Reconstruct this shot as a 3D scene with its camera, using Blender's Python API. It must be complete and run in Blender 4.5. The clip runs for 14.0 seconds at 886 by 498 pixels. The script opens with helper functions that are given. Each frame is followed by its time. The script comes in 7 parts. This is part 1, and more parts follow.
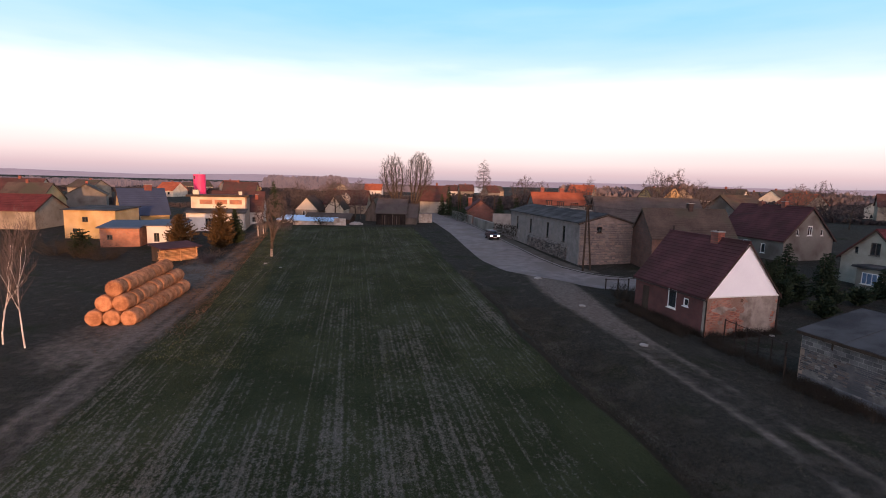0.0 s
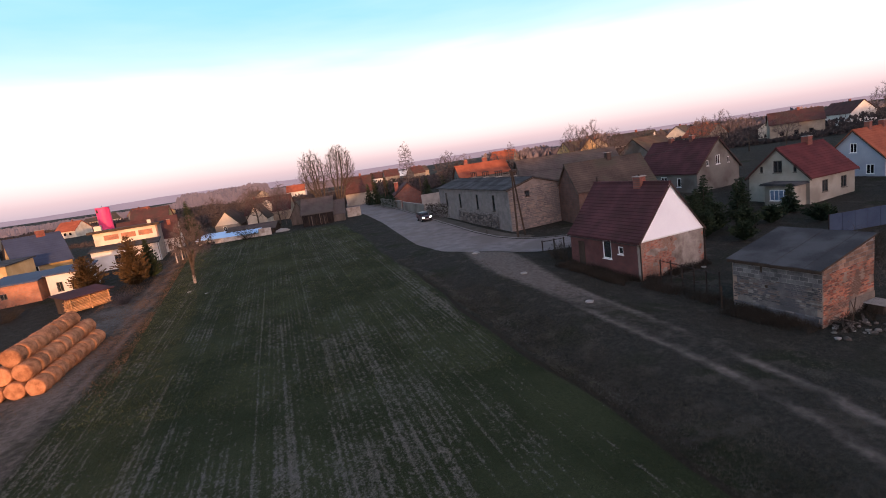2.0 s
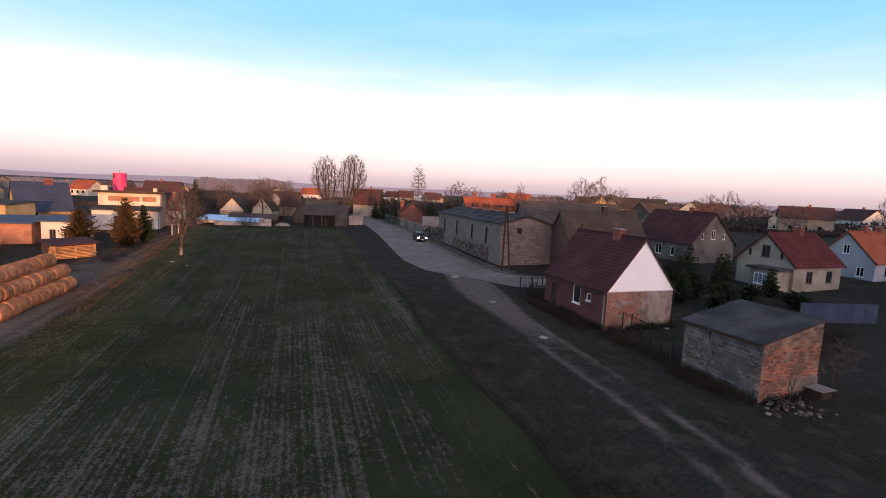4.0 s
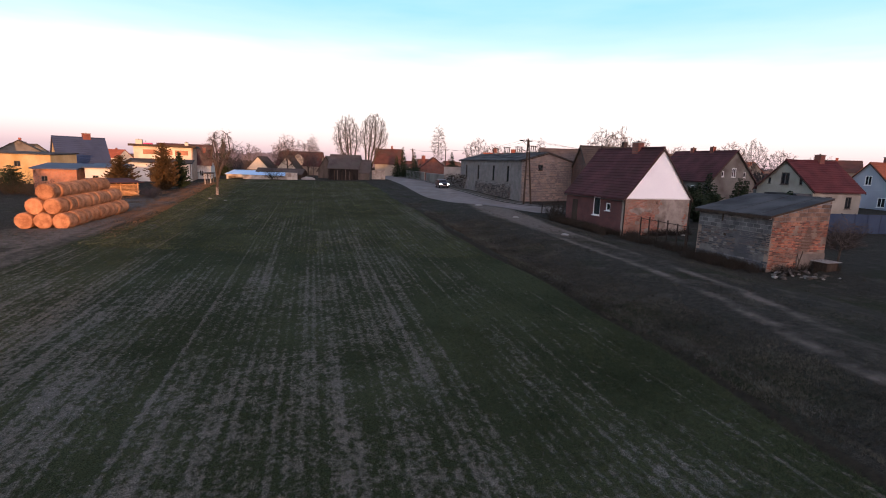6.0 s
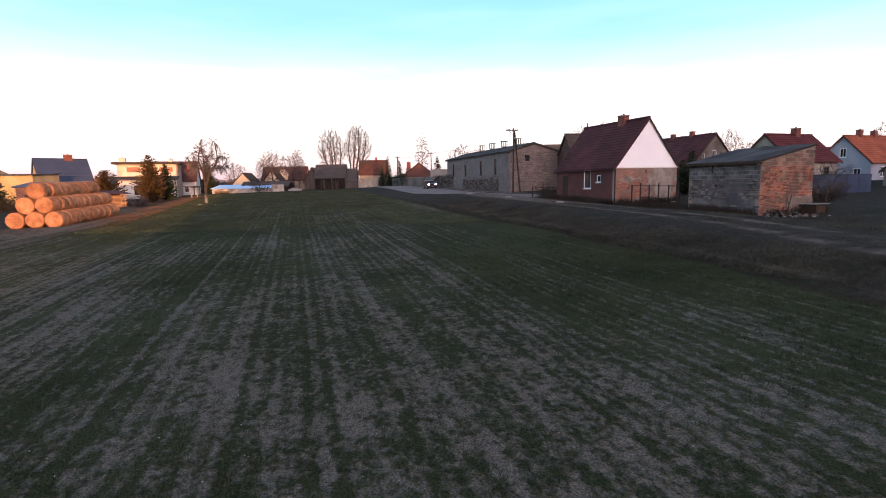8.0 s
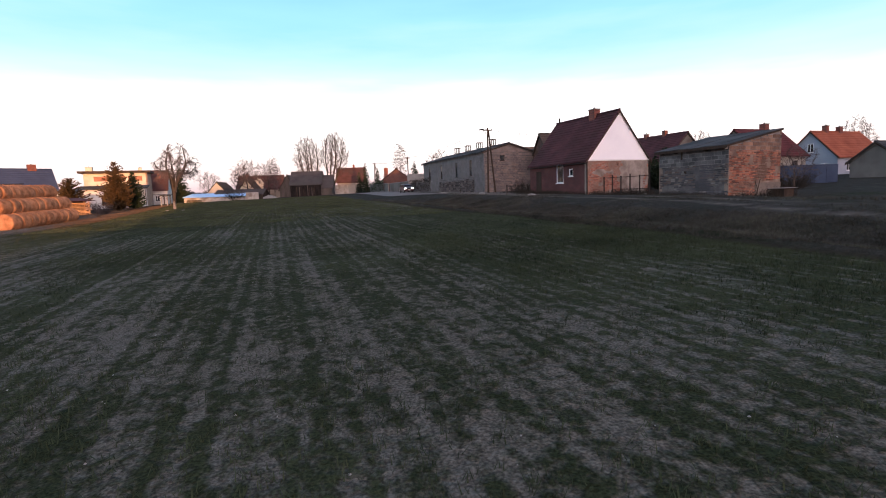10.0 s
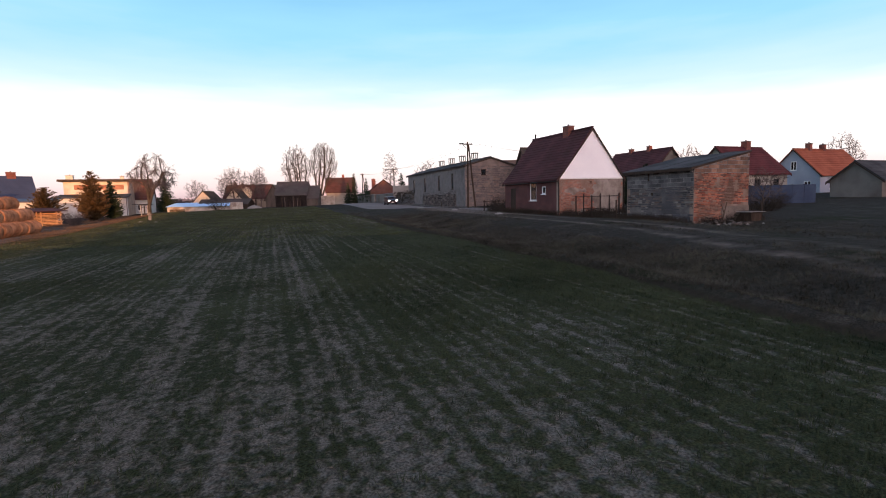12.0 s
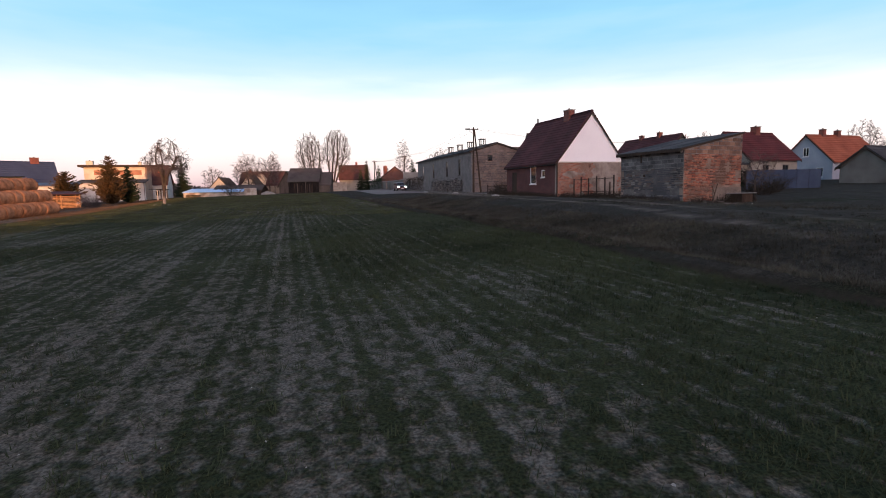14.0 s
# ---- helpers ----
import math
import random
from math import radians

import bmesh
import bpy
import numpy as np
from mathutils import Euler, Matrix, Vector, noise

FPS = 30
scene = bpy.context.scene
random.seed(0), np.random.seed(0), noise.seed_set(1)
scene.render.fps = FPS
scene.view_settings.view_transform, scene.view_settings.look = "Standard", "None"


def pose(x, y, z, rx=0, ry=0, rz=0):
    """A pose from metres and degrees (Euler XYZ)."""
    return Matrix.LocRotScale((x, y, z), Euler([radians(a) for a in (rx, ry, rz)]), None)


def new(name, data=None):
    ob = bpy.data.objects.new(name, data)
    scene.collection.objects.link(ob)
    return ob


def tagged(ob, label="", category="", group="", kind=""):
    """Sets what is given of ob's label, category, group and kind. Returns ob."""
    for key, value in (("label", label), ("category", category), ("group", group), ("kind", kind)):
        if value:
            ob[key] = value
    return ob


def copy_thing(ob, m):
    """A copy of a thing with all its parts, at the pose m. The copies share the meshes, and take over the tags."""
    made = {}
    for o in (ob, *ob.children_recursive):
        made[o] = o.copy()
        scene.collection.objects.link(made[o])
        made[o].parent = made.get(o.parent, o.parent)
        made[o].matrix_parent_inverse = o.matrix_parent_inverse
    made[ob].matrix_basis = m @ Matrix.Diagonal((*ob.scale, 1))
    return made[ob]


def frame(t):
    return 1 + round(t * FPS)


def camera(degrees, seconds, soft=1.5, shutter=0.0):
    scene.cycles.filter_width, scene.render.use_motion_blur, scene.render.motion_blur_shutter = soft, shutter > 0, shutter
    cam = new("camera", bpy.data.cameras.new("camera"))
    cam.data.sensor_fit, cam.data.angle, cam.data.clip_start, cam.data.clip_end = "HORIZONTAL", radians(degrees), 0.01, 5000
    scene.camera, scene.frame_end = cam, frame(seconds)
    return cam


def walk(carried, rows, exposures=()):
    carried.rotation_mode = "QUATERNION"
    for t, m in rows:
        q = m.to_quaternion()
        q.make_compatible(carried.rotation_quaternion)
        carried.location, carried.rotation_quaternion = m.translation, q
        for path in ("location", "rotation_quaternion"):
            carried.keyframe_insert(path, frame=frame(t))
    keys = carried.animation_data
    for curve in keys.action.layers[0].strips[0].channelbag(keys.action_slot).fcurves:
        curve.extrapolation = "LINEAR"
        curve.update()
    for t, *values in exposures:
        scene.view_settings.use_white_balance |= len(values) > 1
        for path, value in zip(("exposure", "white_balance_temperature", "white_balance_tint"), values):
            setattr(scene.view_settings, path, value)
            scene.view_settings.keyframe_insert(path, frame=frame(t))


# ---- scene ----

# ------------------------------------------------------------------ camera
cam = camera(83.4, 14.0, soft=1.0, shutter=0.0)
# seconds, x, y, z, yaw, pitch, roll
PATH = [
    (0, 6.09, 3.19, 10.53, 8.05, -7.88, 1.38),
    (0.5, 5.36, 3.98, 10.64, 0.43, -7.09, 1.51),
    (1, 5.09, 3.60, 11.19, 3.67, -15.82, -21.33),
    (1.5, 5.53, 3.79, 11.21, 4.60, -18.22, -26.28),
    (2, 6.43, 4.79, 10.72, 1.05, -10.32, -8.28),
    (2.5, 7.34, 5.02, 10.17, 1.98, -6.77, -2.13),
    (2.7, 7.60, 5.05, 10.16, 2.19, -6.17, -0.84),
    (4.8, 9.10, 2.40, 8.20, 1.40, -6.95, 3.00),
    (5, 8.96, 1.93, 7.76, 2.63, -3.79, 1.27),
    (5.5, 8.94, 1.44, 6.35, 2.20, -9.02, 4.25),
    (6, 8.48, 0.85, 4.62, 3.52, -9.60, 1.99),
    (6.5, 8.15, 0.61, 3.24, 3.93, -8.31, -2.33),
    (7, 7.86, 0.41, 2.25, 3.62, -7.52, -1.35),
    (7.5, 7.74, 0.22, 1.85, 3.07, -7.67, -1.31),
    (8, 7.64, 0.02, 1.57, 1.95, -7.59, -1.10),
    (8.5, 7.56, -0.13, 1.16, 1.01, -7.48, -0.73),
    (10.8, 9.25, 1.50, 0.30, -0.72, -4.06, -3.39),
    (11, 9.47, 1.67, 0.32, -0.60, -2.85, -3.89),
    (11.5, 10.12, 1.81, 0.71, -0.12, -6.20, -1.19),
    (12, 10.67, 1.75, 0.97, -0.53, -5.49, -1.46),
    (12.5, 11.10, 1.58, 1.01, -0.25, -5.75, -1.04),
    (13, 11.46, 1.41, 0.71, 0.34, -5.95, -1.86),
    (13.5, 11.75, 1.20, 0.38, 1.62, -6.21, -1.49),
    (14, 12.05, 0.93, 0.39, 1.40, -6.64, -1.19),
]
walk(cam, [(t, pose(x, y, z, 90 + pitch, 0, yaw) @ pose(0, 0, 0, 0, 0, roll)) for t, x, y, z, yaw, pitch, roll in PATH],
     [(0.0, 0.30), (1.0, 0.38), (2.0, 0.46), (2.7, 0.38), (5.0, 0.22), (5.5, 0.08), (6.0, 0.46), (6.5, 0.52), (7.5, 0.60), (8.7, 0.66), (11.0, 0.44), (14.0, 0.29)])

# ------------------------------------------------------------------ light
SUN_FROM = Vector((0.36, -0.933, 0.0))      # the low evening sun stands behind the walk
SUN_HEIGHT = 2.8
scene.view_settings.exposure = 0.0
world = bpy.data.worlds.new("evening_sky")
scene.world = world
world.use_nodes = True
wn, wl = world.node_tree.nodes, world.node_tree.links
wn.clear()
sky = wn.new("ShaderNodeTexSky")
sky.sky_type = "NISHITA"
sky.sun_disc = False
sky.sun_elevation = radians(SUN_HEIGHT)
sky.sun_rotation = math.atan2(SUN_FROM.x, SUN_FROM.y)
sky.altitude, sky.air_density, sky.dust_density, sky.ozone_density = 50.0, 1.0, 2.0, 1.5
veil_at = wn.new("ShaderNodeTexCoord")
veil_z = wn.new("ShaderNodeSeparateXYZ")
veil = wn.new("ShaderNodeValToRGB")          # thin bright evening haze that thins out upwards
ramp = veil.color_ramp
ramp.elements[0].position, ramp.elements[0].color = 0.0, (0.58, 0.45, 0.51, 1)
ramp.elements[1].position, ramp.elements[1].color = 1.0, (0.26, 0.275, 0.39, 1)
for place, colour in ((0.016, (0.74, 0.54, 0.57, 1)), (0.036, (0.95, 0.75, 0.745, 1)), (0.07, (1.09, 0.955, 0.935, 1)), (0.105, (1.20, 1.11, 1.10, 1)), (0.155, (1.10, 1.10, 1.14, 1)), (0.205, (0.62, 0.83, 1.02, 1)), (0.29, (0.33, 0.68, 0.93, 1)), (0.42, (0.20, 0.50, 0.80, 1)), (0.6, (0.27, 0.34, 0.53, 1))):
    e = ramp.elements.new(place)
    e.color = colour
mixer = wn.new("ShaderNodeMixRGB")
mixer.inputs[0].default_value = 0.88
bright = wn.new("ShaderNodeMixRGB")
bright.blend_type = "MULTIPLY"
bright.inputs[0].default_value = 1.0
bright.inputs[2].default_value = (0.12, 0.12, 0.12, 1)
back = wn.new("ShaderNodeBackground")
out = wn.new("ShaderNodeOutputWorld")
wl.new(veil_at.outputs["Generated"], veil_z.inputs[0])
drift = wn.new("ShaderNodeTexNoise")
drift.inputs["Scale"].default_value, drift.inputs["Detail"].default_value = 1.0, 5
lift = wn.new("ShaderNodeMath")
lift.operation = "MULTIPLY_ADD"
lift.inputs[1].default_value = -0.55
stretch = wn.new("ShaderNodeMapping")
stretch.inputs["Rotation"].default_value = (0, radians(7), 0)
stretch.inputs["Scale"].default_value = (2.0, 2.0, 13.0)
wl.new(veil_at.outputs["Generated"], stretch.inputs["Vector"])
wl.new(stretch.outputs[0], drift.inputs["Vector"])
raised = wn.new("ShaderNodeMath")
raised.operation = "MULTIPLY"
wl.new(drift.outputs["Fac"], lift.inputs[0])
lift.inputs[2].default_value = 1.27
wl.new(lift.outputs[0], raised.inputs[0])
wl.new(veil_z.outputs["Z"], raised.inputs[1])
wl.new(raised.outputs[0], veil.inputs[0])
wl.new(sky.outputs[0], bright.inputs[1])
wl.new(bright.outputs[0], mixer.inputs[1])
wl.new(veil.outputs[0], mixer.inputs[2])
towards = wn.new("ShaderNodeVectorMath")     # warm afterglow round the low sun
towards.operation = "DOT_PRODUCT"
towards.inputs[1].default_value = (SUN_FROM.x, SUN_FROM.y, 0.06)
warm = wn.new("ShaderNodeMapRange")
warm.inputs["From Min"].default_value, warm.inputs["From Max"].default_value = 0.62, 1.0
warm.interpolation_type = "SMOOTHSTEP"
glow = wn.new("ShaderNodeMixRGB")
glow.blend_type = "ADD"
glow.inputs[2].default_value = (2.6, 1.42, 1.16, 1)
wl.new(veil_at.outputs["Generated"], towards.inputs[0])
wl.new(towards.outputs["Value"], warm.inputs["Value"])
wl.new(warm.outputs[0], glow.inputs[0])
wl.new(mixer.outputs[0], glow.inputs[1])
wl.new(glow.outputs[0], back.inputs[0])
wl.new(back.outputs[0], out.inputs[0])
back.inputs[1].default_value = 1.0

sun_data = bpy.data.lights.new("sun", "SUN")
sun_data.energy, sun_data.angle, sun_data.color = 4.2, radians(0.6), (1.0, 0.45, 0.19)
sun = new("sun", sun_data)
sun_way = -Vector((SUN_FROM.x * math.cos(radians(SUN_HEIGHT)), SUN_FROM.y * math.cos(radians(SUN_HEIGHT)), math.sin(radians(SUN_HEIGHT))))
sun.rotation_mode = "QUATERNION"
sun.rotation_quaternion = sun_way.to_track_quat("-Z", "Y")

# ------------------------------------------------------------------ materials
def nodes_of(m):
    m.use_nodes = True
    return m.node_tree.nodes, m.node_tree.links, m.node_tree.nodes["Principled BSDF"]


def surface(name, dark, light, scale=1.5, grain=25.0, rough=0.85, bump=0.25, metallic=0.0, stain=None, stain_scale=0.35, each=0.0, stretch=(1, 1, 1)):
    """A plain material with large variation, fine grain, relief and, where given, stains with their own colour."""
    m = bpy.data.materials.new(name)
    n, l, b = nodes_of(m)
    pos = n.new("ShaderNodeNewGeometry")
    mp = n.new("ShaderNodeMapping")
    mp.inputs["Scale"].default_value = stretch
    l.new(pos.outputs["Position"], mp.inputs["Vector"])
    big, fine = n.new("ShaderNodeTexNoise"), n.new("ShaderNodeTexNoise")
    big.inputs["Scale"].default_value, big.inputs["Detail"].default_value = scale, 5
    fine.inputs["Scale"].default_value, fine.inputs["Detail"].default_value = grain, 3
    l.new(mp.outputs[0], big.inputs["Vector"])
    l.new(mp.outputs[0], fine.inputs["Vector"])
    add = n.new("ShaderNodeMath")
    add.operation = "MULTIPLY_ADD"
    add.inputs[1].default_value = 0.45
    l.new(fine.outputs["Fac"], add.inputs[0])
    l.new(big.outputs["Fac"], add.inputs[2])
    r = n.new("ShaderNodeValToRGB")
    r.color_ramp.elements[0].position, r.color_ramp.elements[0].color = 0.5, (*dark, 1)
    r.color_ramp.elements[1].position, r.color_ramp.elements[1].color = 0.95, (*light, 1)
    l.new(add.outputs[0], r.inputs[0])
    col = r.outputs[0]
    if stain:
        sn, sr, mx = n.new("ShaderNodeTexNoise"), n.new("ShaderNodeValToRGB"), n.new("ShaderNodeMixRGB")
        sn.inputs["Scale"].default_value, sn.inputs["Detail"].default_value = stain_scale, 6
        sr.color_ramp.elements[0].position, sr.color_ramp.elements[1].position = 0.48, 0.64
        l.new(pos.outputs["Position"], sn.inputs["Vector"])
        l.new(sn.outputs["Fac"], sr.inputs[0])
        l.new(sr.outputs[0], mx.inputs[0])
        l.new(col, mx.inputs[1])
        mx.inputs[2].default_value = (*stain, 1)
        col = mx.outputs[0]
    if each:
        oi, hs, mr = n.new("ShaderNodeObjectInfo"), n.new("ShaderNodeHueSaturation"), n.new("ShaderNodeMapRange")
        mr.inputs["To Min"].default_value, mr.inputs["To Max"].default_value = 1 - each, 1 + each
        l.new(oi.outputs["Random"], mr.inputs["Value"])
        l.new(mr.outputs[0], hs.inputs["Value"])
        l.new(col, hs.inputs["Color"])
        col = hs.outputs[0]
    l.new(col, b.inputs["Base Color"])
    bp = n.new("ShaderNodeBump")
    bp.inputs["Strength"].default_value, bp.inputs["Distance"].default_value = bump, 0.02
    l.new(add.outputs[0], bp.inputs["Height"])
    l.new(bp.outputs[0], b.inputs["Normal"])
    b.inputs["Roughness"].default_value, b.inputs["Metallic"].default_value = rough, metallic
    if rough > 0.77:
        b.inputs["Specular IOR Level"].default_value = 0.12
    return m


def masonry(name, turn, across, one, two, mortar, size=(0.26, 0.08), joint=0.012, worn=None, worn_at=0.5, worn_scale=0.5, bump=0.6, blotch=(0.7, 1.15), worn_from=None, wobble=0.0):
    """Bricks or blocks laid along a wall whose plan is turned by that many degrees; across: whether the wall runs along the second axis."""
    m = bpy.data.materials.new(name)
    n, l, b = nodes_of(m)
    pos, rot, sp, cb = n.new("ShaderNodeNewGeometry"), n.new("ShaderNodeMapping"), n.new("ShaderNodeSeparateXYZ"), n.new("ShaderNodeCombineXYZ")
    rot.vector_type = "POINT"
    rot.inputs["Rotation"].default_value = (0, 0, -radians(turn))
    l.new(pos.outputs["Position"], rot.inputs["Vector"])
    l.new(rot.outputs[0], sp.inputs[0])
    l.new(sp.outputs["Y" if across else "X"], cb.inputs["X"])
    l.new(sp.outputs["Z"], cb.inputs["Y"])
    br = n.new("ShaderNodeTexBrick")
    br.inputs["Scale"].default_value = 1.0
    br.inputs["Brick Width"].default_value, br.inputs["Row Height"].default_value = size
    br.inputs["Mortar Size"].default_value, br.inputs["Mortar Smooth"].default_value = joint, 0.2
    br.inputs["Color1"].default_value, br.inputs["Color2"].default_value, br.inputs["Mortar"].default_value = (*one, 1), (*two, 1), (*mortar, 1)
    if wobble:
        # hand-laid courses that wander, and bricks of uneven length
        wa, wb, wc = n.new("ShaderNodeTexNoise"), n.new("ShaderNodeVectorMath"), n.new("ShaderNodeVectorMath")
        wa.inputs["Scale"].default_value, wa.inputs["Detail"].default_value = 2.6, 4
        l.new(pos.outputs["Position"], wa.inputs["Vector"])
        wb.operation, wc.operation = "MULTIPLY_ADD", "ADD"
        wb.inputs[1].default_value = (wobble * 3, wobble, 0)
        wb.inputs[2].default_value = (-wobble * 1.5, -wobble / 2, 0)
        l.new(wa.outputs["Color"], wb.inputs[0])
        l.new(wb.outputs[0], wc.inputs[0])
        l.new(cb.outputs[0], wc.inputs[1])
        l.new(wc.outputs[0], br.inputs["Vector"])
    else:
        l.new(cb.outputs[0], br.inputs["Vector"])
    no, mx, sh = n.new("ShaderNodeTexNoise"), n.new("ShaderNodeMixRGB"), n.new("ShaderNodeMapRange")
    no.inputs["Scale"].default_value, no.inputs["Detail"].default_value = 1.1, 8
    l.new(pos.outputs["Position"], no.inputs["Vector"])
    sh.inputs["From Min"].default_value, sh.inputs["From Max"].default_value = 0.3, 0.7
    sh.inputs["To Min"].default_value, sh.inputs["To Max"].default_value = blotch
    l.new(no.outputs["Fac"], sh.inputs["Value"])
    mx.blend_type = "MULTIPLY"
    mx.inputs[0].default_value = 1.0
    l.new(br.outputs["Color"], mx.inputs[1])
    l.new(sh.outputs[0], mx.inputs[2])
    col = mx.outputs[0]
    if worn:
        wn_, wr, wm = n.new("ShaderNodeTexNoise"), n.new("ShaderNodeValToRGB"), n.new("ShaderNodeMixRGB")
        wn_.inputs["Scale"].default_value, wn_.inputs["Detail"].default_value = worn_scale, 7
        wr.color_ramp.elements[0].position, wr.color_ramp.elements[1].position = worn_at, worn_at + 0.06
        l.new(pos.outputs["Position"], wn_.inputs["Vector"])
        mask = wn_.outputs["Fac"]
        if worn_from is not None:
            # the render starts at this coordinate along the wall, with a ragged edge
            ad, mu = n.new("ShaderNodeMath"), n.new("ShaderNodeMath")
            ad.operation, mu.operation = "SUBTRACT", "MULTIPLY_ADD"
            l.new(sp.outputs["Y" if across else "X"], ad.inputs[0])
            ad.inputs[1].default_value = worn_from
            l.new(ad.outputs[0], mu.inputs[0])
            mu.inputs[1].default_value = 0.22
            l.new(mask, mu.inputs[2])
            mask = mu.outputs[0]
        l.new(mask, wr.inputs[0])
        l.new(wr.outputs[0], wm.inputs[0])
        l.new(col, wm.inputs[1])
        wm.inputs[2].default_value = (*worn, 1)
        col = wm.outputs[0]
    l.new(col, b.inputs["Base Color"])
    bp = n.new("ShaderNodeBump")
    bp.inputs["Strength"].default_value, bp.inputs["Distance"].default_value = bump, 0.02
    l.new(br.outputs["Fac"], bp.inputs["Height"])
    bp.invert = True
    l.new(bp.outputs[0], b.inputs["Normal"])
    b.inputs["Roughness"].default_value = 0.9
    return m


def pieces(name, colours, rough=0.92, grain=18.0, bump=0.5, shade=(0.72, 1.2), soot=None):
    """Laid bricks, stones or blocks: every loose piece takes its own colour from the list, with fine grain and large weathering."""
    m = bpy.data.materials.new(name)
    n, l, b = nodes_of(m)
    geo, r = n.new("ShaderNodeNewGeometry"), n.new("ShaderNodeValToRGB")
    r.color_ramp.interpolation = "CONSTANT"
    while len(r.color_ramp.elements) < len(colours):
        r.color_ramp.elements.new(0.5)
    for k, c in enumerate(colours):
        r.color_ramp.elements[k].position, r.color_ramp.elements[k].color = k / len(colours), (*c, 1)
    l.new(geo.outputs["Random Per Island"], r.inputs[0])
    fine, big = n.new("ShaderNodeTexNoise"), n.new("ShaderNodeTexNoise")
    fine.inputs["Scale"].default_value, fine.inputs["Detail"].default_value = grain, 4
    big.inputs["Scale"].default_value, big.inputs["Detail"].default_value = 0.8, 6
    l.new(geo.outputs["Position"], fine.inputs["Vector"])
    l.new(geo.outputs["Position"], big.inputs["Vector"])
    add, mr, mx = n.new("ShaderNodeMath"), n.new("ShaderNodeMapRange"), n.new("ShaderNodeMixRGB")
    add.operation, mx.blend_type = "MULTIPLY_ADD", "MULTIPLY"
    add.inputs[1].default_value = 0.5
    l.new(fine.outputs["Fac"], add.inputs[0])
    l.new(big.outputs["Fac"], add.inputs[2])
    mr.inputs["From Min"].default_value, mr.inputs["From Max"].default_value = 0.5, 1.0
    mr.inputs["To Min"].default_value, mr.inputs["To Max"].default_value = shade
    l.new(add.outputs[0], mr.inputs["Value"])
    mx.inputs[0].default_value = 1.0
    l.new(r.outputs[0], mx.inputs[1])
    l.new(mr.outputs[0], mx.inputs[2])
    col = mx.outputs[0]
    if soot:
        st, sr, sm = n.new("ShaderNodeTexNoise"), n.new("ShaderNodeValToRGB"), n.new("ShaderNodeMixRGB")
        st.inputs["Scale"].default_value, st.inputs["Detail"].default_value = 0.55, 7
        sr.color_ramp.elements[0].position, sr.color_ramp.elements[1].position = 0.5, 0.62
        l.new(geo.outputs["Position"], st.inputs["Vector"])
        l.new(st.outputs["Fac"], sr.inputs[0])
        l.new(sr.outputs[0], sm.inputs[0])
        l.new(col, sm.inputs[1])
        sm.inputs[2].default_value = (*soot, 1)
        col = sm.outputs[0]
    l.new(col, b.inputs["Base Color"])
    bp = n.new("ShaderNodeBump")
    bp.inputs["Strength"].default_value, bp.inputs["Distance"].default_value = bump, 0.015
    l.new(fine.outputs["Fac"], bp.inputs["Height"])
    l.new(bp.outputs[0], b.inputs["Normal"])
    b.inputs["Roughness"].default_value = rough
    b.inputs["Specular IOR Level"].default_value = 0.12
    return m


def glass_material(name, tint=(0.06, 0.07, 0.08)):
    m = bpy.data.materials.new(name)
    n, l, b = nodes_of(m)
    b.inputs["Base Color"].default_value = (*tint, 1)
    b.inputs["Roughness"].default_value = 0.04
    b.inputs["Transmission Weight"].default_value = 0.6
    b.inputs["Specular IOR Level"].default_value = 0.3
    b.inputs["IOR"].default_value = 1.45
    return m


def lamp_material(name, colour, strength):
    m = bpy.data.materials.new(name)
    n, l, b = nodes_of(m)
    b.inputs["Emission Color"].default_value = (*colour, 1)
    b.inputs["Emission Strength"].default_value = strength
    return m


GLASS = glass_material("window_glass")
WHITE_PAINT = surface("white_paint", (0.66, 0.66, 0.65), (0.82, 0.82, 0.80), 0.8, 30, 0.5, 0.1)
WHITE_SIDING = surface("white_siding", (0.82, 0.82, 0.85), (0.90, 0.90, 0.92), 0.5, 14, 0.45, 0.08)
DARK_WOOD = surface("dark_wood", (0.03, 0.022, 0.018), (0.075, 0.055, 0.042), 1.2, 18, 0.9, 0.5, stretch=(1, 1, 0.25))
# Plank colour taken near black for the shade inside the barn's bays.
SHADE_BLACK_WOOD = surface("shade_black_planks", (0.010, 0.009, 0.009), (0.032, 0.027, 0.025), 1.2, 18, 0.9, 0.5, stretch=(1, 1, 0.25))
GREY_WOOD = surface("weathered_wood", (0.055, 0.048, 0.042), (0.125, 0.108, 0.095), 1.5, 20, 0.9, 0.5, stretch=(1, 1, 0.2))
RAW_WOOD = surface("sawn_wood", (0.32, 0.165, 0.08), (0.58, 0.34, 0.175), 2.0, 22, 0.85, 0.4, each=0.25)
IRON = surface("rusty_iron", (0.012, 0.01, 0.01), (0.05, 0.03, 0.022), 3.0, 40, 0.7, 0.3, 0.4)
ROOF_MAROON = surface("maroon_roof_tiles", (0.050, 0.021, 0.024), (0.088, 0.037, 0.041), 0.6, 8, 0.82, 0.35, stain=(0.050, 0.024, 0.024), stain_scale=0.45)
ROOF_DULL = surface("dull_maroon_tiles", (0.052, 0.026, 0.025), (0.095, 0.046, 0.042), 0.6, 8, 0.85, 0.3, stain=(0.06, 0.04, 0.036))
ROOF_RED = surface("red_roof_tiles", (0.066, 0.018, 0.020), (0.115, 0.033, 0.034), 0.6, 8, 0.84, 0.3)
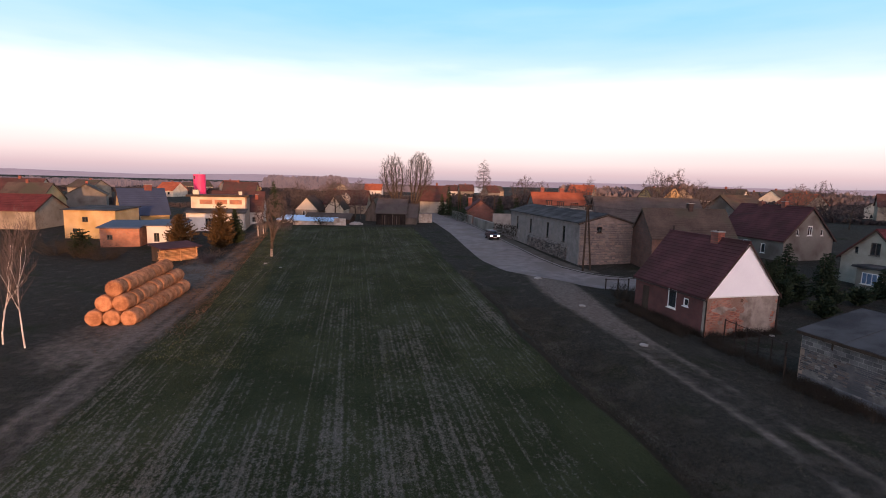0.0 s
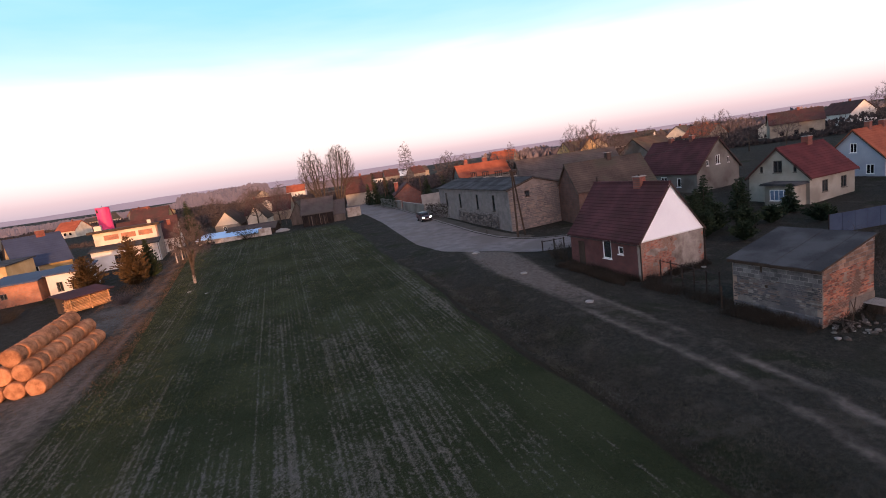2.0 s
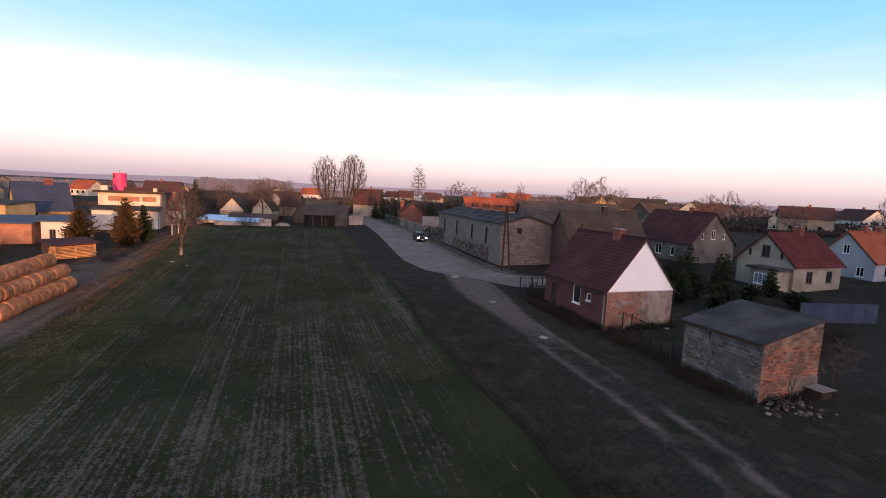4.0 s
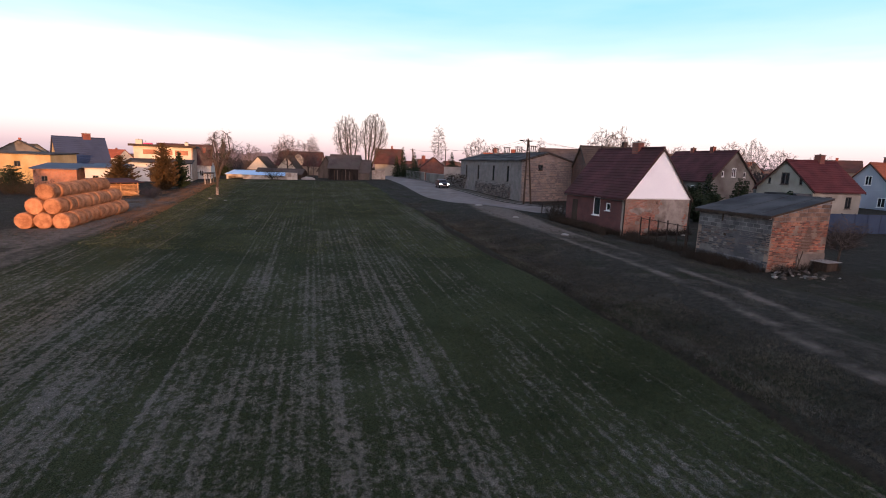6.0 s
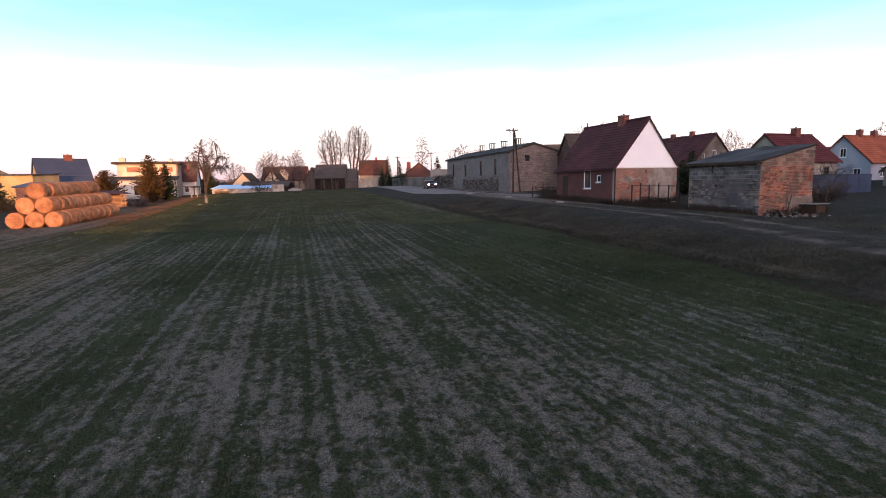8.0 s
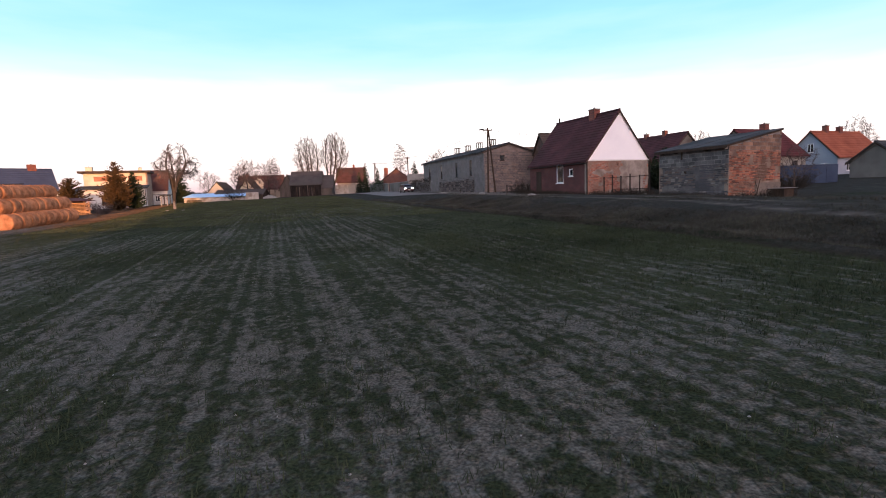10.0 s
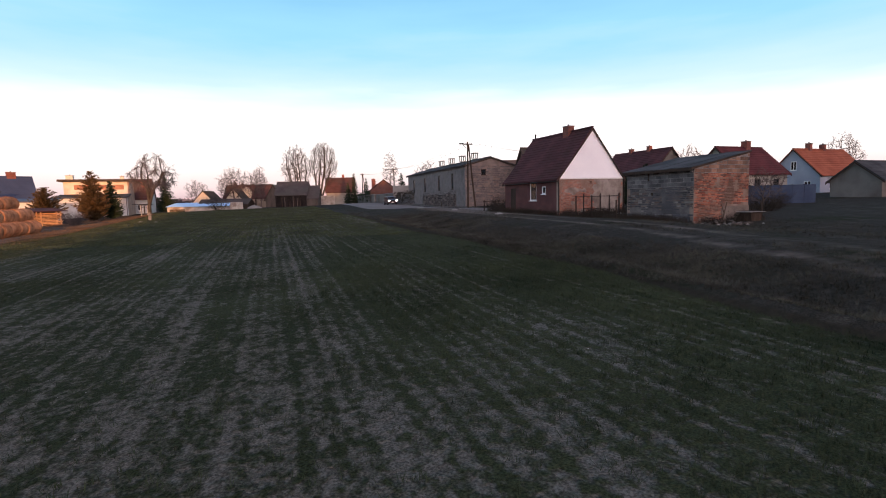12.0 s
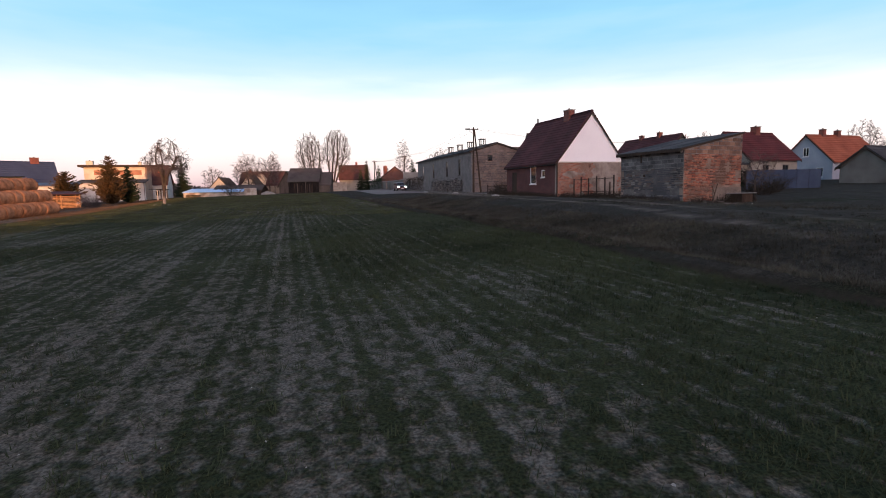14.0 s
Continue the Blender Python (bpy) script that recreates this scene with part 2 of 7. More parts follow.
ROOF_ORANGE = surface("orange_roof_tiles", (0.21, 0.056, 0.03), (0.33, 0.105, 0.058), 0.6, 8, 0.8, 0.3)
ROOF_BROWN = surface("old_brown_roof", (0.048, 0.037, 0.032), (0.10, 0.076, 0.064), 0.5, 6, 0.9, 0.4, stain=(0.058, 0.056, 0.042), stain_scale=0.25)
ROOF_GREY = surface("grey_weathered_roof", (0.05, 0.043, 0.042), (0.10, 0.086, 0.082), 0.5, 6, 0.92, 0.4, stain=(0.07, 0.066, 0.06), stain_scale=0.3)
ROOF_FELT = surface("roofing_felt", (0.030, 0.031, 0.034), (0.062, 0.062, 0.065), 0.5, 14, 0.92, 0.3, stain=(0.072, 0.074, 0.078), stain_scale=0.5)
ROOF_BLUE = surface("dark_blue_roof", (0.018, 0.028, 0.06), (0.035, 0.05, 0.095), 0.5, 10, 0.6, 0.2)
SHEET_BLUE = surface("light_blue_sheet", (0.32, 0.55, 0.84), (0.44, 0.67, 0.92), 0.4, 8, 0.5, 0.1)
PLASTER_GREY = surface("grey_plaster", (0.13, 0.125, 0.115), (0.2, 0.19, 0.175), 0.7, 16, 0.9, 0.3, stain=(0.095, 0.085, 0.075))
PLASTER_BEIGE = surface("beige_plaster", (0.20, 0.175, 0.14), (0.30, 0.265, 0.215), 0.7, 16, 0.9, 0.3, stain=(0.16, 0.135, 0.105))
PLASTER_CREAM = surface("cream_plaster", (0.50, 0.45, 0.36), (0.64, 0.58, 0.47), 0.5, 14, 0.85, 0.2, stain=(0.44, 0.38, 0.30))
PLASTER_WHITE = surface("white_plaster", (0.46, 0.45, 0.43), (0.60, 0.59, 0.56), 0.4, 14, 0.85, 0.2, stain=(0.42, 0.40, 0.37))
PLASTER_PATCHY = surface("patchy_whitewash", (0.30, 0.27, 0.23), (0.56, 0.52, 0.46), 1.1, 9, 0.9, 0.3, stain=(0.24, 0.20, 0.165), stain_scale=0.8)
PLASTER_YELLOW = surface("yellow_plaster", (0.36, 0.25, 0.125), (0.50, 0.37, 0.20), 0.5, 14, 0.85, 0.25, stain=(0.34, 0.24, 0.10))
PLASTER_BLUE = surface("blue_grey_plaster", (0.26, 0.29, 0.34), (0.36, 0.39, 0.45), 0.5, 14, 0.85, 0.2)
CONCRETE = surface("concrete", (0.20, 0.195, 0.185), (0.33, 0.32, 0.30), 0.9, 22, 0.9, 0.3)
PINK = surface("pink_tower_paint", (0.62, 0.03, 0.13), (0.75, 0.05, 0.19), 0.2, 5, 0.6, 0.1)
TRUNK = surface("bark", (0.035, 0.028, 0.022), (0.085, 0.068, 0.055), 3, 25, 0.95, 0.6)
TWIG = surface("twigs", (0.062, 0.050, 0.046), (0.125, 0.102, 0.094), 1, 12, 0.95, 0.2)
TWIG_RED = surface("reddish_twigs", (0.062, 0.049, 0.047), (0.125, 0.100, 0.096), 1, 12, 0.95, 0.2)
BIRCH = surface("birch_bark", (0.30, 0.27, 0.25), (0.72, 0.70, 0.67), 4, 9, 0.8, 0.3)
LIME_WASH = surface("lime_washed_bark", (0.11, 0.095, 0.085), (0.27, 0.24, 0.22), 4, 12, 0.95, 0.5)
NEEDLES = surface("dark_needles", (0.010, 0.018, 0.012), (0.035, 0.05, 0.026), 0.6, 9, 0.9, 0.2)
THUJA = surface("golden_thuja", (0.034, 0.025, 0.012), (0.115, 0.070, 0.031), 0.7, 9, 0.9, 0.2)
BUSH_DARK = surface("dark_bush_twigs", (0.022, 0.02, 0.016), (0.055, 0.045, 0.035), 0.8, 10, 0.95, 0.2)
DRY_GRASS = surface("dry_grass", (0.018, 0.0182, 0.0135), (0.092, 0.090, 0.070), 0.55, 6, 0.95, 0.1)
TRACK_GRASS = surface("reddish_dry_grass", (0.06, 0.04, 0.026), (0.17, 0.11, 0.07), 0.35, 6, 0.95, 0.1)
PALE_GRASS = surface("pale_dry_grass", (0.036, 0.038, 0.034), (0.112, 0.113, 0.100), 0.35, 6, 0.95, 0.1)
STRAW = surface("straw", (0.20, 0.088, 0.046), (0.46, 0.23, 0.125), 2.2, 26, 0.95, 0.9, each=0.18, stretch=(1, 1, 1))
TYRE = surface("tyre_rubber", (0.012, 0.012, 0.012), (0.025, 0.025, 0.025), 3, 40, 0.9, 0.2)
CAR_PAINT = surface("dark_red_car_paint", (0.035, 0.007, 0.012), (0.05, 0.010, 0.016), 0.5, 5, 0.28, 0.0, 0.3)
CAR_GLASS = surface("dark_car_glass", (0.008, 0.009, 0.011), (0.014, 0.015, 0.018), 1, 5, 0.06, 0.0)
CHROME = surface("brushed_metal", (0.45, 0.45, 0.46), (0.6, 0.6, 0.62), 2, 30, 0.35, 0.1, 0.9)
HEADLIGHT = lamp_material("lit_headlight", (1.0, 0.95, 0.85), 14.0)
WATER = surface("lake_water", (0.05, 0.075, 0.10), (0.07, 0.10, 0.13), 0.02, 0.3, 0.12, 0.05)
HOUSE_CREAM = surface("dull_cream_plaster", (0.25, 0.235, 0.20), (0.36, 0.34, 0.295), 0.5, 14, 0.85, 0.2, stain=(0.22, 0.20, 0.17))
THICKET = surface("bare_thicket", (0.028, 0.025, 0.026), (0.07, 0.06, 0.06), 0.3, 4, 1.0, 0.1)
# Leafless wood with the haze of distance mixed into its base colour.
FAR_WOOD = surface("haze_paled_far_wood", (0.10, 0.085, 0.092), (0.18, 0.155, 0.168), 0.02, 0.4, 1.0, 0.2)



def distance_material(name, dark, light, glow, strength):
    """Woods and hills so far off that bright air shows, put in as emission."""
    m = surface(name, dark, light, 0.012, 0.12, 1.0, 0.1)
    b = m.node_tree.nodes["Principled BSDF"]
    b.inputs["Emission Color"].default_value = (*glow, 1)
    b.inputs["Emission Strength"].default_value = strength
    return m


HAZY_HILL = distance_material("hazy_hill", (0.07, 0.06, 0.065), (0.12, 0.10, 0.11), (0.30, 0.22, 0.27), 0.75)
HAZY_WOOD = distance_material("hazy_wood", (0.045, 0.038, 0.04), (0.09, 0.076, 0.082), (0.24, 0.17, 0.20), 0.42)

# ------------------------------------------------------------------ mesh helpers
def part(name, bm, material, parent=None, label="", smooth=False):
    """Links a bmesh as one mesh object under a thing or a part."""
    me = bpy.data.meshes.new(name)
    bm.to_mesh(me)
    bm.free()
    if smooth:
        for p in me.polygons:
            p.use_smooth = True
    for m in (material if isinstance(material, (list, tuple)) else [material]):
        me.materials.append(m)
    ob = new(name, me)
    ob.parent = parent
    if label:
        ob["label"] = label
    return ob


def raw(name, verts, faces, material, parent=None, label=""):
    me = bpy.data.meshes.new(name)
    me.from_pydata(verts, [], faces)
    me.update()
    me.materials.append(material)
    ob = new(name, me)
    ob.parent = parent
    if label:
        ob["label"] = label
    return ob


def thing(name, m, label, category, group="", kind=""):
    ob = new(name)
    ob.empty_display_size = 0.2
    ob.matrix_world = m
    return tagged(ob, label, category, group, kind)


def add_box(bm, x0, x1, y0, y1, z0, z1, m=None):
    vs = [bm.verts.new((m @ Vector(c)) if m else c) for c in ((x0, y0, z0), (x1, y0, z0), (x1, y1, z0), (x0, y1, z0), (x0, y0, z1), (x1, y0, z1), (x1, y1, z1), (x0, y1, z1))]
    for f in ((3, 2, 1, 0), (4, 5, 6, 7), (0, 1, 5, 4), (1, 2, 6, 5), (2, 3, 7, 6), (3, 0, 4, 7)):
        bm.faces.new([vs[i] for i in f])
    return vs


def box(x0, x1, y0, y1, z0, z1, bevel=0.0):
    bm = bmesh.new()
    add_box(bm, x0, x1, y0, y1, z0, z1)
    if bevel:
        bmesh.ops.bevel(bm, geom=bm.edges[:], offset=bevel, segments=2, affect="EDGES", profile=0.6)
    return bm


def add_prism(bm, pts, y0, y1, swap=False):
    """A closed outline in x and z, drawn out along y (or, swapped, an outline in y and z along x)."""
    def place(p, y):
        return (y, p[0], p[1]) if swap else (p[0], y, p[1])
    a = [bm.verts.new(place(p, y0)) for p in pts]
    b = [bm.verts.new(place(p, y1)) for p in pts]
    bm.faces.new(a)
    bm.faces.new(b[::-1])
    for i in range(len(pts)):
        j = (i + 1) % len(pts)
        bm.faces.new((a[j], a[i], b[i], b[j]))
    return bm


def prism(pts, y0, y1, swap=False):
    bm = add_prism(bmesh.new(), pts, y0, y1, swap)
    bmesh.ops.recalc_face_normals(bm, faces=bm.faces[:])
    return bm


def add_tube(bm, a, b, ra, rb, n=6, caps=True):
    a, b = Vector(a), Vector(b)
    d = (b - a).normalized()
    s = d.orthogonal().normalized()
    t = d.cross(s)
    ring = lambda c, r: [bm.verts.new(c + (s * math.cos(k * math.tau / n) + t * math.sin(k * math.tau / n)) * r) for k in range(n)]
    p, q = ring(a, ra), ring(b, rb)
    for k in range(n):
        bm.faces.new((p[k], p[(k + 1) % n], q[(k + 1) % n], q[k]))
    if caps:
        bm.faces.new(p[::-1])
        bm.faces.new(q)
    return bm


def tube(a, b, ra, rb=None, n=8):
    return add_tube(bmesh.new(), a, b, ra, ra if rb is None else rb, n)


def brickwork(name, parent, material, span, low, high, wide, tall, joint, proud, seed, swap=False, keep=None, uneven=0.35, label=""):
    """Many small bricks or stones laid in courses on a wall face, in one mesh. high(x): the upper limit there; keep(x, z): where they show."""
    rng = random.Random(seed)
    vs, fs = [], []
    z, row = low, 0
    while z < 40:
        th = tall * rng.uniform(1 - uneven * 0.5, 1 + uneven * 0.5)
        x = span[0] - wide * rng.random()
        if z > max(high(span[0]), high(span[1])):
            break
        while x < span[1]:
            w = wide * rng.uniform(1 - uneven, 1 + uneven)
            a, b = max(x, span[0]) + joint / 2, min(x + w, span[1]) - joint / 2
            x += w
            wob = rng.uniform(-0.12, 0.12) * uneven * tall
            z0, z1 = z + joint / 2 + wob, min(z + th - joint / 2 + wob, high((a + b) / 2) - 0.01)
            if b - a < 0.05 or z1 - z0 < 0.02 or (keep and not keep((a + b) / 2, (z0 + z1) / 2)):
                continue
            p = proud * rng.uniform(0.45, 1.3)
            k, e = len(vs), min(0.012, (z1 - z0) * 0.2)
            jig = [rng.uniform(-0.5, 0.5) * joint for _ in range(8)]
            pts = [(a, 0.002, z0), (b, 0.002, z0), (b, 0.002, z1), (a, 0.002, z1),
                   (a + e + jig[0], -p, z0 + e + jig[1] * 0.5), (b - e + jig[2], -p, z0 + e + jig[3] * 0.5), (b - e + jig[4], -p, z1 - e + jig[5] * 0.5), (a + e + jig[6], -p, z1 - e + jig[7] * 0.5)]
            vs += [(q[1], q[0], q[2]) for q in pts] if swap else pts
            for f in ((4, 5, 6, 7), (0, 1, 5, 4), (1, 2, 6, 5), (2, 3, 7, 6), (3, 0, 4, 7)):
                fs.append(tuple(k + i for i in (reversed(f) if swap else f)))
        z += th
        row += 1
    ob = raw(name, vs, fs, material, parent, label)
    return tagged(ob, kind="stuff")


# ------------------------------------------------------------------ ground
def clamp(x, a=0.0, b=1.0):
    return max(a, min(b, x))


def smooth(a, b, x):
    t = clamp((x - a) / (b - a))
    return t * t * (3 - 2 * t)


FURROW = Vector((6.07, 42.8))               # a point of the field's edge
ALONG = Vector((-0.315, 0.949))             # the way that the field runs
OUT = Vector((0.949, 0.315))                # from the field towards the dirt track


def soft_rise(y):
    if y < 50:
        return y
    if y < 112:
        return y + 0.14 * (y - 50)
    return 120.7


def plane(x, y):
    return -1.65 + 0.0167 * clamp(x, -60, 60) + 0.0224 * soft_rise(max(y, -60))


def edge(x, y):
    """Metres past the field's edge furrow, towards the dirt track."""
    wobble = 0.25 * math.sin(y * 0.21) + 0.12 * math.sin(y * 0.63 + 1)
    return (x - FURROW.x) * OUT.x + (y - FURROW.y) * OUT.y + wobble


def ground_z(x, y):
    z = plane(x, y)
    d = edge(x, y)
    near = 1 - smooth(50, 75, y)
    z += near * (0.55 * smooth(0.6, 5.0, d) - 0.65 * smooth(7.6, 12.6, d) - 0.14 * math.exp(-(d / 0.16) ** 2) + 0.10 * math.exp(-((d - 0.5) / 0.26) ** 2))
    far = math.hypot(x, y - 60)
    z -= 9.0 * smooth(160, 800, far)
    if far < 250:
        z += 0.05 * noise.noise((x * 0.16, y * 0.16, 3.1)) * smooth(0, 30, far + 30)
    return z


def field_cover(x, y):
    """How thickly the young crop stands: 0 bare soil, 1 closed."""
    a, b = x * OUT.x + y * OUT.y, x * ALONG.x + y * ALONG.y
    p = 0.56 + 0.50 * noise.noise((a * 0.13, b * 0.045, 0.0)) + 0.42 * noise.noise((a * 0.42, b * 0.16, 7.0)) + 0.25 * noise.noise((a * 1.1, b * 0.5, 2.0))
    p += 0.02 * smooth(18, 60, y) - 0.34 * smooth(17, 5, y) + 0.06 * smooth(12, 18, y) + 0.12 * smooth(9, 15, y) * smooth(40, 24, y) * smooth(3, 9, x) + 0.12 * smooth(4.5, 1.0, -edge(x, y)) + (0.07 * clamp(x - 7, -8, 0) + 0.015 * clamp(x - 7, 0, 8)) * smooth(34, 14, y)
    return clamp(p)


# the left field boundary with its rutted track, and the dirt track past the house
LEFT_TRACK = [(-13.0, 13.0), (-19.4, 31.5), (-22.3, 41.5), (-25.8, 51.5), (-34.4, 72.5), (-38.5, 82.0), (-44.0, 96.0)]
DIRT_TRACK = [(21.5, 2.0), (20.2, 14.0), (19.15, 22.4), (17.7, 28.5), (15.0, 36.6), (12.2, 46.2), (10.5, 55.0), (9.8, 60.0)]


def off_line(points, x, y):
    best, side = 1e9, 0.0
    for (ax, ay), (bx, by) in zip(points, points[1:]):
        dx, dy = bx - ax, by - ay
        t = clamp(((x - ax) * dx + (y - ay) * dy) / (dx * dx + dy * dy))
        px, py = x - ax - t * dx, y - ay - t * dy
        d = math.hypot(px, py)
        if d < best:
            best, side = d, math.copysign(d, dx * py - dy * px)
    return best, side


def spread(near, far, step, grow):
    v, s = [0.0], step
    while v[-1] < far:
        if v[-1] > near:
            s *= grow
        v.append(v[-1] + s)
    return v


def build_ground():
    fine = [k * 0.14 for k in range(-14, 15)]
    right = [2.0 + v for v in spread(34, 4200, 0.5, 1.16)]
    left = [-2.0 - v for v in spread(64, 4200, 0.55, 1.16)]
    ds = sorted(set([round(v, 3) for v in left + fine[1:-1] + right]))
    ahead = spread(95, 4500, 0.5, 1.10)
    behind = [-v for v in spread(6, 900, 0.8, 1.3)[1:]]
    ss = [v - 44 for v in sorted(behind + ahead)]
    verts, masks = [], []
    for s in ss:
        for d in ds:
            x, y = FURROW.x + ALONG.x * s + OUT.x * d, FURROW.y + ALONG.y * s + OUT.y * d
            verts.append((x, y, ground_z(x, y)))
            lt, side = off_line(LEFT_TRACK, x, y) if abs(x) < 90 and -5 < y < 130 else (99, 99)
            dt, _ = off_line(DIRT_TRACK, x, y) if 0 < x < 40 and -5 < y < 75 else (99, 99)
            e = edge(x, y)
            inside = smooth(0.25, -0.25, e) * (smooth(0.9, 1.7, lt) if side < 50 and side > 0 else smooth(0.9, 1.7, lt)) * smooth(108, 102, y) * smooth(-30, -20, y)
            if side > 0 and side < 90:
                inside = 0.0 if lt > 0.5 else inside
            track = max(math.exp(-((lt - 0.75) / 0.3) ** 2) * 0.9, math.exp(-(lt / 1.7) ** 4) * 0.55) * smooth(8, 26, y)
            if side > 0 and lt < 12 and 25 < y < 72:
                track = max(track, (0.78 + 0.4 * noise.noise((x * 0.25, y * 0.25, 4))) * smooth(9, 3, lt) * smooth(25, 32, y) * smooth(72, 60, y))
            patchy = 0.75 + 0.5 * noise.noise((x * 0.35, y * 0.35, 6))
            dirt = math.exp(-(dt / (1.4 + 1.0 * smooth(40, 52, y))) ** 4) * (0.30 + 0.95 * smooth(30, 48, y))
            dirt = max(dirt, 1.05 * patchy * math.exp(-((dt - 0.85) / 0.33) ** 2) * (0.6 + 0.4 * smooth(8, 26, y)))
            # Distant ground is paled through the track mask to stand in for haze.
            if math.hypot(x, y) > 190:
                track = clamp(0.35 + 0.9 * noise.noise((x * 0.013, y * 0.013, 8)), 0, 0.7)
            # The alpha value masks a painted line of shade along the ditch.
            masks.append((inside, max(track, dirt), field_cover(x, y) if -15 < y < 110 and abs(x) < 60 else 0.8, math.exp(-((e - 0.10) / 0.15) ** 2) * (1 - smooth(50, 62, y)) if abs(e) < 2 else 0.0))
    w = len(ds)
    faces = [(i * w + j, i * w + j + 1, (i + 1) * w + j + 1, (i + 1) * w + j) for i in range(len(ss) - 1) for j in range(w - 1)]
    me = bpy.data.meshes.new("ground")
    me.from_pydata(verts, [], faces)
    att = me.color_attributes.new("cover_masks", "FLOAT_COLOR", "POINT")
    att.data.foreach_set("color", np.array(masks, dtype=np.float32).ravel())
    for p in me.polygons:
        p.use_smooth = True
    me.update()
    if me.polygons[0].normal.z < 0:
        me.flip_normals()
    return me


def ground_material():
    m = bpy.data.materials.new("field_and_verge")
    n, l, b = nodes_of(m)
    pos, mk, sep = n.new("ShaderNodeNewGeometry"), n.new("ShaderNodeVertexColor"), n.new("ShaderNodeSeparateColor")
    mk.layer_name = "cover_masks"
    l.new(mk.outputs["Color"], sep.inputs[0])

    def noise_at(scale, detail=4, vec=None):
        t = n.new("ShaderNodeTexNoise")
        t.inputs["Scale"].default_value, t.inputs["Detail"].default_value = scale, detail
        l.new(vec or pos.outputs["Position"], t.inputs["Vector"])
        return t.outputs["Fac"]

    def math_of(op, a, c=None, d=None):
        k = n.new("ShaderNodeMath")
        k.operation = op
        for i, v in enumerate((a, c, d)):
            if v is None:
                continue
            if isinstance(v, (int, float)):
                k.inputs[i].default_value = v
            else:
                l.new(v, k.inputs[i])
        return k.outputs[0]

    def step(v, a, c):
        k = n.new("ShaderNodeMapRange")
        k.interpolation_type = "SMOOTHSTEP"
        k.inputs["From Min"].default_value, k.inputs["From Max"].default_value = a, c
        l.new(v, k.inputs["Value"])
        return k.outputs[0]

    def mix(f, a, c):
        k = n.new("ShaderNodeMixRGB")
        for i, v in enumerate((f, a, c)):
            if isinstance(v, tuple):
                k.inputs[i].default_value = (*v, 1)
            elif isinstance(v, float):
                k.inputs[i].default_value = v
            else:
                l.new(v, k.inputs[i])
        return k.outputs[0]

    rot = n.new("ShaderNodeMapping")
    rot.inputs["Rotation"].default_value = (0, 0, -math.atan2(OUT.y, OUT.x))
    l.new(pos.outputs["Position"], rot.inputs["Vector"])
    xyz = n.new("ShaderNodeSeparateXYZ")
    l.new(rot.outputs[0], xyz.inputs[0])
    across = xyz.outputs["X"]
    rows = math_of("SINE", math_of("MULTIPLY", across, math.tau / 0.30))
    passes = math_of("SINE", math_of("MULTIPLY", across, math.tau / 3.1))
    wheel = step(math_of("ABSOLUTE", math_of("SINE", math_of("MULTIPLY", across, math.pi / 4.4))), 0.07, 0.015)
    squash = n.new("ShaderNodeMapping")
    squash.inputs["Scale"].default_value = (1.0, 0.72, 1.0)
    l.new(rot.outputs[0], squash.inputs["Vector"])
    tuft = noise_at(11.0, 6, squash.outputs[0])
    patch = noise_at(0.42, 5, squash.outputs[0])
    fine = noise_at(26, 4)
    clod = noise_at(7, 6)
    clump = noise_at(3.1, 4, squash.outputs[0])
    tone = noise_at(0.16, 4)
    amount = math_of("MULTIPLY_ADD", sep.outputs["Blue"], 0.36, 0.17)
    amount = math_of("ADD", amount, math_of("MULTIPLY", rows, 0.085))
    amount = math_of("ADD", amount, math_of("MULTIPLY", passes, 0.05))
    long_way = n.new("ShaderNodeMapping")
    long_way.inputs["Scale"].default_value = (2.6, 0.06, 1.0)
    l.new(rot.outputs[0], long_way.inputs["Vector"])
    amount = math_of("ADD", amount, math_of("MULTIPLY_ADD", noise_at(1.0, 3, long_way.outputs[0]), 0.9, -0.45))
    amount = math_of("ADD", amount, math_of("MULTIPLY_ADD", patch, 0.6, -0.30))
    amount = math_of("ADD", amount, math_of("MULTIPLY_ADD", clump, 0.95, -0.475))
    amount = math_of("ADD", amount, math_of("MULTIPLY_ADD", tuft, 1.25, -0.2))
    amount = math_of("SUBTRACT", amount, math_of("MULTIPLY", wheel, 0.16))
    green = step(amount, 0.36, 0.82)
    soil = mix(clod, (0.054, 0.050, 0.041), (0.164, 0.152, 0.127))
    soil = mix(step(tone, 0.4, 0.65), soil, mix(clod, (0.054, 0.053, 0.045), (0.163, 0.158, 0.139)))
    crop = mix(fine, (0.011, 0.0148, 0.0072), (0.038, 0.047, 0.0225))
    crop = mix(step(tone, 0.42, 0.62), crop, mix(tuft, (0.019, 0.0245, 0.0122), (0.055, 0.065, 0.033)))
    field = mix(green, soil, crop)
    dry = noise_at(5.0, 8)
    verge = mix(dry, (0.0085, 0.0085, 0.0072), (0.056, 0.054, 0.045))
    verge = mix(step(noise_at(0.22, 4), 0.5, 0.75), verge, mix(fine, (0.010, 0.013, 0.007), (0.032, 0.037, 0.020)))
    verge = mix(step(noise_at(0.9, 6), 0.53, 0.68), verge, mix(fine, (0.024, 0.0225, 0.018), (0.078, 0.073, 0.060)))
    col = mix(sep.outputs["Red"], verge, field)
    # Track soil colour; also lends the far ground its painted haze.
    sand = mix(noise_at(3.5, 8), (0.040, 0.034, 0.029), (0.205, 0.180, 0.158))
    speck = step(noise_at(38, 5), 0.3, 0.72)
    dim = n.new("ShaderNodeMixRGB")
    dim.blend_type = "MULTIPLY"
    dim.inputs[0].default_value = 1.0
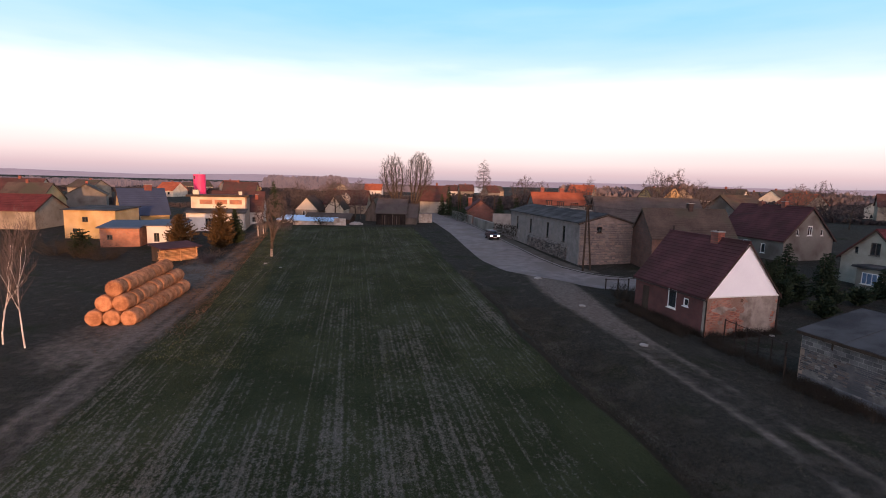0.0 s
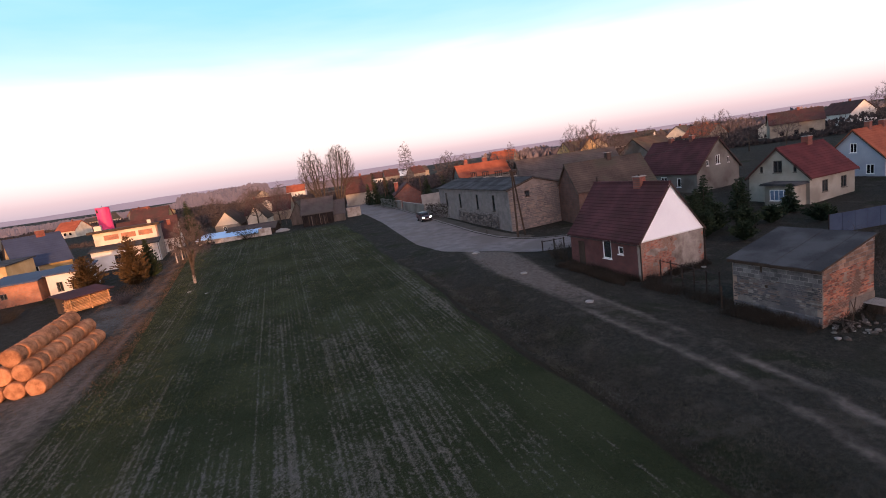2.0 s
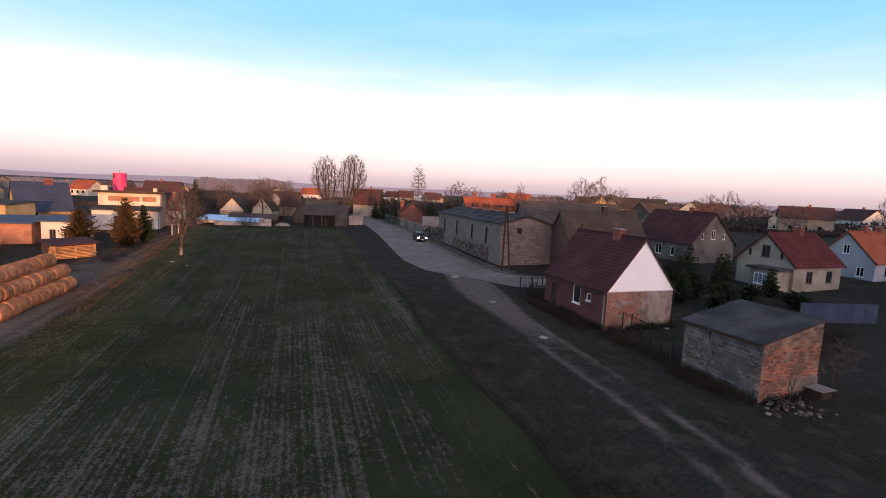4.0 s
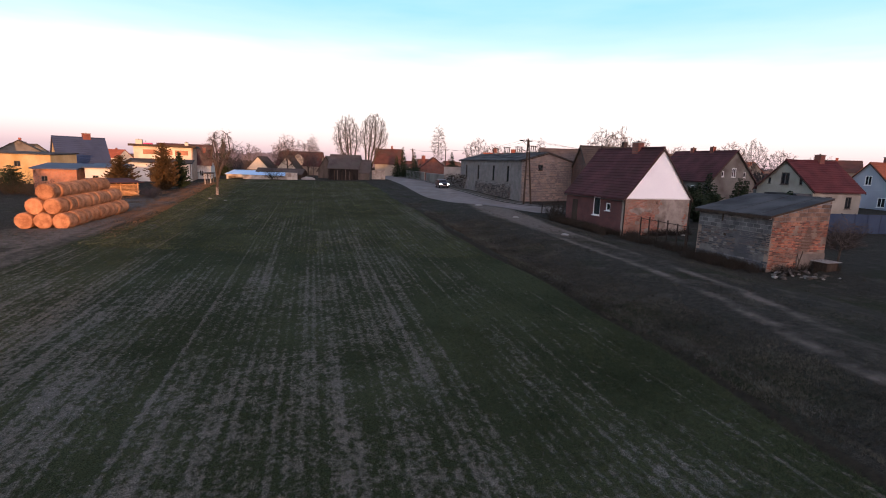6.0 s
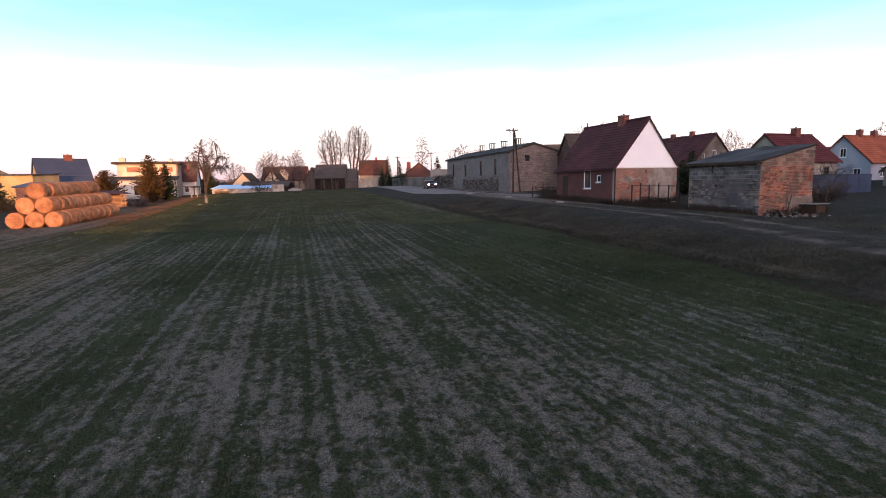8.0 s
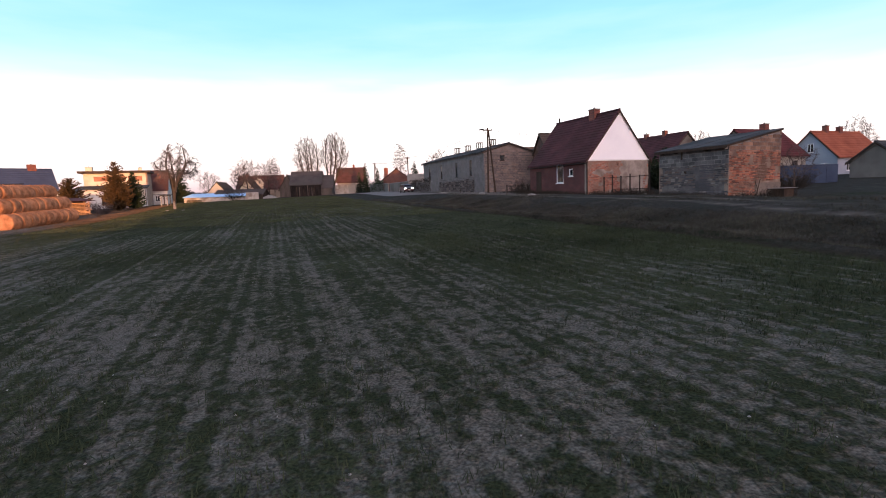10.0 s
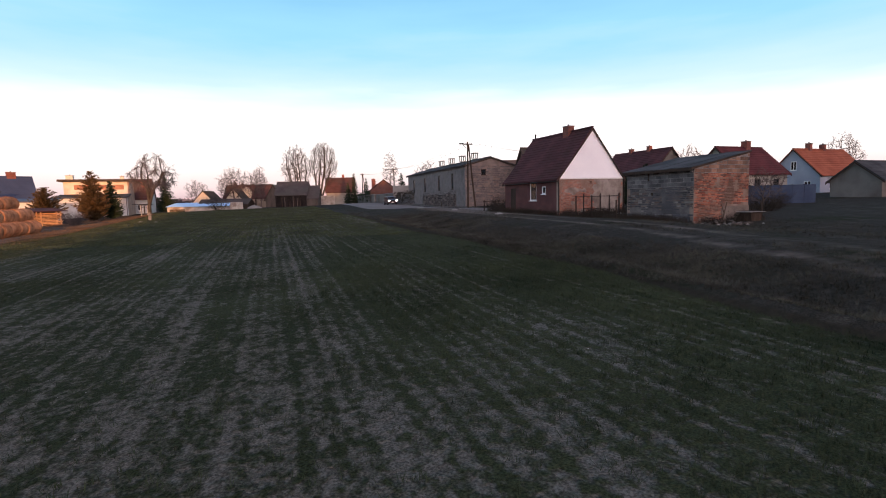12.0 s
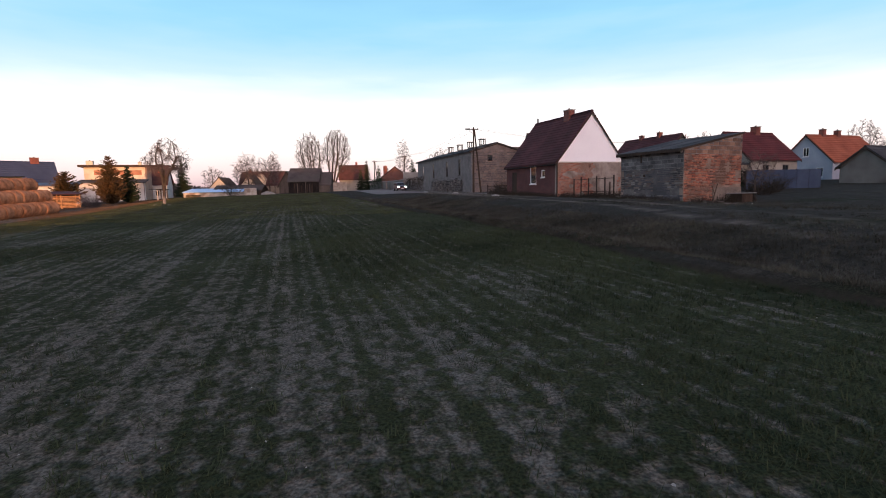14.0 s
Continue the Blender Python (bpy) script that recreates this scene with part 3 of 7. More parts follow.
    l.new(col, dim.inputs[1])
    l.new(mix(speck, (0.5, 0.5, 0.5), (1.5, 1.5, 1.5)), dim.inputs[2])
    col = dim.outputs[0]
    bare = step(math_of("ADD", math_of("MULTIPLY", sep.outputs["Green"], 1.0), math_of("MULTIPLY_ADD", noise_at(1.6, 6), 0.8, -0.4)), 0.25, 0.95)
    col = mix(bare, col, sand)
    # Shade of the ditch bank, darkened into the soil colour.
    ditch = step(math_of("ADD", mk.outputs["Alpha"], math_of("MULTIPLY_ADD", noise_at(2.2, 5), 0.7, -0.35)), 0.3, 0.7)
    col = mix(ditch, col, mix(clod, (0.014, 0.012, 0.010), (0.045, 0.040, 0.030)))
    l.new(col, b.inputs["Base Color"])
    bp = n.new("ShaderNodeBump")
    bp.inputs["Strength"].default_value, bp.inputs["Distance"].default_value = 0.9, 0.07
    l.new(math_of("ADD", math_of("MULTIPLY", green, 0.5), math_of("ADD", clod, math_of("MULTIPLY", fine, 0.4))), bp.inputs["Height"])
    l.new(bp.outputs[0], b.inputs["Normal"])
    b.inputs["Roughness"].default_value = 0.97
    b.inputs["Specular IOR Level"].default_value = 0.05
    return m


ground_mesh = build_ground()
ground_mesh.materials.append(ground_material())
tagged(new("ground", ground_mesh), "field of young green crop in rows with dry grass verges and bare dirt", "ground", kind="structure")


def strip(name, left, right, material, lift, label, category, cuts=6):
    """A road surface between two edge lines with as many points, draped on the ground."""
    verts, faces = [], []
    for (a, b) in zip(left, right):
        for k in range(cuts + 1):
            t = k / cuts
            x, y = a[0] + (b[0] - a[0]) * t, a[1] + (b[1] - a[1]) * t
            verts.append((x, y, ground_z(x, y) + lift))
    w = cuts + 1
    for i in range(len(left) - 1):
        for k in range(cuts):
            faces.append((i * w + k, i * w + k + 1, (i + 1) * w + k + 1, (i + 1) * w + k))
    ob = raw(name, verts, faces, material)
    if ob.data.polygons[0].normal.z < 0:
        ob.data.flip_normals()
    return tagged(ob, label, category, kind="structure")


def resample(points, count):
    p = [Vector(q) for q in points]
    seg = [(b - a).length for a, b in zip(p, p[1:])]
    total, res = sum(seg), []
    for i in range(count):
        d = total * i / (count - 1)
        k = 0
        while k < len(seg) - 1 and d > seg[k]:
            d -= seg[k]
            k += 1
        res.append(tuple(p[k].lerp(p[k + 1], clamp(d / seg[k]))))
    return res


ROAD = surface("worn_grey_road", (0.13, 0.12, 0.117), (0.225, 0.207, 0.20), 0.8, 14, 0.9, 0.4, stain=(0.15, 0.135, 0.125), stain_scale=0.22)
KERB = surface("kerb_concrete", (0.16, 0.155, 0.15), (0.26, 0.25, 0.24), 1.0, 22, 0.9, 0.3)
ROAD_LEFT = [(30.0, 52.5), (20.0, 54.6), (13.5, 55.6), (9.0, 57.4), (5.2, 61.0), (2.2, 68.0), (-1.2, 80.0), (-5.6, 96.0), (-10.8, 112.0), (-17.5, 132.0), (-26.0, 160.0)]
ROAD_RIGHT = [(31.0, 58.5), (22.0, 60.2), (17.5, 61.2), (14.6, 62.6), (12.0, 66.0), (9.4, 72.5), (5.6, 84.0), (0.8, 98.5), (-4.8, 115.8), (-12.2, 134.0), (-20.5, 161.0)]
strip("road", resample(ROAD_LEFT, 70), resample(ROAD_RIGHT, 70), ROAD, 0.05, "worn pale grey village road with patches, curving past the houses", "road")
kerb_in, kerb_out = resample(ROAD_RIGHT, 70), resample([(x + 0.28, y + 0.1) for x, y in ROAD_RIGHT], 70)
strip("kerb", kerb_in, kerb_out, KERB, 0.14, "low concrete kerb along the village road", "kerb", 1)
PAVE = surface("earth_pavement", (0.055, 0.05, 0.042), (0.11, 0.10, 0.085), 0.8, 16, 0.95, 0.4)
strip("pavement", resample([(x + 0.28, y + 0.1) for x, y in ROAD_RIGHT[3:]], 60), resample([(x + 1.9, y + 0.7) for x, y in ROAD_RIGHT[3:]], 60), PAVE, 0.08, "dark trodden pavement between the kerb and the walls", "pavement", 2)

# ------------------------------------------------------------------ buildings
def wall_panel(length, z0, z1, thick, openings=()):
    """A wall along x from 0, outer face at y = 0, with openings (x0, x1, z0, z1) right through it."""
    xs = sorted({0.0, length, *[o[0] for o in openings], *[o[1] for o in openings]})
    bm = bmesh.new()
    for a, b in zip(xs, xs[1:]):
        cuts = sorted([(o[2], o[3]) for o in openings if o[0] <= a + 1e-6 and o[1] >= b - 1e-6])
        z = z0
        for lo, hi in cuts + [(z1, z1)]:
            if lo - z > 1e-4:
                add_box(bm, a, b, 0, thick, z, lo)
            z = hi
    bmesh.ops.remove_doubles(bm, verts=bm.verts[:], dist=1e-4)
    return bm


def put_window(parent, m, w, h, frame=WHITE_PAINT, sill=True, bars=1, depth=0.03, pane=GLASS):
    """A window in its opening: frame, panes and sill. m: its lower outer corner, x along the wall, y inwards."""
    bm = bmesh.new()
    f = min(0.075, w * 0.13)
    for a in ((0, f, 0, h), (w - f, w, 0, h), (f, w - f, 0, f), (f, w - f, h - f, h)):
        add_box(bm, a[0], a[1], depth, depth + 0.07, a[2], a[3])
    for k in range(bars):
        x = w * (k + 1) / (bars + 1)
        add_box(bm, x - f * 0.4, x + f * 0.4, depth + 0.003, depth + 0.066, f, h - f)
    win = part("window", bm, frame, parent)
    win.matrix_local = m
    part("pane", box(f * 0.9, w - f * 0.9, depth + 0.03, depth + 0.045, f * 0.9, h - f * 0.9), pane, win)
    if sill:
        part("sill", box(-0.06, w + 0.06, -0.09, depth, -0.06, -0.003, 0.01), frame, win)
    return win


SIDES = {"front": lambda W, L: pose(0, 0, 0), "back": lambda W, L: pose(W, L, 0, 0, 0, 180), "left": lambda W, L: pose(0, L, 0, 0, 0, -90), "right": lambda W, L: pose(W, 0, 0, 0, 0, 90)}


def side_length(side, W, L):
    return W if side in ("front", "back") else L


def roof_slope(name, parent, material, W, L, eave, ridge, over, verge, courses, flare, left, thick=0.1):
    """One roof slope with its stepped courses; flare lifts the foot of the slope as on old roofs."""
    half = W / 2
    rise = (ridge - eave) / half
    run = half + over
    pts = []
    for k in range(courses + 1):
        t = k / courses
        x = half - t * run
        z = ridge - t * run * rise + flare * max(0.0, (t - 0.7) / 0.3) ** 2
        pts.append((x, z))
    top = []
    for (x, z) in pts:
        if top:
            top.append((x, z + 0.045))
            top.append((x, z))
        else:
            top.append((x, z))
    top = top[:-1]
    prof = [(x, z + thick) for x, z in top] + [(x, z) for x, z in reversed(pts)]
    if not left:
        prof = [(W - x, z) for x, z in prof]
    return part(name, prism(prof, -verge, L + verge), material, parent)


def chimney(parent, x, y, z0, z1, sx, sy, material, cap=CONCRETE):
    c = part("chimney", box(x - sx / 2, x + sx / 2, y - sy / 2, y + sy / 2, z0, z1, 0.012), material, parent)
    part("chimney_cap", box(x - sx / 2 - 0.05, x + sx / 2 + 0.05, y - sy / 2 - 0.05, y + sy / 2 + 0.05, z1 + 0.002, z1 + 0.07, 0.012), cap, c)
    bm = tube((x, y, z1 + 0.07), (x, y, z1 + 0.2), 0.09, 0.085, 10)
    part("flue", bm, IRON, c)
    return c


def gable_house(name, label, category, o, turn, W, L, z0, eave, ridge, walls, roof, over=0.35, verge=0.25, courses=14, flare=0.0, openings=(), chimneys=(), gables=None, gable_thick=0.22,
                thick=0.3, frame=WHITE_PAINT, board=DARK_WOOD, brick=None, group=""):
    """A house with two gables (front and back). walls: one material or one for each side. openings: (side, along, sill height, width, height, bars), heights over z0's ground."""
    h = thing(name, pose(o[0], o[1], 0, 0, 0, turn), label, category, group)
    mats = walls if isinstance(walls, dict) else {s: walls for s in SIDES}
    for side, place in SIDES.items():
        n = side_length(side, W, L)
        inset = 0.0 if side in ("front", "back") else thick
        ops = [(a, a + w, z, z + hh) for s, a, z, w, hh, bars in openings if s == side and z + hh < eave]
        bm = wall_panel(n, z0, eave, thick, ops)
        if inset:
            bmesh.ops.bisect_plane(bm, geom=bm.verts[:] + bm.edges[:] + bm.faces[:], plane_co=(inset, 0, 0), plane_no=(-1, 0, 0), clear_outer=True)
            bmesh.ops.bisect_plane(bm, geom=bm.verts[:] + bm.edges[:] + bm.faces[:], plane_co=(n - inset, 0, 0), plane_no=(1, 0, 0), clear_outer=True)
        wall = part("wall", bm, mats[side], h)
        wall.matrix_local = place(W, L)
        for s, a, z, w, hh, bars in openings:
            if s == side and z + hh < eave:
                put_window(wall, pose(a, 0, z), w, hh, frame, True, bars)
    rise = (ridge - eave) / (W / 2)
    for k, side in enumerate(("front", "back")):
        g = (gables or {}).get(side, mats[side])
        ops = [(a, a + w, z, z + hh, bars) for s, a, z, w, hh, bars in openings if s == side and z >= eave]
        bm = bmesh.new()
        zs = sorted({eave + 0.003, *[q for o_ in ops for q in o_[2:4]]})
        zs.append(ridge)
        for lo, hi in zip(zs, zs[1:]):
            inner = lambda z: clamp((z - eave) / rise, 0, W / 2)
            holes = sorted([o_ for o_ in ops if o_[2] <= lo + 1e-6 and o_[3] >= hi - 1e-6])
            cuts_lo, cuts_hi = [inner(lo)], [inner(hi)]
            for o_ in holes:
                cuts_lo += [o_[0], o_[1]]
                cuts_hi += [o_[0], o_[1]]
            cuts_lo.append(W - inner(lo))
            cuts_hi.append(W - inner(hi))
            for i in range(0, len(cuts_lo), 2):
                pts = [(cuts_lo[i], lo), (cuts_lo[i + 1], lo), (cuts_hi[i + 1], hi), (cuts_hi[i], hi)]
                if abs(cuts_hi[i + 1] - cuts_hi[i]) < 1e-5:
                    pts = pts[:3]
                add_prism(bm, pts, 0, gable_thick)
        bmesh.ops.recalc_face_normals(bm, faces=bm.faces[:])
        gable = part("gable", bm, g, h)
        gable.matrix_local = SIDES[side](W, L)
        for o_ in ops:
            put_window(gable, pose(o_[0], 0, o_[2]), o_[1] - o_[0], o_[3] - o_[2], frame, True, o_[4])
    for left in (True, False):
        roof_slope("roof_slope", h, roof, W, L, eave, ridge, over, verge, courses, flare, left)
        pts = [(W / 2, ridge - 0.02), (-over, eave - over * rise - 0.02), (-over, eave - over * rise - 0.17), (W / 2, ridge - 0.17)]
        if not left:
            pts = [(W - x, z) for x, z in pts]
        for y in (-verge - 0.028, L + verge + 0.003):
            part("verge_board", prism([(x, z + (flare if abs(x - W / 2) > W / 2 else 0)) for x, z in pts], y, y + 0.025), board, h)
    bm = bmesh.new()
    k = max(3, int(L / 0.4))
    for i in range(k):
        y0, y1 = -verge + (L + 2 * verge) * i / k, -verge + (L + 2 * verge) * (i + 1) / k + 0.03
        add_prism(bm, [(W / 2 - 0.14, ridge + 0.055), (W / 2 + 0.14, ridge + 0.055), (W / 2 + 0.07, ridge + 0.155), (W / 2 - 0.07, ridge + 0.155)], y0, y1 - 0.035)
    if courses >= 12:
        bm.free()
        tile = None
        for i in range(k):
            y0, n = -verge + (L + 2 * verge) * i / k, (L + 2 * verge) / k - 0.006
            if tile is None:
                tile = part("ridge_tile", prism([(-0.14, 0.055), (0.14, 0.055), (0.07, 0.155), (-0.07, 0.155)], 0, n), roof, h)
                tile.matrix_local = pose(W / 2, y0, ridge)
            else:
                again = new("ridge_tile", tile.data)
                again.parent = h
                again.matrix_local = pose(W / 2, y0, ridge)
    else:
        part("ridge_cap", bm, roof, h)
    for x, y, top, sx, sy in chimneys:
        chimney(h, x, y, ridge - abs(x - W / 2) * rise - 0.5, top, sx, sy, brick or CHIMNEY_BRICK)
    floor = box(thick, W - thick, thick, L - thick, z0 - 0.05, z0 + 0.05)
    part("floor_slab", floor, CONCRETE, h)
    return h


CHIMNEY_BRICK = masonry("chimney_brick", 22, False, (0.27, 0.075, 0.05), (0.18, 0.054, 0.04), (0.15, 0.075, 0.06))

# the brick cottage
T = 22.0
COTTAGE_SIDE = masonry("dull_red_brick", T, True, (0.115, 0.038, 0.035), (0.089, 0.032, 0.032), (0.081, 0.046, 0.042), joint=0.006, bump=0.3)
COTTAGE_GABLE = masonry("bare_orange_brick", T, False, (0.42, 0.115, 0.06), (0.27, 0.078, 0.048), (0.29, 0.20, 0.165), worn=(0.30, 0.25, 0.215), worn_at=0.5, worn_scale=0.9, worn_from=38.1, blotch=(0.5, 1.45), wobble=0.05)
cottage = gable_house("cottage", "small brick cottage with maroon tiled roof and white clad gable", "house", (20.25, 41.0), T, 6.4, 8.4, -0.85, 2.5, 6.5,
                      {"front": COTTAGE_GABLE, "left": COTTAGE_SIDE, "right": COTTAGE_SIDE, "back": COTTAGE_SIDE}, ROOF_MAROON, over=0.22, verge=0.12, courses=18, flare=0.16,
                      openings=[("left", 8.4 - 4.15, 0.82, 1.0, 1.55, 0), ("left", 8.4 - 2.35, 1.35, 0.55, 0.62, 0)],
                      chimneys=[(3.1, 2.9, 7.0, 0.62, 0.75)], gables={"front": WHITE_SIDING})

GABLE_BRICK = pieces("worn_orange_bricks", [(0.35, 0.125, 0.08), (0.28, 0.095, 0.063), (0.40, 0.165, 0.11), (0.22, 0.08, 0.058), (0.34, 0.14, 0.095), (0.31, 0.19, 0.145)], shade=(0.7, 1.25), soot=(0.22, 0.125, 0.092))
gable_wall = next(o for o in cottage.children if o.name.startswith("wall"))
GABLE_RENDER = surface("patched_grey_render", (0.21, 0.18, 0.155), (0.37, 0.32, 0.28), 1.4, 14, 0.95, 0.5, stain=(0.14, 0.105, 0.088), stain_scale=0.9)
gable_wall.data.materials[0] = GABLE_RENDER
edge_of = lambda z: 3.4 + 0.9 * noise.noise((z * 0.9, 2.0, 0.5)) + 0.35 * noise.noise((z * 3.1, 5.0, 0.5))
brickwork("brickwork", gable_wall, GABLE_BRICK, (0.02, 6.38), -0.8, lambda x: 2.45, 0.25, 0.078, 0.014, 0.016, 41, uneven=0.22,
          keep=lambda x, z: (x < edge_of(z) and noise.noise((x * 1.1, z * 1.6, 7)) < 0.33) or (x > 5.9 and noise.noise((x * 2, z * 1.5, 9)) > 0.1), label="bare orange bricks where the render has fallen")
# cladding, trim and small parts of the cottage
for k in range(26):
    z0 = 2.55 + k * 0.15
    half0, half1 = 3.2 * (6.5 - z0) / 4.0, 3.2 * (6.5 - min(z0 + 0.15, 6.48)) / 4.0
    if half0 > 0.1:
        pts = [(3.2 - half0, z0), (3.2 + half0, z0), (3.2 + half1, min(z0 + 0.15, 6.48)), (3.2 - half1, min(z0 + 0.15, 6.48))]
        bm = prism(pts, -0.03, -0.004)
        for v in bm.verts:
            if v.co.y < -0.02 and v.co.z > z0 + 0.05:
                v.co.y = -0.014
        part("siding_board", bm, WHITE_SIDING, cottage)
part("drip_trim", box(-0.02, 6.42, -0.07, -0.031, 2.47, 2.56, 0.008), WHITE_PAINT, cottage)
for x in (-0.05, 6.46):
    part("downpipe", tube((x, -0.07, -0.75), (x, -0.07, 2.45), 0.05, 0.05, 8), IRON, cottage)
part("gutter", prism([(-0.33, 2.30), (-0.23, 2.26), (-0.2, 2.34), (-0.22, 2.34), (-0.24, 2.28), (-0.31, 2.32)], -0.1, 8.5), IRON, cottage)
# Dark panel on the wall face, painting the shade of a small hole.
part("wall_hole", box(3.0, 3.22, -0.012, -0.002, 2.05, 2.3), DARK_WOOD, cottage)
door = part("side_door", box(-0.03, -0.002, 6.5, 7.3, -0.3, 1.95), DARK_WOOD, cottage, "dark plank side door")
part("door_handle", box(-0.07, -0.031, 6.6, 6.63, 0.75, 0.87), IRON, door)
part("vent_pipe", tube((3.2, 8.1, 6.4), (3.2, 8.1, 7.05), 0.07, 0.07, 8), IRON, cottage)

# the block shed
SHED_T = 24.0
SHED_SIDE = surface("dirty_grey_mortar", (0.085, 0.082, 0.082), (0.19, 0.18, 0.172), 1.6, 20, 0.95, 0.6, stain=(0.075, 0.075, 0.082), stain_scale=0.7)
SHED_FRONT = surface("pale_shed_mortar", (0.17, 0.125, 0.10), (0.30, 0.235, 0.195), 1.6, 20, 0.95, 0.6, stain=(0.14, 0.10, 0.082), stain_scale=0.9)
SHED_BRICK = pieces("orange_shed_bricks", [(0.36, 0.135, 0.085), (0.28, 0.10, 0.068), (0.42, 0.19, 0.125), (0.20, 0.08, 0.06), (0.34, 0.17, 0.12), (0.14, 0.072, 0.06), (0.38, 0.15, 0.095), (0.27, 0.18, 0.14)], shade=(0.65, 1.3), soot=(0.13, 0.082, 0.064))
SHED_RUBBLE = pieces("grey_brown_rubble", [(0.112, 0.104, 0.102), (0.074, 0.071, 0.076), (0.145, 0.12, 0.107), (0.20, 0.188, 0.178), (0.09, 0.088, 0.095), (0.125, 0.095, 0.084), (0.06, 0.060, 0.066)], shade=(0.6, 1.3), soot=(0.085, 0.085, 0.094))
SHED_BLOCK = pieces("blue_grey_blocks", [(0.115, 0.118, 0.13), (0.15, 0.15, 0.158), (0.09, 0.093, 0.105), (0.18, 0.172, 0.17)], shade=(0.6, 1.25))


def build_shed():
    W, L, z0, lo, hi = 4.6, 4.9, -1.0, 2.42, 3.35
    s = thing("shed", pose(24.85, 29.2, 0, 0, 0, SHED_T), "block and brick shed with sloping grey felt roof", "shed")
    rise = (hi - lo) / W
    front = part("wall", prism([(0, z0), (W, z0), (W, hi), (0, lo)], 0, 0.26), SHED_FRONT, s, "orange brick end wall with grey footing")
    part("wall", prism([(0, z0), (W, z0), (W, hi), (0, lo)], L - 0.26, L), SHED_FRONT, s)
    left = part("wall", box(0, 0.26, 0.262, L - 0.262, z0, lo), SHED_SIDE, s, "grey rubble side wall")
    part("wall", box(W - 0.26, W, 0.262, L - 0.262, z0, hi - 0.06), SHED_SIDE, s)
    o, ends, right = 0.32, 0.10, 0.07          # how far the roof stands out at the eave, the ends and the high side
    k = 6
    for i in range(k):
        y0 = -ends + (L + 2 * ends) * i / k
        y1 = -ends + (L + 2 * ends) * (i + 1) / k + 0.06
        up = 0.012 * (i % 2) + 0.006 * math.sin(i * 2.3)
        bm = prism([(-o, lo - o * rise + 0.10 + up), (W + right, hi + right * rise + 0.10 + up), (W + right, hi + right * rise + 0.13 + up), (-o, lo - o * rise + 0.13 + up)], y0, y1)
        part("felt_sheet", bm, ROOF_FELT, s)
    part("roof_boards", prism([(-o + 0.02, lo - o * rise + 0.004), (W + right - 0.02, hi + right * rise + 0.004), (W + right - 0.02, hi + right * rise + 0.098), (-o + 0.02, lo - o * rise + 0.098)], -ends + 0.02, L + ends - 0.02), DARK_WOOD, s)
    for i in range(5):
        y = 0.3 + i * 1.05
        part("rafter_end", box(-0.30, -0.005, y, y + 0.09, lo - 0.16, lo - 0.05), DARK_WOOD, s)
    part("roof_edge_board", box(-o - 0.03, -o + 0.015, -ends, L + ends, lo - o * rise - 0.06, lo - o * rise + 0.10, 0.008), DARK_WOOD, s)
    return s, front, left


shed, shed_front, shed_left = build_shed()
BLOCK = surface("grey_hollow_block", (0.062, 0.063, 0.068), (0.145, 0.142, 0.145), 2.0, 18, 0.92, 0.6, each=0.3)
MORTAR = surface("dull_mortar", (0.085, 0.085, 0.088), (0.26, 0.25, 0.245), 2.0, 24, 0.95, 0.4)
block_rng = random.Random(4)


def lay_blocks(wall, swap, start, stop, z_from, courses, limit, proud, material=None, wide=0.44, high=0.235):
    """Single blocks with open joints along a wall face; limit(x): the height under the roof there."""
    for c in range(courses):
        x = start - (wide / 2 if c % 2 else 0)
        while x < stop - 0.05:
            a, b = max(x, start) + 0.02, min(x + wide, stop) - 0.02
            z0, z1 = z_from + c * high + 0.018, z_from + (c + 1) * high - 0.018
            z1 = min(z1, limit(a) - 0.03)
            if b - a > 0.08 and z1 - z0 > 0.06:
                p = proud + block_rng.uniform(0, 0.012)
                bm = box(-p, 0.02, a, b, z0, z1) if swap else box(a, b, -p, 0.02, z0, z1)
                part("block", bm, material or BLOCK, wall)
            x += wide


part("mortar_bed", box(-0.006, 0.0, 0.02, 4.88, 1.45, 2.40), MORTAR, shed_left)
lay_blocks(shed_left, True, 0.02, 4.88, 1.46, 4, lambda x: 2.42, 0.016)
part("mortar_bed", prism([(0.02, 2.17), (4.58, 2.17), (4.58, 3.31), (0.02, 2.40)], -0.006, 0.0), MORTAR, shed_front)
# Front blocks are browned to carry the warm sunlight in their colour.
lay_blocks(shed_front, False, 0.02, 4.58, 2.18, 5, lambda x: 2.42 + x * 0.2, 0.016, surface("warm_lit_hollow_block", (0.13, 0.088, 0.070), (0.30, 0.185, 0.132), 1.6, 16, 0.92, 0.6, each=0.3, stain=(0.085, 0.078, 0.076), stain_scale=0.8))
part("footing", box(2.3, 4.6, -0.05, -0.001, -1.0, 0.28), surface("rough_grey_footing", (0.12, 0.10, 0.088), (0.22, 0.19, 0.165), 1.5, 15, 0.95, 0.6), shed_front)
patch_noise = lambda x, z, k: noise.noise((x * 1.3, z * 1.3, k))
brickwork("brickwork", shed_front, SHED_BRICK, (0.015, 4.585), -0.92, lambda x: 2.17, 0.25, 0.083, 0.018, 0.028, 31, keep=lambda x, z: (z > 0.42 + 0.3 * patch_noise(x, 0, 2) or (x < 2.2 and z > -0.5 + 0.5 * patch_noise(x, 0, 4))) and patch_noise(x, z, 5) < 0.42, label="uneven orange bricks with pale joints")
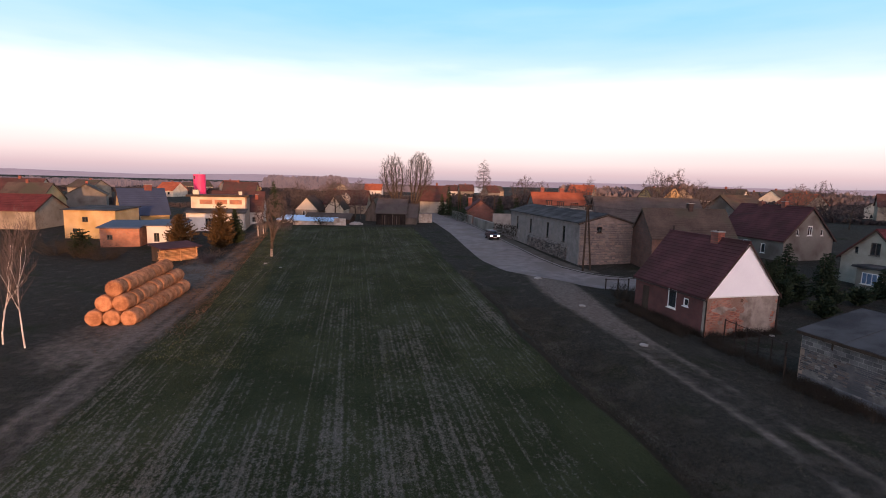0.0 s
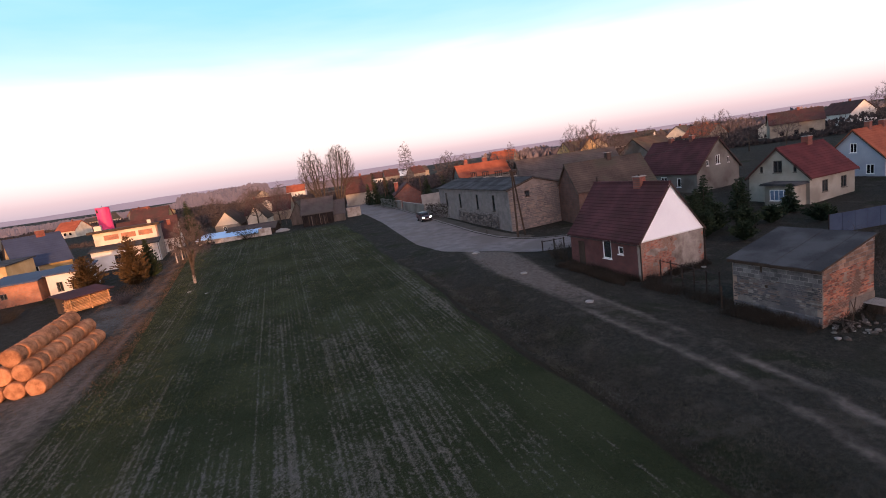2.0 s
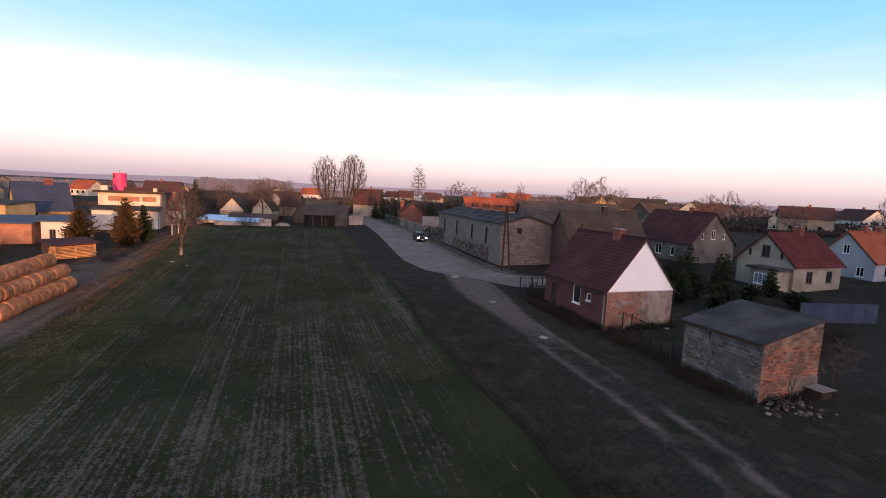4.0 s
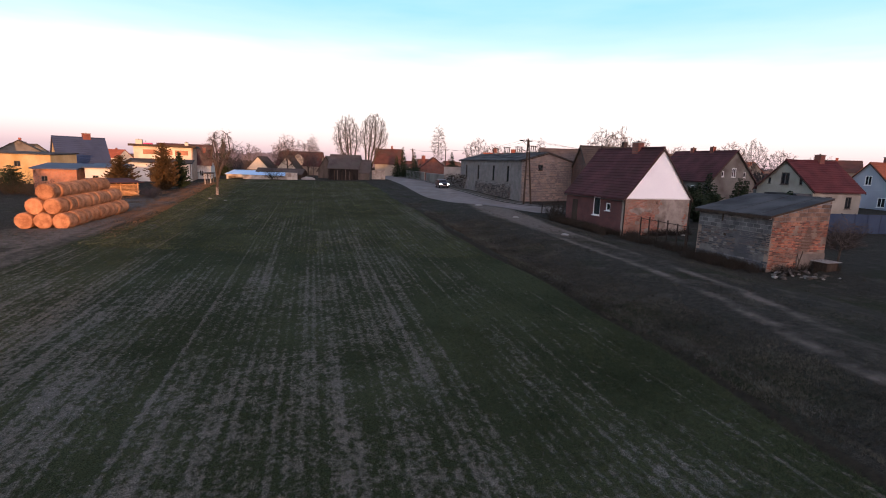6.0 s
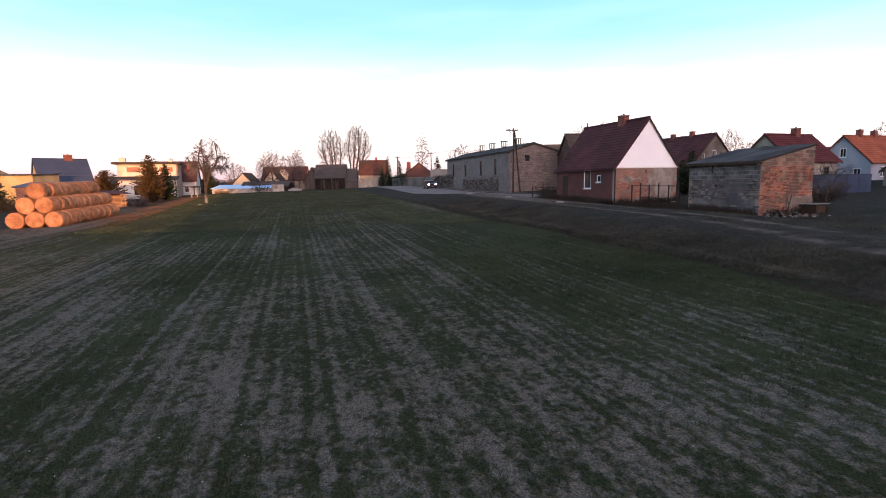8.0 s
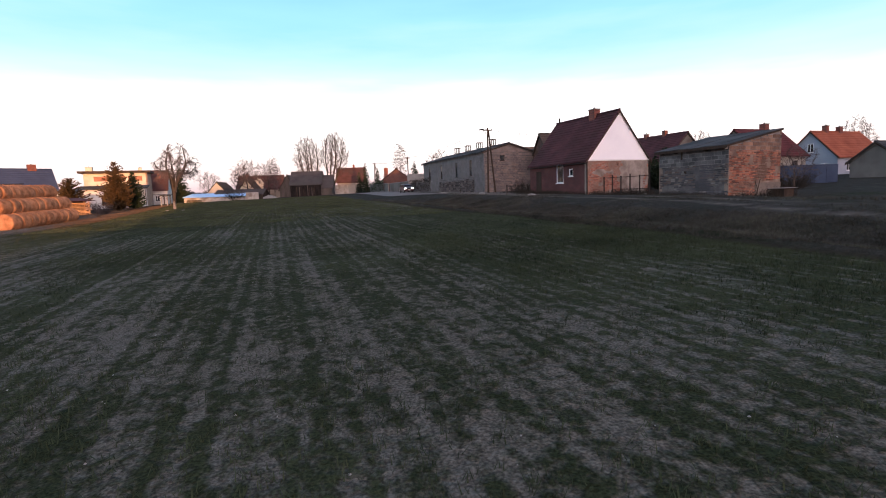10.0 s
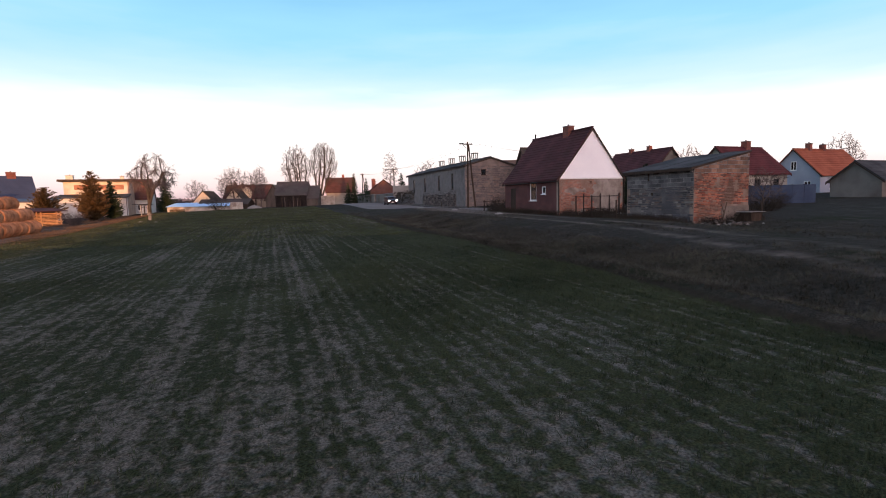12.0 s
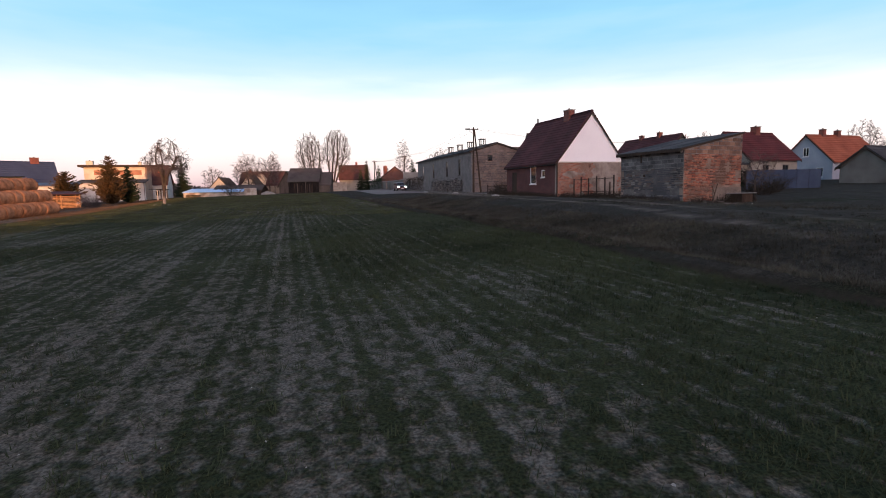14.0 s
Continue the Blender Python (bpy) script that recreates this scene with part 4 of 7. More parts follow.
brickwork("rubble_facing", shed_left, SHED_RUBBLE, (0.02, 4.87), -0.1, lambda x: 1.44, 0.27, 0.105, 0.026, 0.03, 32, True, keep=lambda x, z: z > 0.15 + 0.4 * patch_noise(x, 0, 3) and patch_noise(x, z, 8) < 0.4, label="grey and brown rubble stones in courses")
brickwork("block_footing", shed_left, SHED_BLOCK, (0.02, 4.87), -0.95, lambda x: -0.1, 0.5, 0.24, 0.02, 0.014, 33, True, uneven=0.1, label="smooth dark grey footing blocks")
part("hanging_strap", box(-0.05, -0.02, 3.1, 3.2, 1.85, 2.4), DARK_WOOD, shed_left)
# Dark panel on the face paints the shade inside a vent.
part("vent_hole", box(-0.02, -0.002, 2.8, 2.98, 0.98, 1.14), DARK_WOOD, shed_left)
part("white_tag", box(-0.03, -0.002, 0.1, 0.25, 2.25, 2.38), WHITE_PAINT, shed_left)

# the long warehouse
WT = 20.0
BLOCKS_SIDE = masonry("grey_blocks", WT, True, (0.17, 0.155, 0.152), (0.146, 0.134, 0.132), (0.13, 0.12, 0.118), (0.5, 0.25), 0.01, bump=0.3, worn=(0.15, 0.135, 0.128), worn_at=0.56, worn_scale=0.5)
BLOCKS_END = masonry("sandy_blocks", WT, False, (0.25, 0.20, 0.178), (0.19, 0.16, 0.147), (0.175, 0.15, 0.138), (0.5, 0.25), 0.016, bump=0.7, worn=(0.15, 0.14, 0.142), worn_at=0.55, worn_scale=0.35, wobble=0.05)
slits = [("left", a, 2.6, 0.75, 2.2, 0) for a in (3.0, 9.0, 15.6, 21.0)]
warehouse = gable_house("warehouse", "long grey block warehouse with low felt roof and slit windows", "warehouse", (14.45, 67.8), WT, 7.4, 26.0, -0.4, 5.6, 6.65,
                        {"front": BLOCKS_END, "left": BLOCKS_SIDE, "right": BLOCKS_SIDE, "back": BLOCKS_SIDE}, ROOF_FELT, over=0.35, verge=0.15, courses=3,
                        openings=slits + [("front", 2.3, 4.3, 0.75, 0.8, 0)], frame=DARK_WOOD)
for y in (5.0, 9.5, 14.0, 18.5):
    bm = box(-0.36, 0.36, -0.36, 0.36, 0.003, 0.14)
    vent = part("roof_vent", bm, CONCRETE, warehouse)
    vent.matrix_local = pose(3.7, y, 6.78)
    part("vent_cap", box(-0.44, 0.44, -0.44, 0.44, 0.86, 0.94, 0.01), IRON, vent)
    for a in (-0.32, 0.32):
        for b in (-0.32, 0.32):
            part("vent_post", box(a - 0.05, a + 0.05, b - 0.05, b + 0.05, 0.14, 0.86), IRON, vent)

END_BLOCK = pieces("sandy_end_blocks", [(0.175, 0.145, 0.132), (0.14, 0.124, 0.12), (0.21, 0.172, 0.152), (0.115, 0.106, 0.106), (0.16, 0.145, 0.14)], shade=(0.65, 1.25), soot=(0.12, 0.112, 0.112))
warehouse_wall = next(o for o in warehouse.children if o.name.startswith("wall"))
brickwork("blockwork", warehouse_wall, END_BLOCK, (0.02, 7.38), -0.35, lambda x: 5.58, 0.48, 0.22, 0.03, 0.022, 51, uneven=0.25, keep=lambda x, z: not (2.2 < x < 3.15 and 4.2 < z < 5.2), label="sandy concrete blocks in rough courses")
FIELD_STONE = pieces("dark_field_stones", [(0.085, 0.078, 0.078), (0.13, 0.115, 0.108), (0.06, 0.056, 0.058), (0.175, 0.155, 0.145), (0.10, 0.085, 0.08)], shade=(0.6, 1.3))
brickwork("stone_facing", warehouse, FIELD_STONE, (3.5, 17.5), -0.3, lambda x: 2.0 + 0.5 * noise.noise((x * 0.6, 1, 1)), 0.42, 0.26, 0.05, 0.12, 52, True, uneven=0.5, label="dark rough field stones of the lower wall").location.x = -0.06
RUBBLE_WALL = masonry("dark_field_stone", WT, True, (0.15, 0.132, 0.128), (0.075, 0.068, 0.07), (0.20, 0.185, 0.18), (0.36, 0.2), 0.03, bump=0.9, wobble=0.12)
part("stone_base", box(-0.06, -0.002, 3.5, 17.5, -0.4, 2.35), RUBBLE_WALL, warehouse, "dark field stone lower wall")

# houses to the far side of the cottage
RED_OLD = masonry("old_dark_brick", 12, False, (0.15, 0.075, 0.055), (0.115, 0.06, 0.048), (0.11, 0.085, 0.075))
a0 = radians(12)
gable_house("barn", "old brick barn with mossy brown roof and a square chimney", "barn", (22.0 - math.sin(a0) * 2.8, 68.0 + math.cos(a0) * 2.8), 12 - 90, 5.6, 10.3, 0.0, 4.5, 7.6, RED_OLD, ROOF_BROWN, courses=14, board=GREY_WOOD,
                       chimneys=[(2.8, 5.9, 8.35, 0.6, 0.6)], brick=surface("sooty_brick", (0.035, 0.026, 0.024), (0.085, 0.055, 0.046), 3, 20, 0.9, 0.3))
gable_house("barn", "large old barn with long dark roof behind the warehouse", "barn", (19.8, 100.5), 4 - 90, 9.0, 18.0, 0.4, 4.4, 8.2, RED_OLD, ROOF_GREY, courses=14, board=GREY_WOOD)
gable_house("house", "grey plastered house with steep maroon roof and small gable windows", "house", (41.7, 74.6), T, 8.3, 11.5, 0.2, 3.8, 8.0, PLASTER_GREY, ROOF_MAROON, courses=16,
                 openings=[("front", 3.75, 4.3, 0.8, 1.3, 1), ("front", 1.9, 4.3, 0.4, 0.8, 0), ("front", 6.0, 4.3, 0.4, 0.8, 0), ("left", 5.0, 1.6, 1.2, 1.5, 1), ("left", 8.0, 1.6, 0.7, 1.3, 0)],
                 chimneys=[(4.15, 4.2, 8.65, 0.6, 0.6), (4.15, 8.0, 8.55, 0.6, 0.6)])


def turned(o, turn, W, L):
    """The origin and turn of a house whose gable runs back from the corner o, and whose long side runs on from it."""
    a = radians(turn)
    return (o[0] - math.sin(a) * W, o[1] + math.cos(a) * W), turn - 90


o3, t3 = turned((44.9, 57.5), T, 6.8, 10)
h3 = gable_house("house", "cream plastered house with dark red roof and a porch", "house", o3, t3, 6.8, 7.6, 0.0, 3.35, 6.45, HOUSE_CREAM, ROOF_RED, courses=14, frame=GREY_WOOD,
                 openings=[("front", 2.9, 3.75, 1.0, 1.35, 1), ("front", 1.35, 3.8, 0.35, 0.7, 0), ("front", 5.1, 3.8, 0.35, 0.7, 0), ("right", 2.0, 1.3, 1.0, 1.3, 1), ("right", 5.2, 1.3, 1.0, 1.3, 1)],
                 chimneys=[(3.4, 5.0, 7.2, 0.75, 0.75)])
porch = part("porch", box(3.2, 6.4, -1.9, -0.003, 0.0, 2.6), HOUSE_CREAM, h3)
part("porch_roof", prism([(2.8, 2.602), (6.8, 2.602), (6.6, 2.85), (3.0, 2.85)], -2.3, 0.0), ROOF_FELT, porch, "dark flat porch roof")
bay = surface("blue_curtained_glass", (0.10, 0.16, 0.26), (0.20, 0.28, 0.40), 2, 10, 0.15, 0.0)
put_window(porch, pose(3.8, -1.96, 0.95), 2.0, 1.2, WHITE_PAINT, True, 3, 0.0, bay)
o4, t4 = turned((60.0, 65.7), T, 6.8, 10)
gable_house("house", "blue-grey plastered house with orange tiled roof", "house", o4, t4, 6.8, 10.5, 0.1, 3.3, 6.7, PLASTER_BLUE, ROOF_ORANGE, courses=14,
                 openings=[("front", 3.0, 3.9, 0.8, 1.2, 1), ("front", 4.8, 1.2, 0.9, 1.2, 1), ("right", 2.0, 1.3, 1.0, 1.3, 1), ("right", 6.0, 1.3, 1.0, 1.3, 1)],
                 chimneys=[(3.4, 3.0, 7.5, 0.6, 0.6), (3.4, 6.0, 7.4, 0.6, 0.6)])
o5, t5 = turned((54.0, 50.0), T, 4.6, 13)
gable_house("outbuilding", "long grey outbuilding with dark felt roof", "outbuilding", o5, t5, 4.6, 13.0, 0.0, 2.1, 3.9, PLASTER_GREY, ROOF_FELT, courses=5, openings=[("right", 3.0, 0.9, 1.1, 0.9, 1)])
gable_house("house", "distant pale house with brown roof behind the barn", "house", (48.0, 122.0), -60, 8.0, 10.0, 0.5, 5.6, 8.7, PLASTER_GREY, ROOF_BROWN, courses=10)
gable_house("house", "distant house with bright orange roof and brick chimneys", "house", (9.5, 137.0), -80, 8.0, 13.0, 0.5, 5.2, 8.0, PLASTER_GREY, ROOF_ORANGE, courses=10, chimneys=[(3, 3, 9.3, 0.7, 0.9), (3, 8, 9.2, 0.7, 1.2)])
RED_GABLE = masonry("red_house_brick", 10, False, (0.17, 0.058, 0.042), (0.125, 0.045, 0.034), (0.13, 0.09, 0.08))
gable_house("house", "small red brick house with plain gable beside the road", "house", (-4.6, 116.5), 8, 6.2, 9.0, 0.0, 3.9, 6.2, RED_GABLE, ROOF_MAROON, courses=10, over=0.2, verge=0.1, chimneys=[(0.9, 5.0, 6.6, 0.9, 0.9)])
gable_house("house", "yellow house with dark red-brown roof under the tall trees", "house", (-23.2, 157.0), -80, 8.5, 8.2, 0.0, 4.5, 8.7, HOUSE_CREAM, ROOF_DULL, courses=10,
            openings=[("right", 2.0, 3.4, 1.1, 1.3, 1), ("right", 5.5, 3.4, 1.1, 1.3, 1)], chimneys=[(4, 5, 9.6, 0.6, 0.6)])

# the wooden barn at the field's end, with its annex and yard walls
barn = gable_house("wooden_barn", "dark weathered plank barn with sagging brown roof", "barn", (-24.7, 116.5), -83, 8.0, 6.4, -0.5, 3.2, 6.0, SHADE_BLACK_WOOD, ROOF_GREY, courses=12, over=0.35)
# open front bays, shade painted as near-black walls; dark posts, rails and upright boards
rng = random.Random(8)
for k in range(21):
    u = 0.2 + k * 0.29
    if rng.random() < 0.45:
        continue
    part("board", box(8.06, 8.10, u - 0.10, u + rng.uniform(0.02, 0.11), -0.5, rng.uniform(2.2, 3.1)), rng.choice((SHADE_BLACK_WOOD, DARK_WOOD, DARK_WOOD, GREY_WOOD)), barn)
for k in range(5):
    part("post", box(8.05, 8.2, 0.1 + 1.5 * k, 0.26 + 1.5 * k, -0.5, 3.1), SHADE_BLACK_WOOD, barn)
gable_house("plank_shed", "small grey plank shed beside the dark barn", "shed", (-18.35, 115.6), -83, 6.0, 2.6, -0.5, 2.3, 5.0, GREY_WOOD, ROOF_GREY, courses=8, over=0.2)
gable_house("plank_barn", "narrow old barn with grey plank gable and brown roof", "barn", (-28.4, 116.0), 7, 3.6, 9.0, -0.5, 2.6, 5.6, GREY_WOOD, ROOF_BROWN, courses=8)

# cream gables and low roofs beyond the field
# Cream gable above beige walls paints the sunlit top over the shaded wall.
gable_house("house", "small house with sunlit-pale cream gable and brown roof", "house", (-52.3, 130.2), 8, 6.2, 9.0, -0.6, 1.8, 5.1, PLASTER_BEIGE, ROOF_BROWN, courses=10, openings=[("front", 2.0, 0.2, 0.8, 1.2, 1)], gables={"front": PLASTER_CREAM})
gable_house("house", "small house with pale gable and brown roof", "house", (-44.0, 130.6), 8, 4.8, 9.0, -0.5, 2.4, 5.6, PLASTER_CREAM, ROOF_BROWN, courses=10)
long_house = gable_house("house", "long house with brown roof and a small cream dormer", "house", (-48.6, 147.0), -83, 8.0, 12.0, -0.5, 3.2, 6.9, PLASTER_BEIGE, ROOF_DULL, courses=12, chimneys=[(4.0, 2.2, 7.6, 0.6, 0.6)])
part("dormer", prism([(4.4, 3.2), (7.2, 3.2), (7.2, 4.9), (5.8, 6.2), (4.4, 4.9)], 4.0, 8.15, True), PLASTER_CREAM, long_house, "cream dormer gable")
gable_house("open_shed", "low dark open shed beside the pale wall", "shed", (-40.0, 112.2), -86, 4.5, 10.0, -0.6, 1.5, 2.5, DARK_WOOD, ROOF_GREY, courses=6)

flat_shed = thing("low_shed", pose(-44.9, 105.0, 0, 0, 0, 2), "long low shed with light blue sheet roof and patchy cream wall", "shed")
front = part("wall", wall_panel(12.6, -0.5, 1.12, 0.25, [(0.5, 3.6, -0.5, 0.65)]), PLASTER_PATCHY, flat_shed)
part("wall", box(0, 12.6, 4.0, 4.25, -0.5, 1.78), PLASTER_GREY, flat_shed)
for x in (0, 12.35):
    part("wall", prism([(0.252, -0.5), (3.998, -0.5), (3.998, 1.75), (0.252, 1.10)], x, x + 0.25, True), PLASTER_PATCHY, flat_shed)
for k in range(12):
    part("roof_sheet", prism([(-0.35, 1.14), (4.4, 1.94), (4.4, 2.00), (-0.35, 1.20)], -0.1 + 1.06 * k, 0.955 + 1.06 * k, True), SHEET_BLUE, flat_shed)
    part("roof_rib", prism([(-0.36, 1.20), (4.41, 2.00), (4.41, 2.05), (-0.36, 1.25)], -0.14 + 1.06 * k, -0.06 + 1.06 * k, True), SHEET_BLUE, flat_shed)
# Pale mound whose material is unknown, given the concrete colour.
mound = bmesh.new()
bmesh.ops.create_icosphere(mound, subdivisions=3, radius=1.0)
for v in mound.verts:
    k = 1 + 0.22 * noise.noise(v.co * 2.2)
    v.co = Vector((v.co.x * 1.5 * k, v.co.y * 1.0 * k, max(-0.2, v.co.z * 0.62 * k)))
heap = part("sand_heap", mound, CONCRETE, smooth=True)
heap.matrix_world = pose(-28.1, 108.0, ground_z(-28.1, 108.0))
tagged(heap, "pale mound before the old barn", "heap")

# the white two-part building with brick panels, and its neighbours on the left
BAND = masonry("brick_band", 8, False, (0.42, 0.17, 0.09), (0.33, 0.13, 0.075), (0.3, 0.2, 0.15))


TAN_END = masonry("tan_end_brick", 22, True, (0.40, 0.25, 0.17), (0.33, 0.20, 0.14), (0.36, 0.27, 0.21))


def build_white_block():
    b = thing("white_building", pose(-56.2, 90.5, 0.2, 0, 0, 22), "white building with flat roof and orange brick panels", "building")
    part("upper_wall", box(0.3, 10.3, 3.0, 7.5, 3.35, 6.0), PLASTER_CREAM, b)
    for k in range(3):
        part("brick_panel", box(1.9 + 2.75 * k, 4.2 + 2.75 * k, 2.93, 2.997, 4.5, 5.4), BAND, b)
    part("upper_roof", prism([(2.3, 6.003), (8.0, 6.003), (8.0, 6.30), (2.3, 6.40)], -0.4, 11.2, True), ROOF_FELT, b)
    part("fascia", box(-0.42, 11.22, 2.22, 2.297, 5.98, 6.38), DARK_WOOD, b)
    f = part("lower_wall", wall_panel(10.6, -0.9, 2.9, 0.3, [(3.4, 5.0, 0.2, 2.0), (8.3, 9.4, -0.9, 1.3)]), PLASTER_WHITE, b)
    put_window(f, pose(3.4, 0, 0.2), 1.6, 1.8, GREY_WOOD, True, 2)
    part("door", box(8.32, 9.38, 0.12, 0.2, -0.9, 1.28), GREY_WOOD, f, "weathered plank door")
    part("downpipe", tube((10.45, -0.06, -0.8), (10.45, -0.06, 2.9), 0.05, 0.05, 8), GREY_WOOD, f)
    part("band", box(0.0, 10.6, -0.03, -0.003, 1.9, 2.05), PLASTER_CREAM, f)
    part("lower_wall", box(0, 0.3, 0.302, 7.5, -0.9, 2.9), PLASTER_WHITE, b)
    part("lower_wall", box(10.3, 10.6, 0.302, 7.5, -0.9, 3.0), TAN_END, b)
    part("upper_end", box(10.302, 10.6, 3.0, 7.5, 3.0, 6.0), TAN_END, b)
    part("lower_wall", box(0.302, 10.298, 7.2, 7.5, -0.9, 3.0), PLASTER_WHITE, b)
    part("lower_roof", prism([(-0.5, 2.905), (2.998, 3.5), (2.998, 3.7), (-0.5, 3.1)], -0.3, 10.8, True), ROOF_FELT, b)
    part("upper_floor", box(0.3, 10.3, 3.0, 7.2, 3.05, 3.34), CONCRETE, b)
    chimney(b, 0.9, 5.0, 6.2, 7.2, 1.1, 0.9, PLASTER_CREAM)
    chimney(b, 9.2, 5.0, 6.2, 7.0, 0.6, 0.6, PLASTER_CREAM)
    return b


build_white_block()
gable_house("house", "house with maroon roof and white gable behind the flat building", "house", (-60.0, 106.9), -68, 8.0, 10.4, -0.6, 3.1, 7.0, PLASTER_WHITE, ROOF_DULL, courses=12, chimneys=[(5.5, 9.0, 6.4, 0.6, 0.6)],
            openings=[("right", 8.2, 0.6, 0.8, 1.2, 1), ("back", 3.6, 3.6, 0.9, 1.2, 1)])
gable_house("house", "yellow house with large dark blue roof", "house", (-73.6, 93.1), -40, 8.0, 8.0, -0.8, 2.7, 7.4, PLASTER_YELLOW, ROOF_BLUE, courses=14, chimneys=[(4.0, 5.2, 8.2, 0.8, 1.3)],
            openings=[("right", 2.0, 1.0, 1.0, 1.3, 1)])


def flat_building(name, label, o, turn, W, L, z0, front, back, wall, roof, openings=()):
    b = thing(name, pose(o[0], o[1], 0, 0, 0, turn), label, "building")
    f = part("wall", wall_panel(W, z0, front, 0.3, [q[:4] for q in openings]), wall, b)
    for q in openings:
        put_window(f, pose(q[0], 0, q[2]), q[1] - q[0], q[3] - q[2], GREY_WOOD, False, 1)
    part("wall", wall_panel(W, z0, back, 0.3), wall, b).matrix_local = pose(W, L, 0, 0, 0, 180)
    for x in (0, W - 0.3):
        part("wall", prism([(0.302, z0), (L - 0.302, z0), (L - 0.302, back), (0.302, front)], x, x + 0.3, True), wall, b)
    part("roof", prism([(-0.4, front + 0.003), (L + 0.3, back + 0.003), (L + 0.3, back + 0.18), (-0.4, front + 0.18)], -0.3, W + 0.3, True), roof, b)
    return b


flat_building("yellow_building", "ochre yellow outbuilding with blank walls and small windows", (-69.6, 77.5), 10, 8.6, 7.0, -1.2, 4.0, 4.3, PLASTER_YELLOW, ROOF_FELT, [(3.0, 4.0, 2.0, 2.9), (1.3, 2.1, 0.2, 0.9)])
flat_building("brick_shed", "low orange brick shed with dark blue flat roof", (-56.6, 70.6), 18, 5.6, 5.0, -1.2, 2.0, 2.7, BAND, ROOF_BLUE, [(1.0, 1.8, 0.2, 1.0)])
flat_building("white_shed", "small whitewashed shed with dark flat roof", (-51.0, 73.6), 18, 5.0, 4.5, -1.2, 2.3, 2.8, PLASTER_WHITE, ROOF_BLUE, [(1.0, 1.8, -0.2, 1.2), (2.8, 3.4, -0.2, 1.2)])
gable_house("house", "pale house with red roof at the village edge", "house", (-97.0, 92.0), -80, 9.0, 12.0, -1.0, 3.0, 5.8, PLASTER_BEIGE, ROOF_RED, courses=10)


def build_tower():
    t = thing("water_tower", pose(-161.0, 250.0, ground_z(-161, 250)), "bright pink painted silo tower far behind the village", "tower")
    base = -ground_z(-161, 250)
    part("shaft", tube((0, 0, -1), (0, 0, base + 10.2), 3.0, 3.0, 28), PINK, t)
    part("roof_slab", tube((0, 0, base + 10.2), (0, 0, base + 10.5), 3.12, 3.1, 28), PINK, t)
    part("window", box(-1.3, -0.5, -3.05, -2.95, base + 8.0, base + 9.6), DARK_WOOD, t)
    part("mast", tube((0, 0, base + 10.5), (0, 0, base + 12.0), 0.06, 0.04, 6), IRON, t)
    return t


build_tower()

# yard walls along the road
def yard_wall(label, a, b, h, material, thick=0.25, cap=CONCRETE):
    a, b = Vector(a), Vector(b)
    n = (b - a).length
    z = min(ground_z(*a), ground_z(*b))
    w = thing("yard_wall", pose(a.x, a.y, z, 0, 0, math.degrees(math.atan2(b.y - a.y, b.x - a.x))), label, "wall", kind="structure")
    part("wall_body", box(0, n, 0, thick, -0.4, h), material, w)
    part("coping", box(-0.02, n + 0.02, -0.04, thick + 0.04, h + 0.002, h + 0.08, 0.012), cap, w)
    return w


yard_wall("grey block yard wall beside the road", (2.6, 97.0), (-2.4, 111.0), 2.0, PLASTER_GREY)
yard_wall("low dark wall along the warehouse front", (7.4, 88.0), (3.0, 96.6), 1.7, BLOCKS_SIDE)
yard_wall("pale concrete yard wall behind the hedge", (2.0, 101.0), (9.0, 103.0), 3.4, CONCRETE)
yard_wall("dark yard wall beside the village road", (-3.0, 113.0), (-9.5, 131.0), 1.9, PLASTER_GREY)
yard_wall("white concrete garden wall at the field corner", (-15.4, 114.4), (-12.4, 114.8), 2.0, PLASTER_PATCHY)
yard_wall("pale low wall along the field's end", (-32.1, 105.3), (-29.6, 105.5), 1.45, PLASTER_PATCHY)

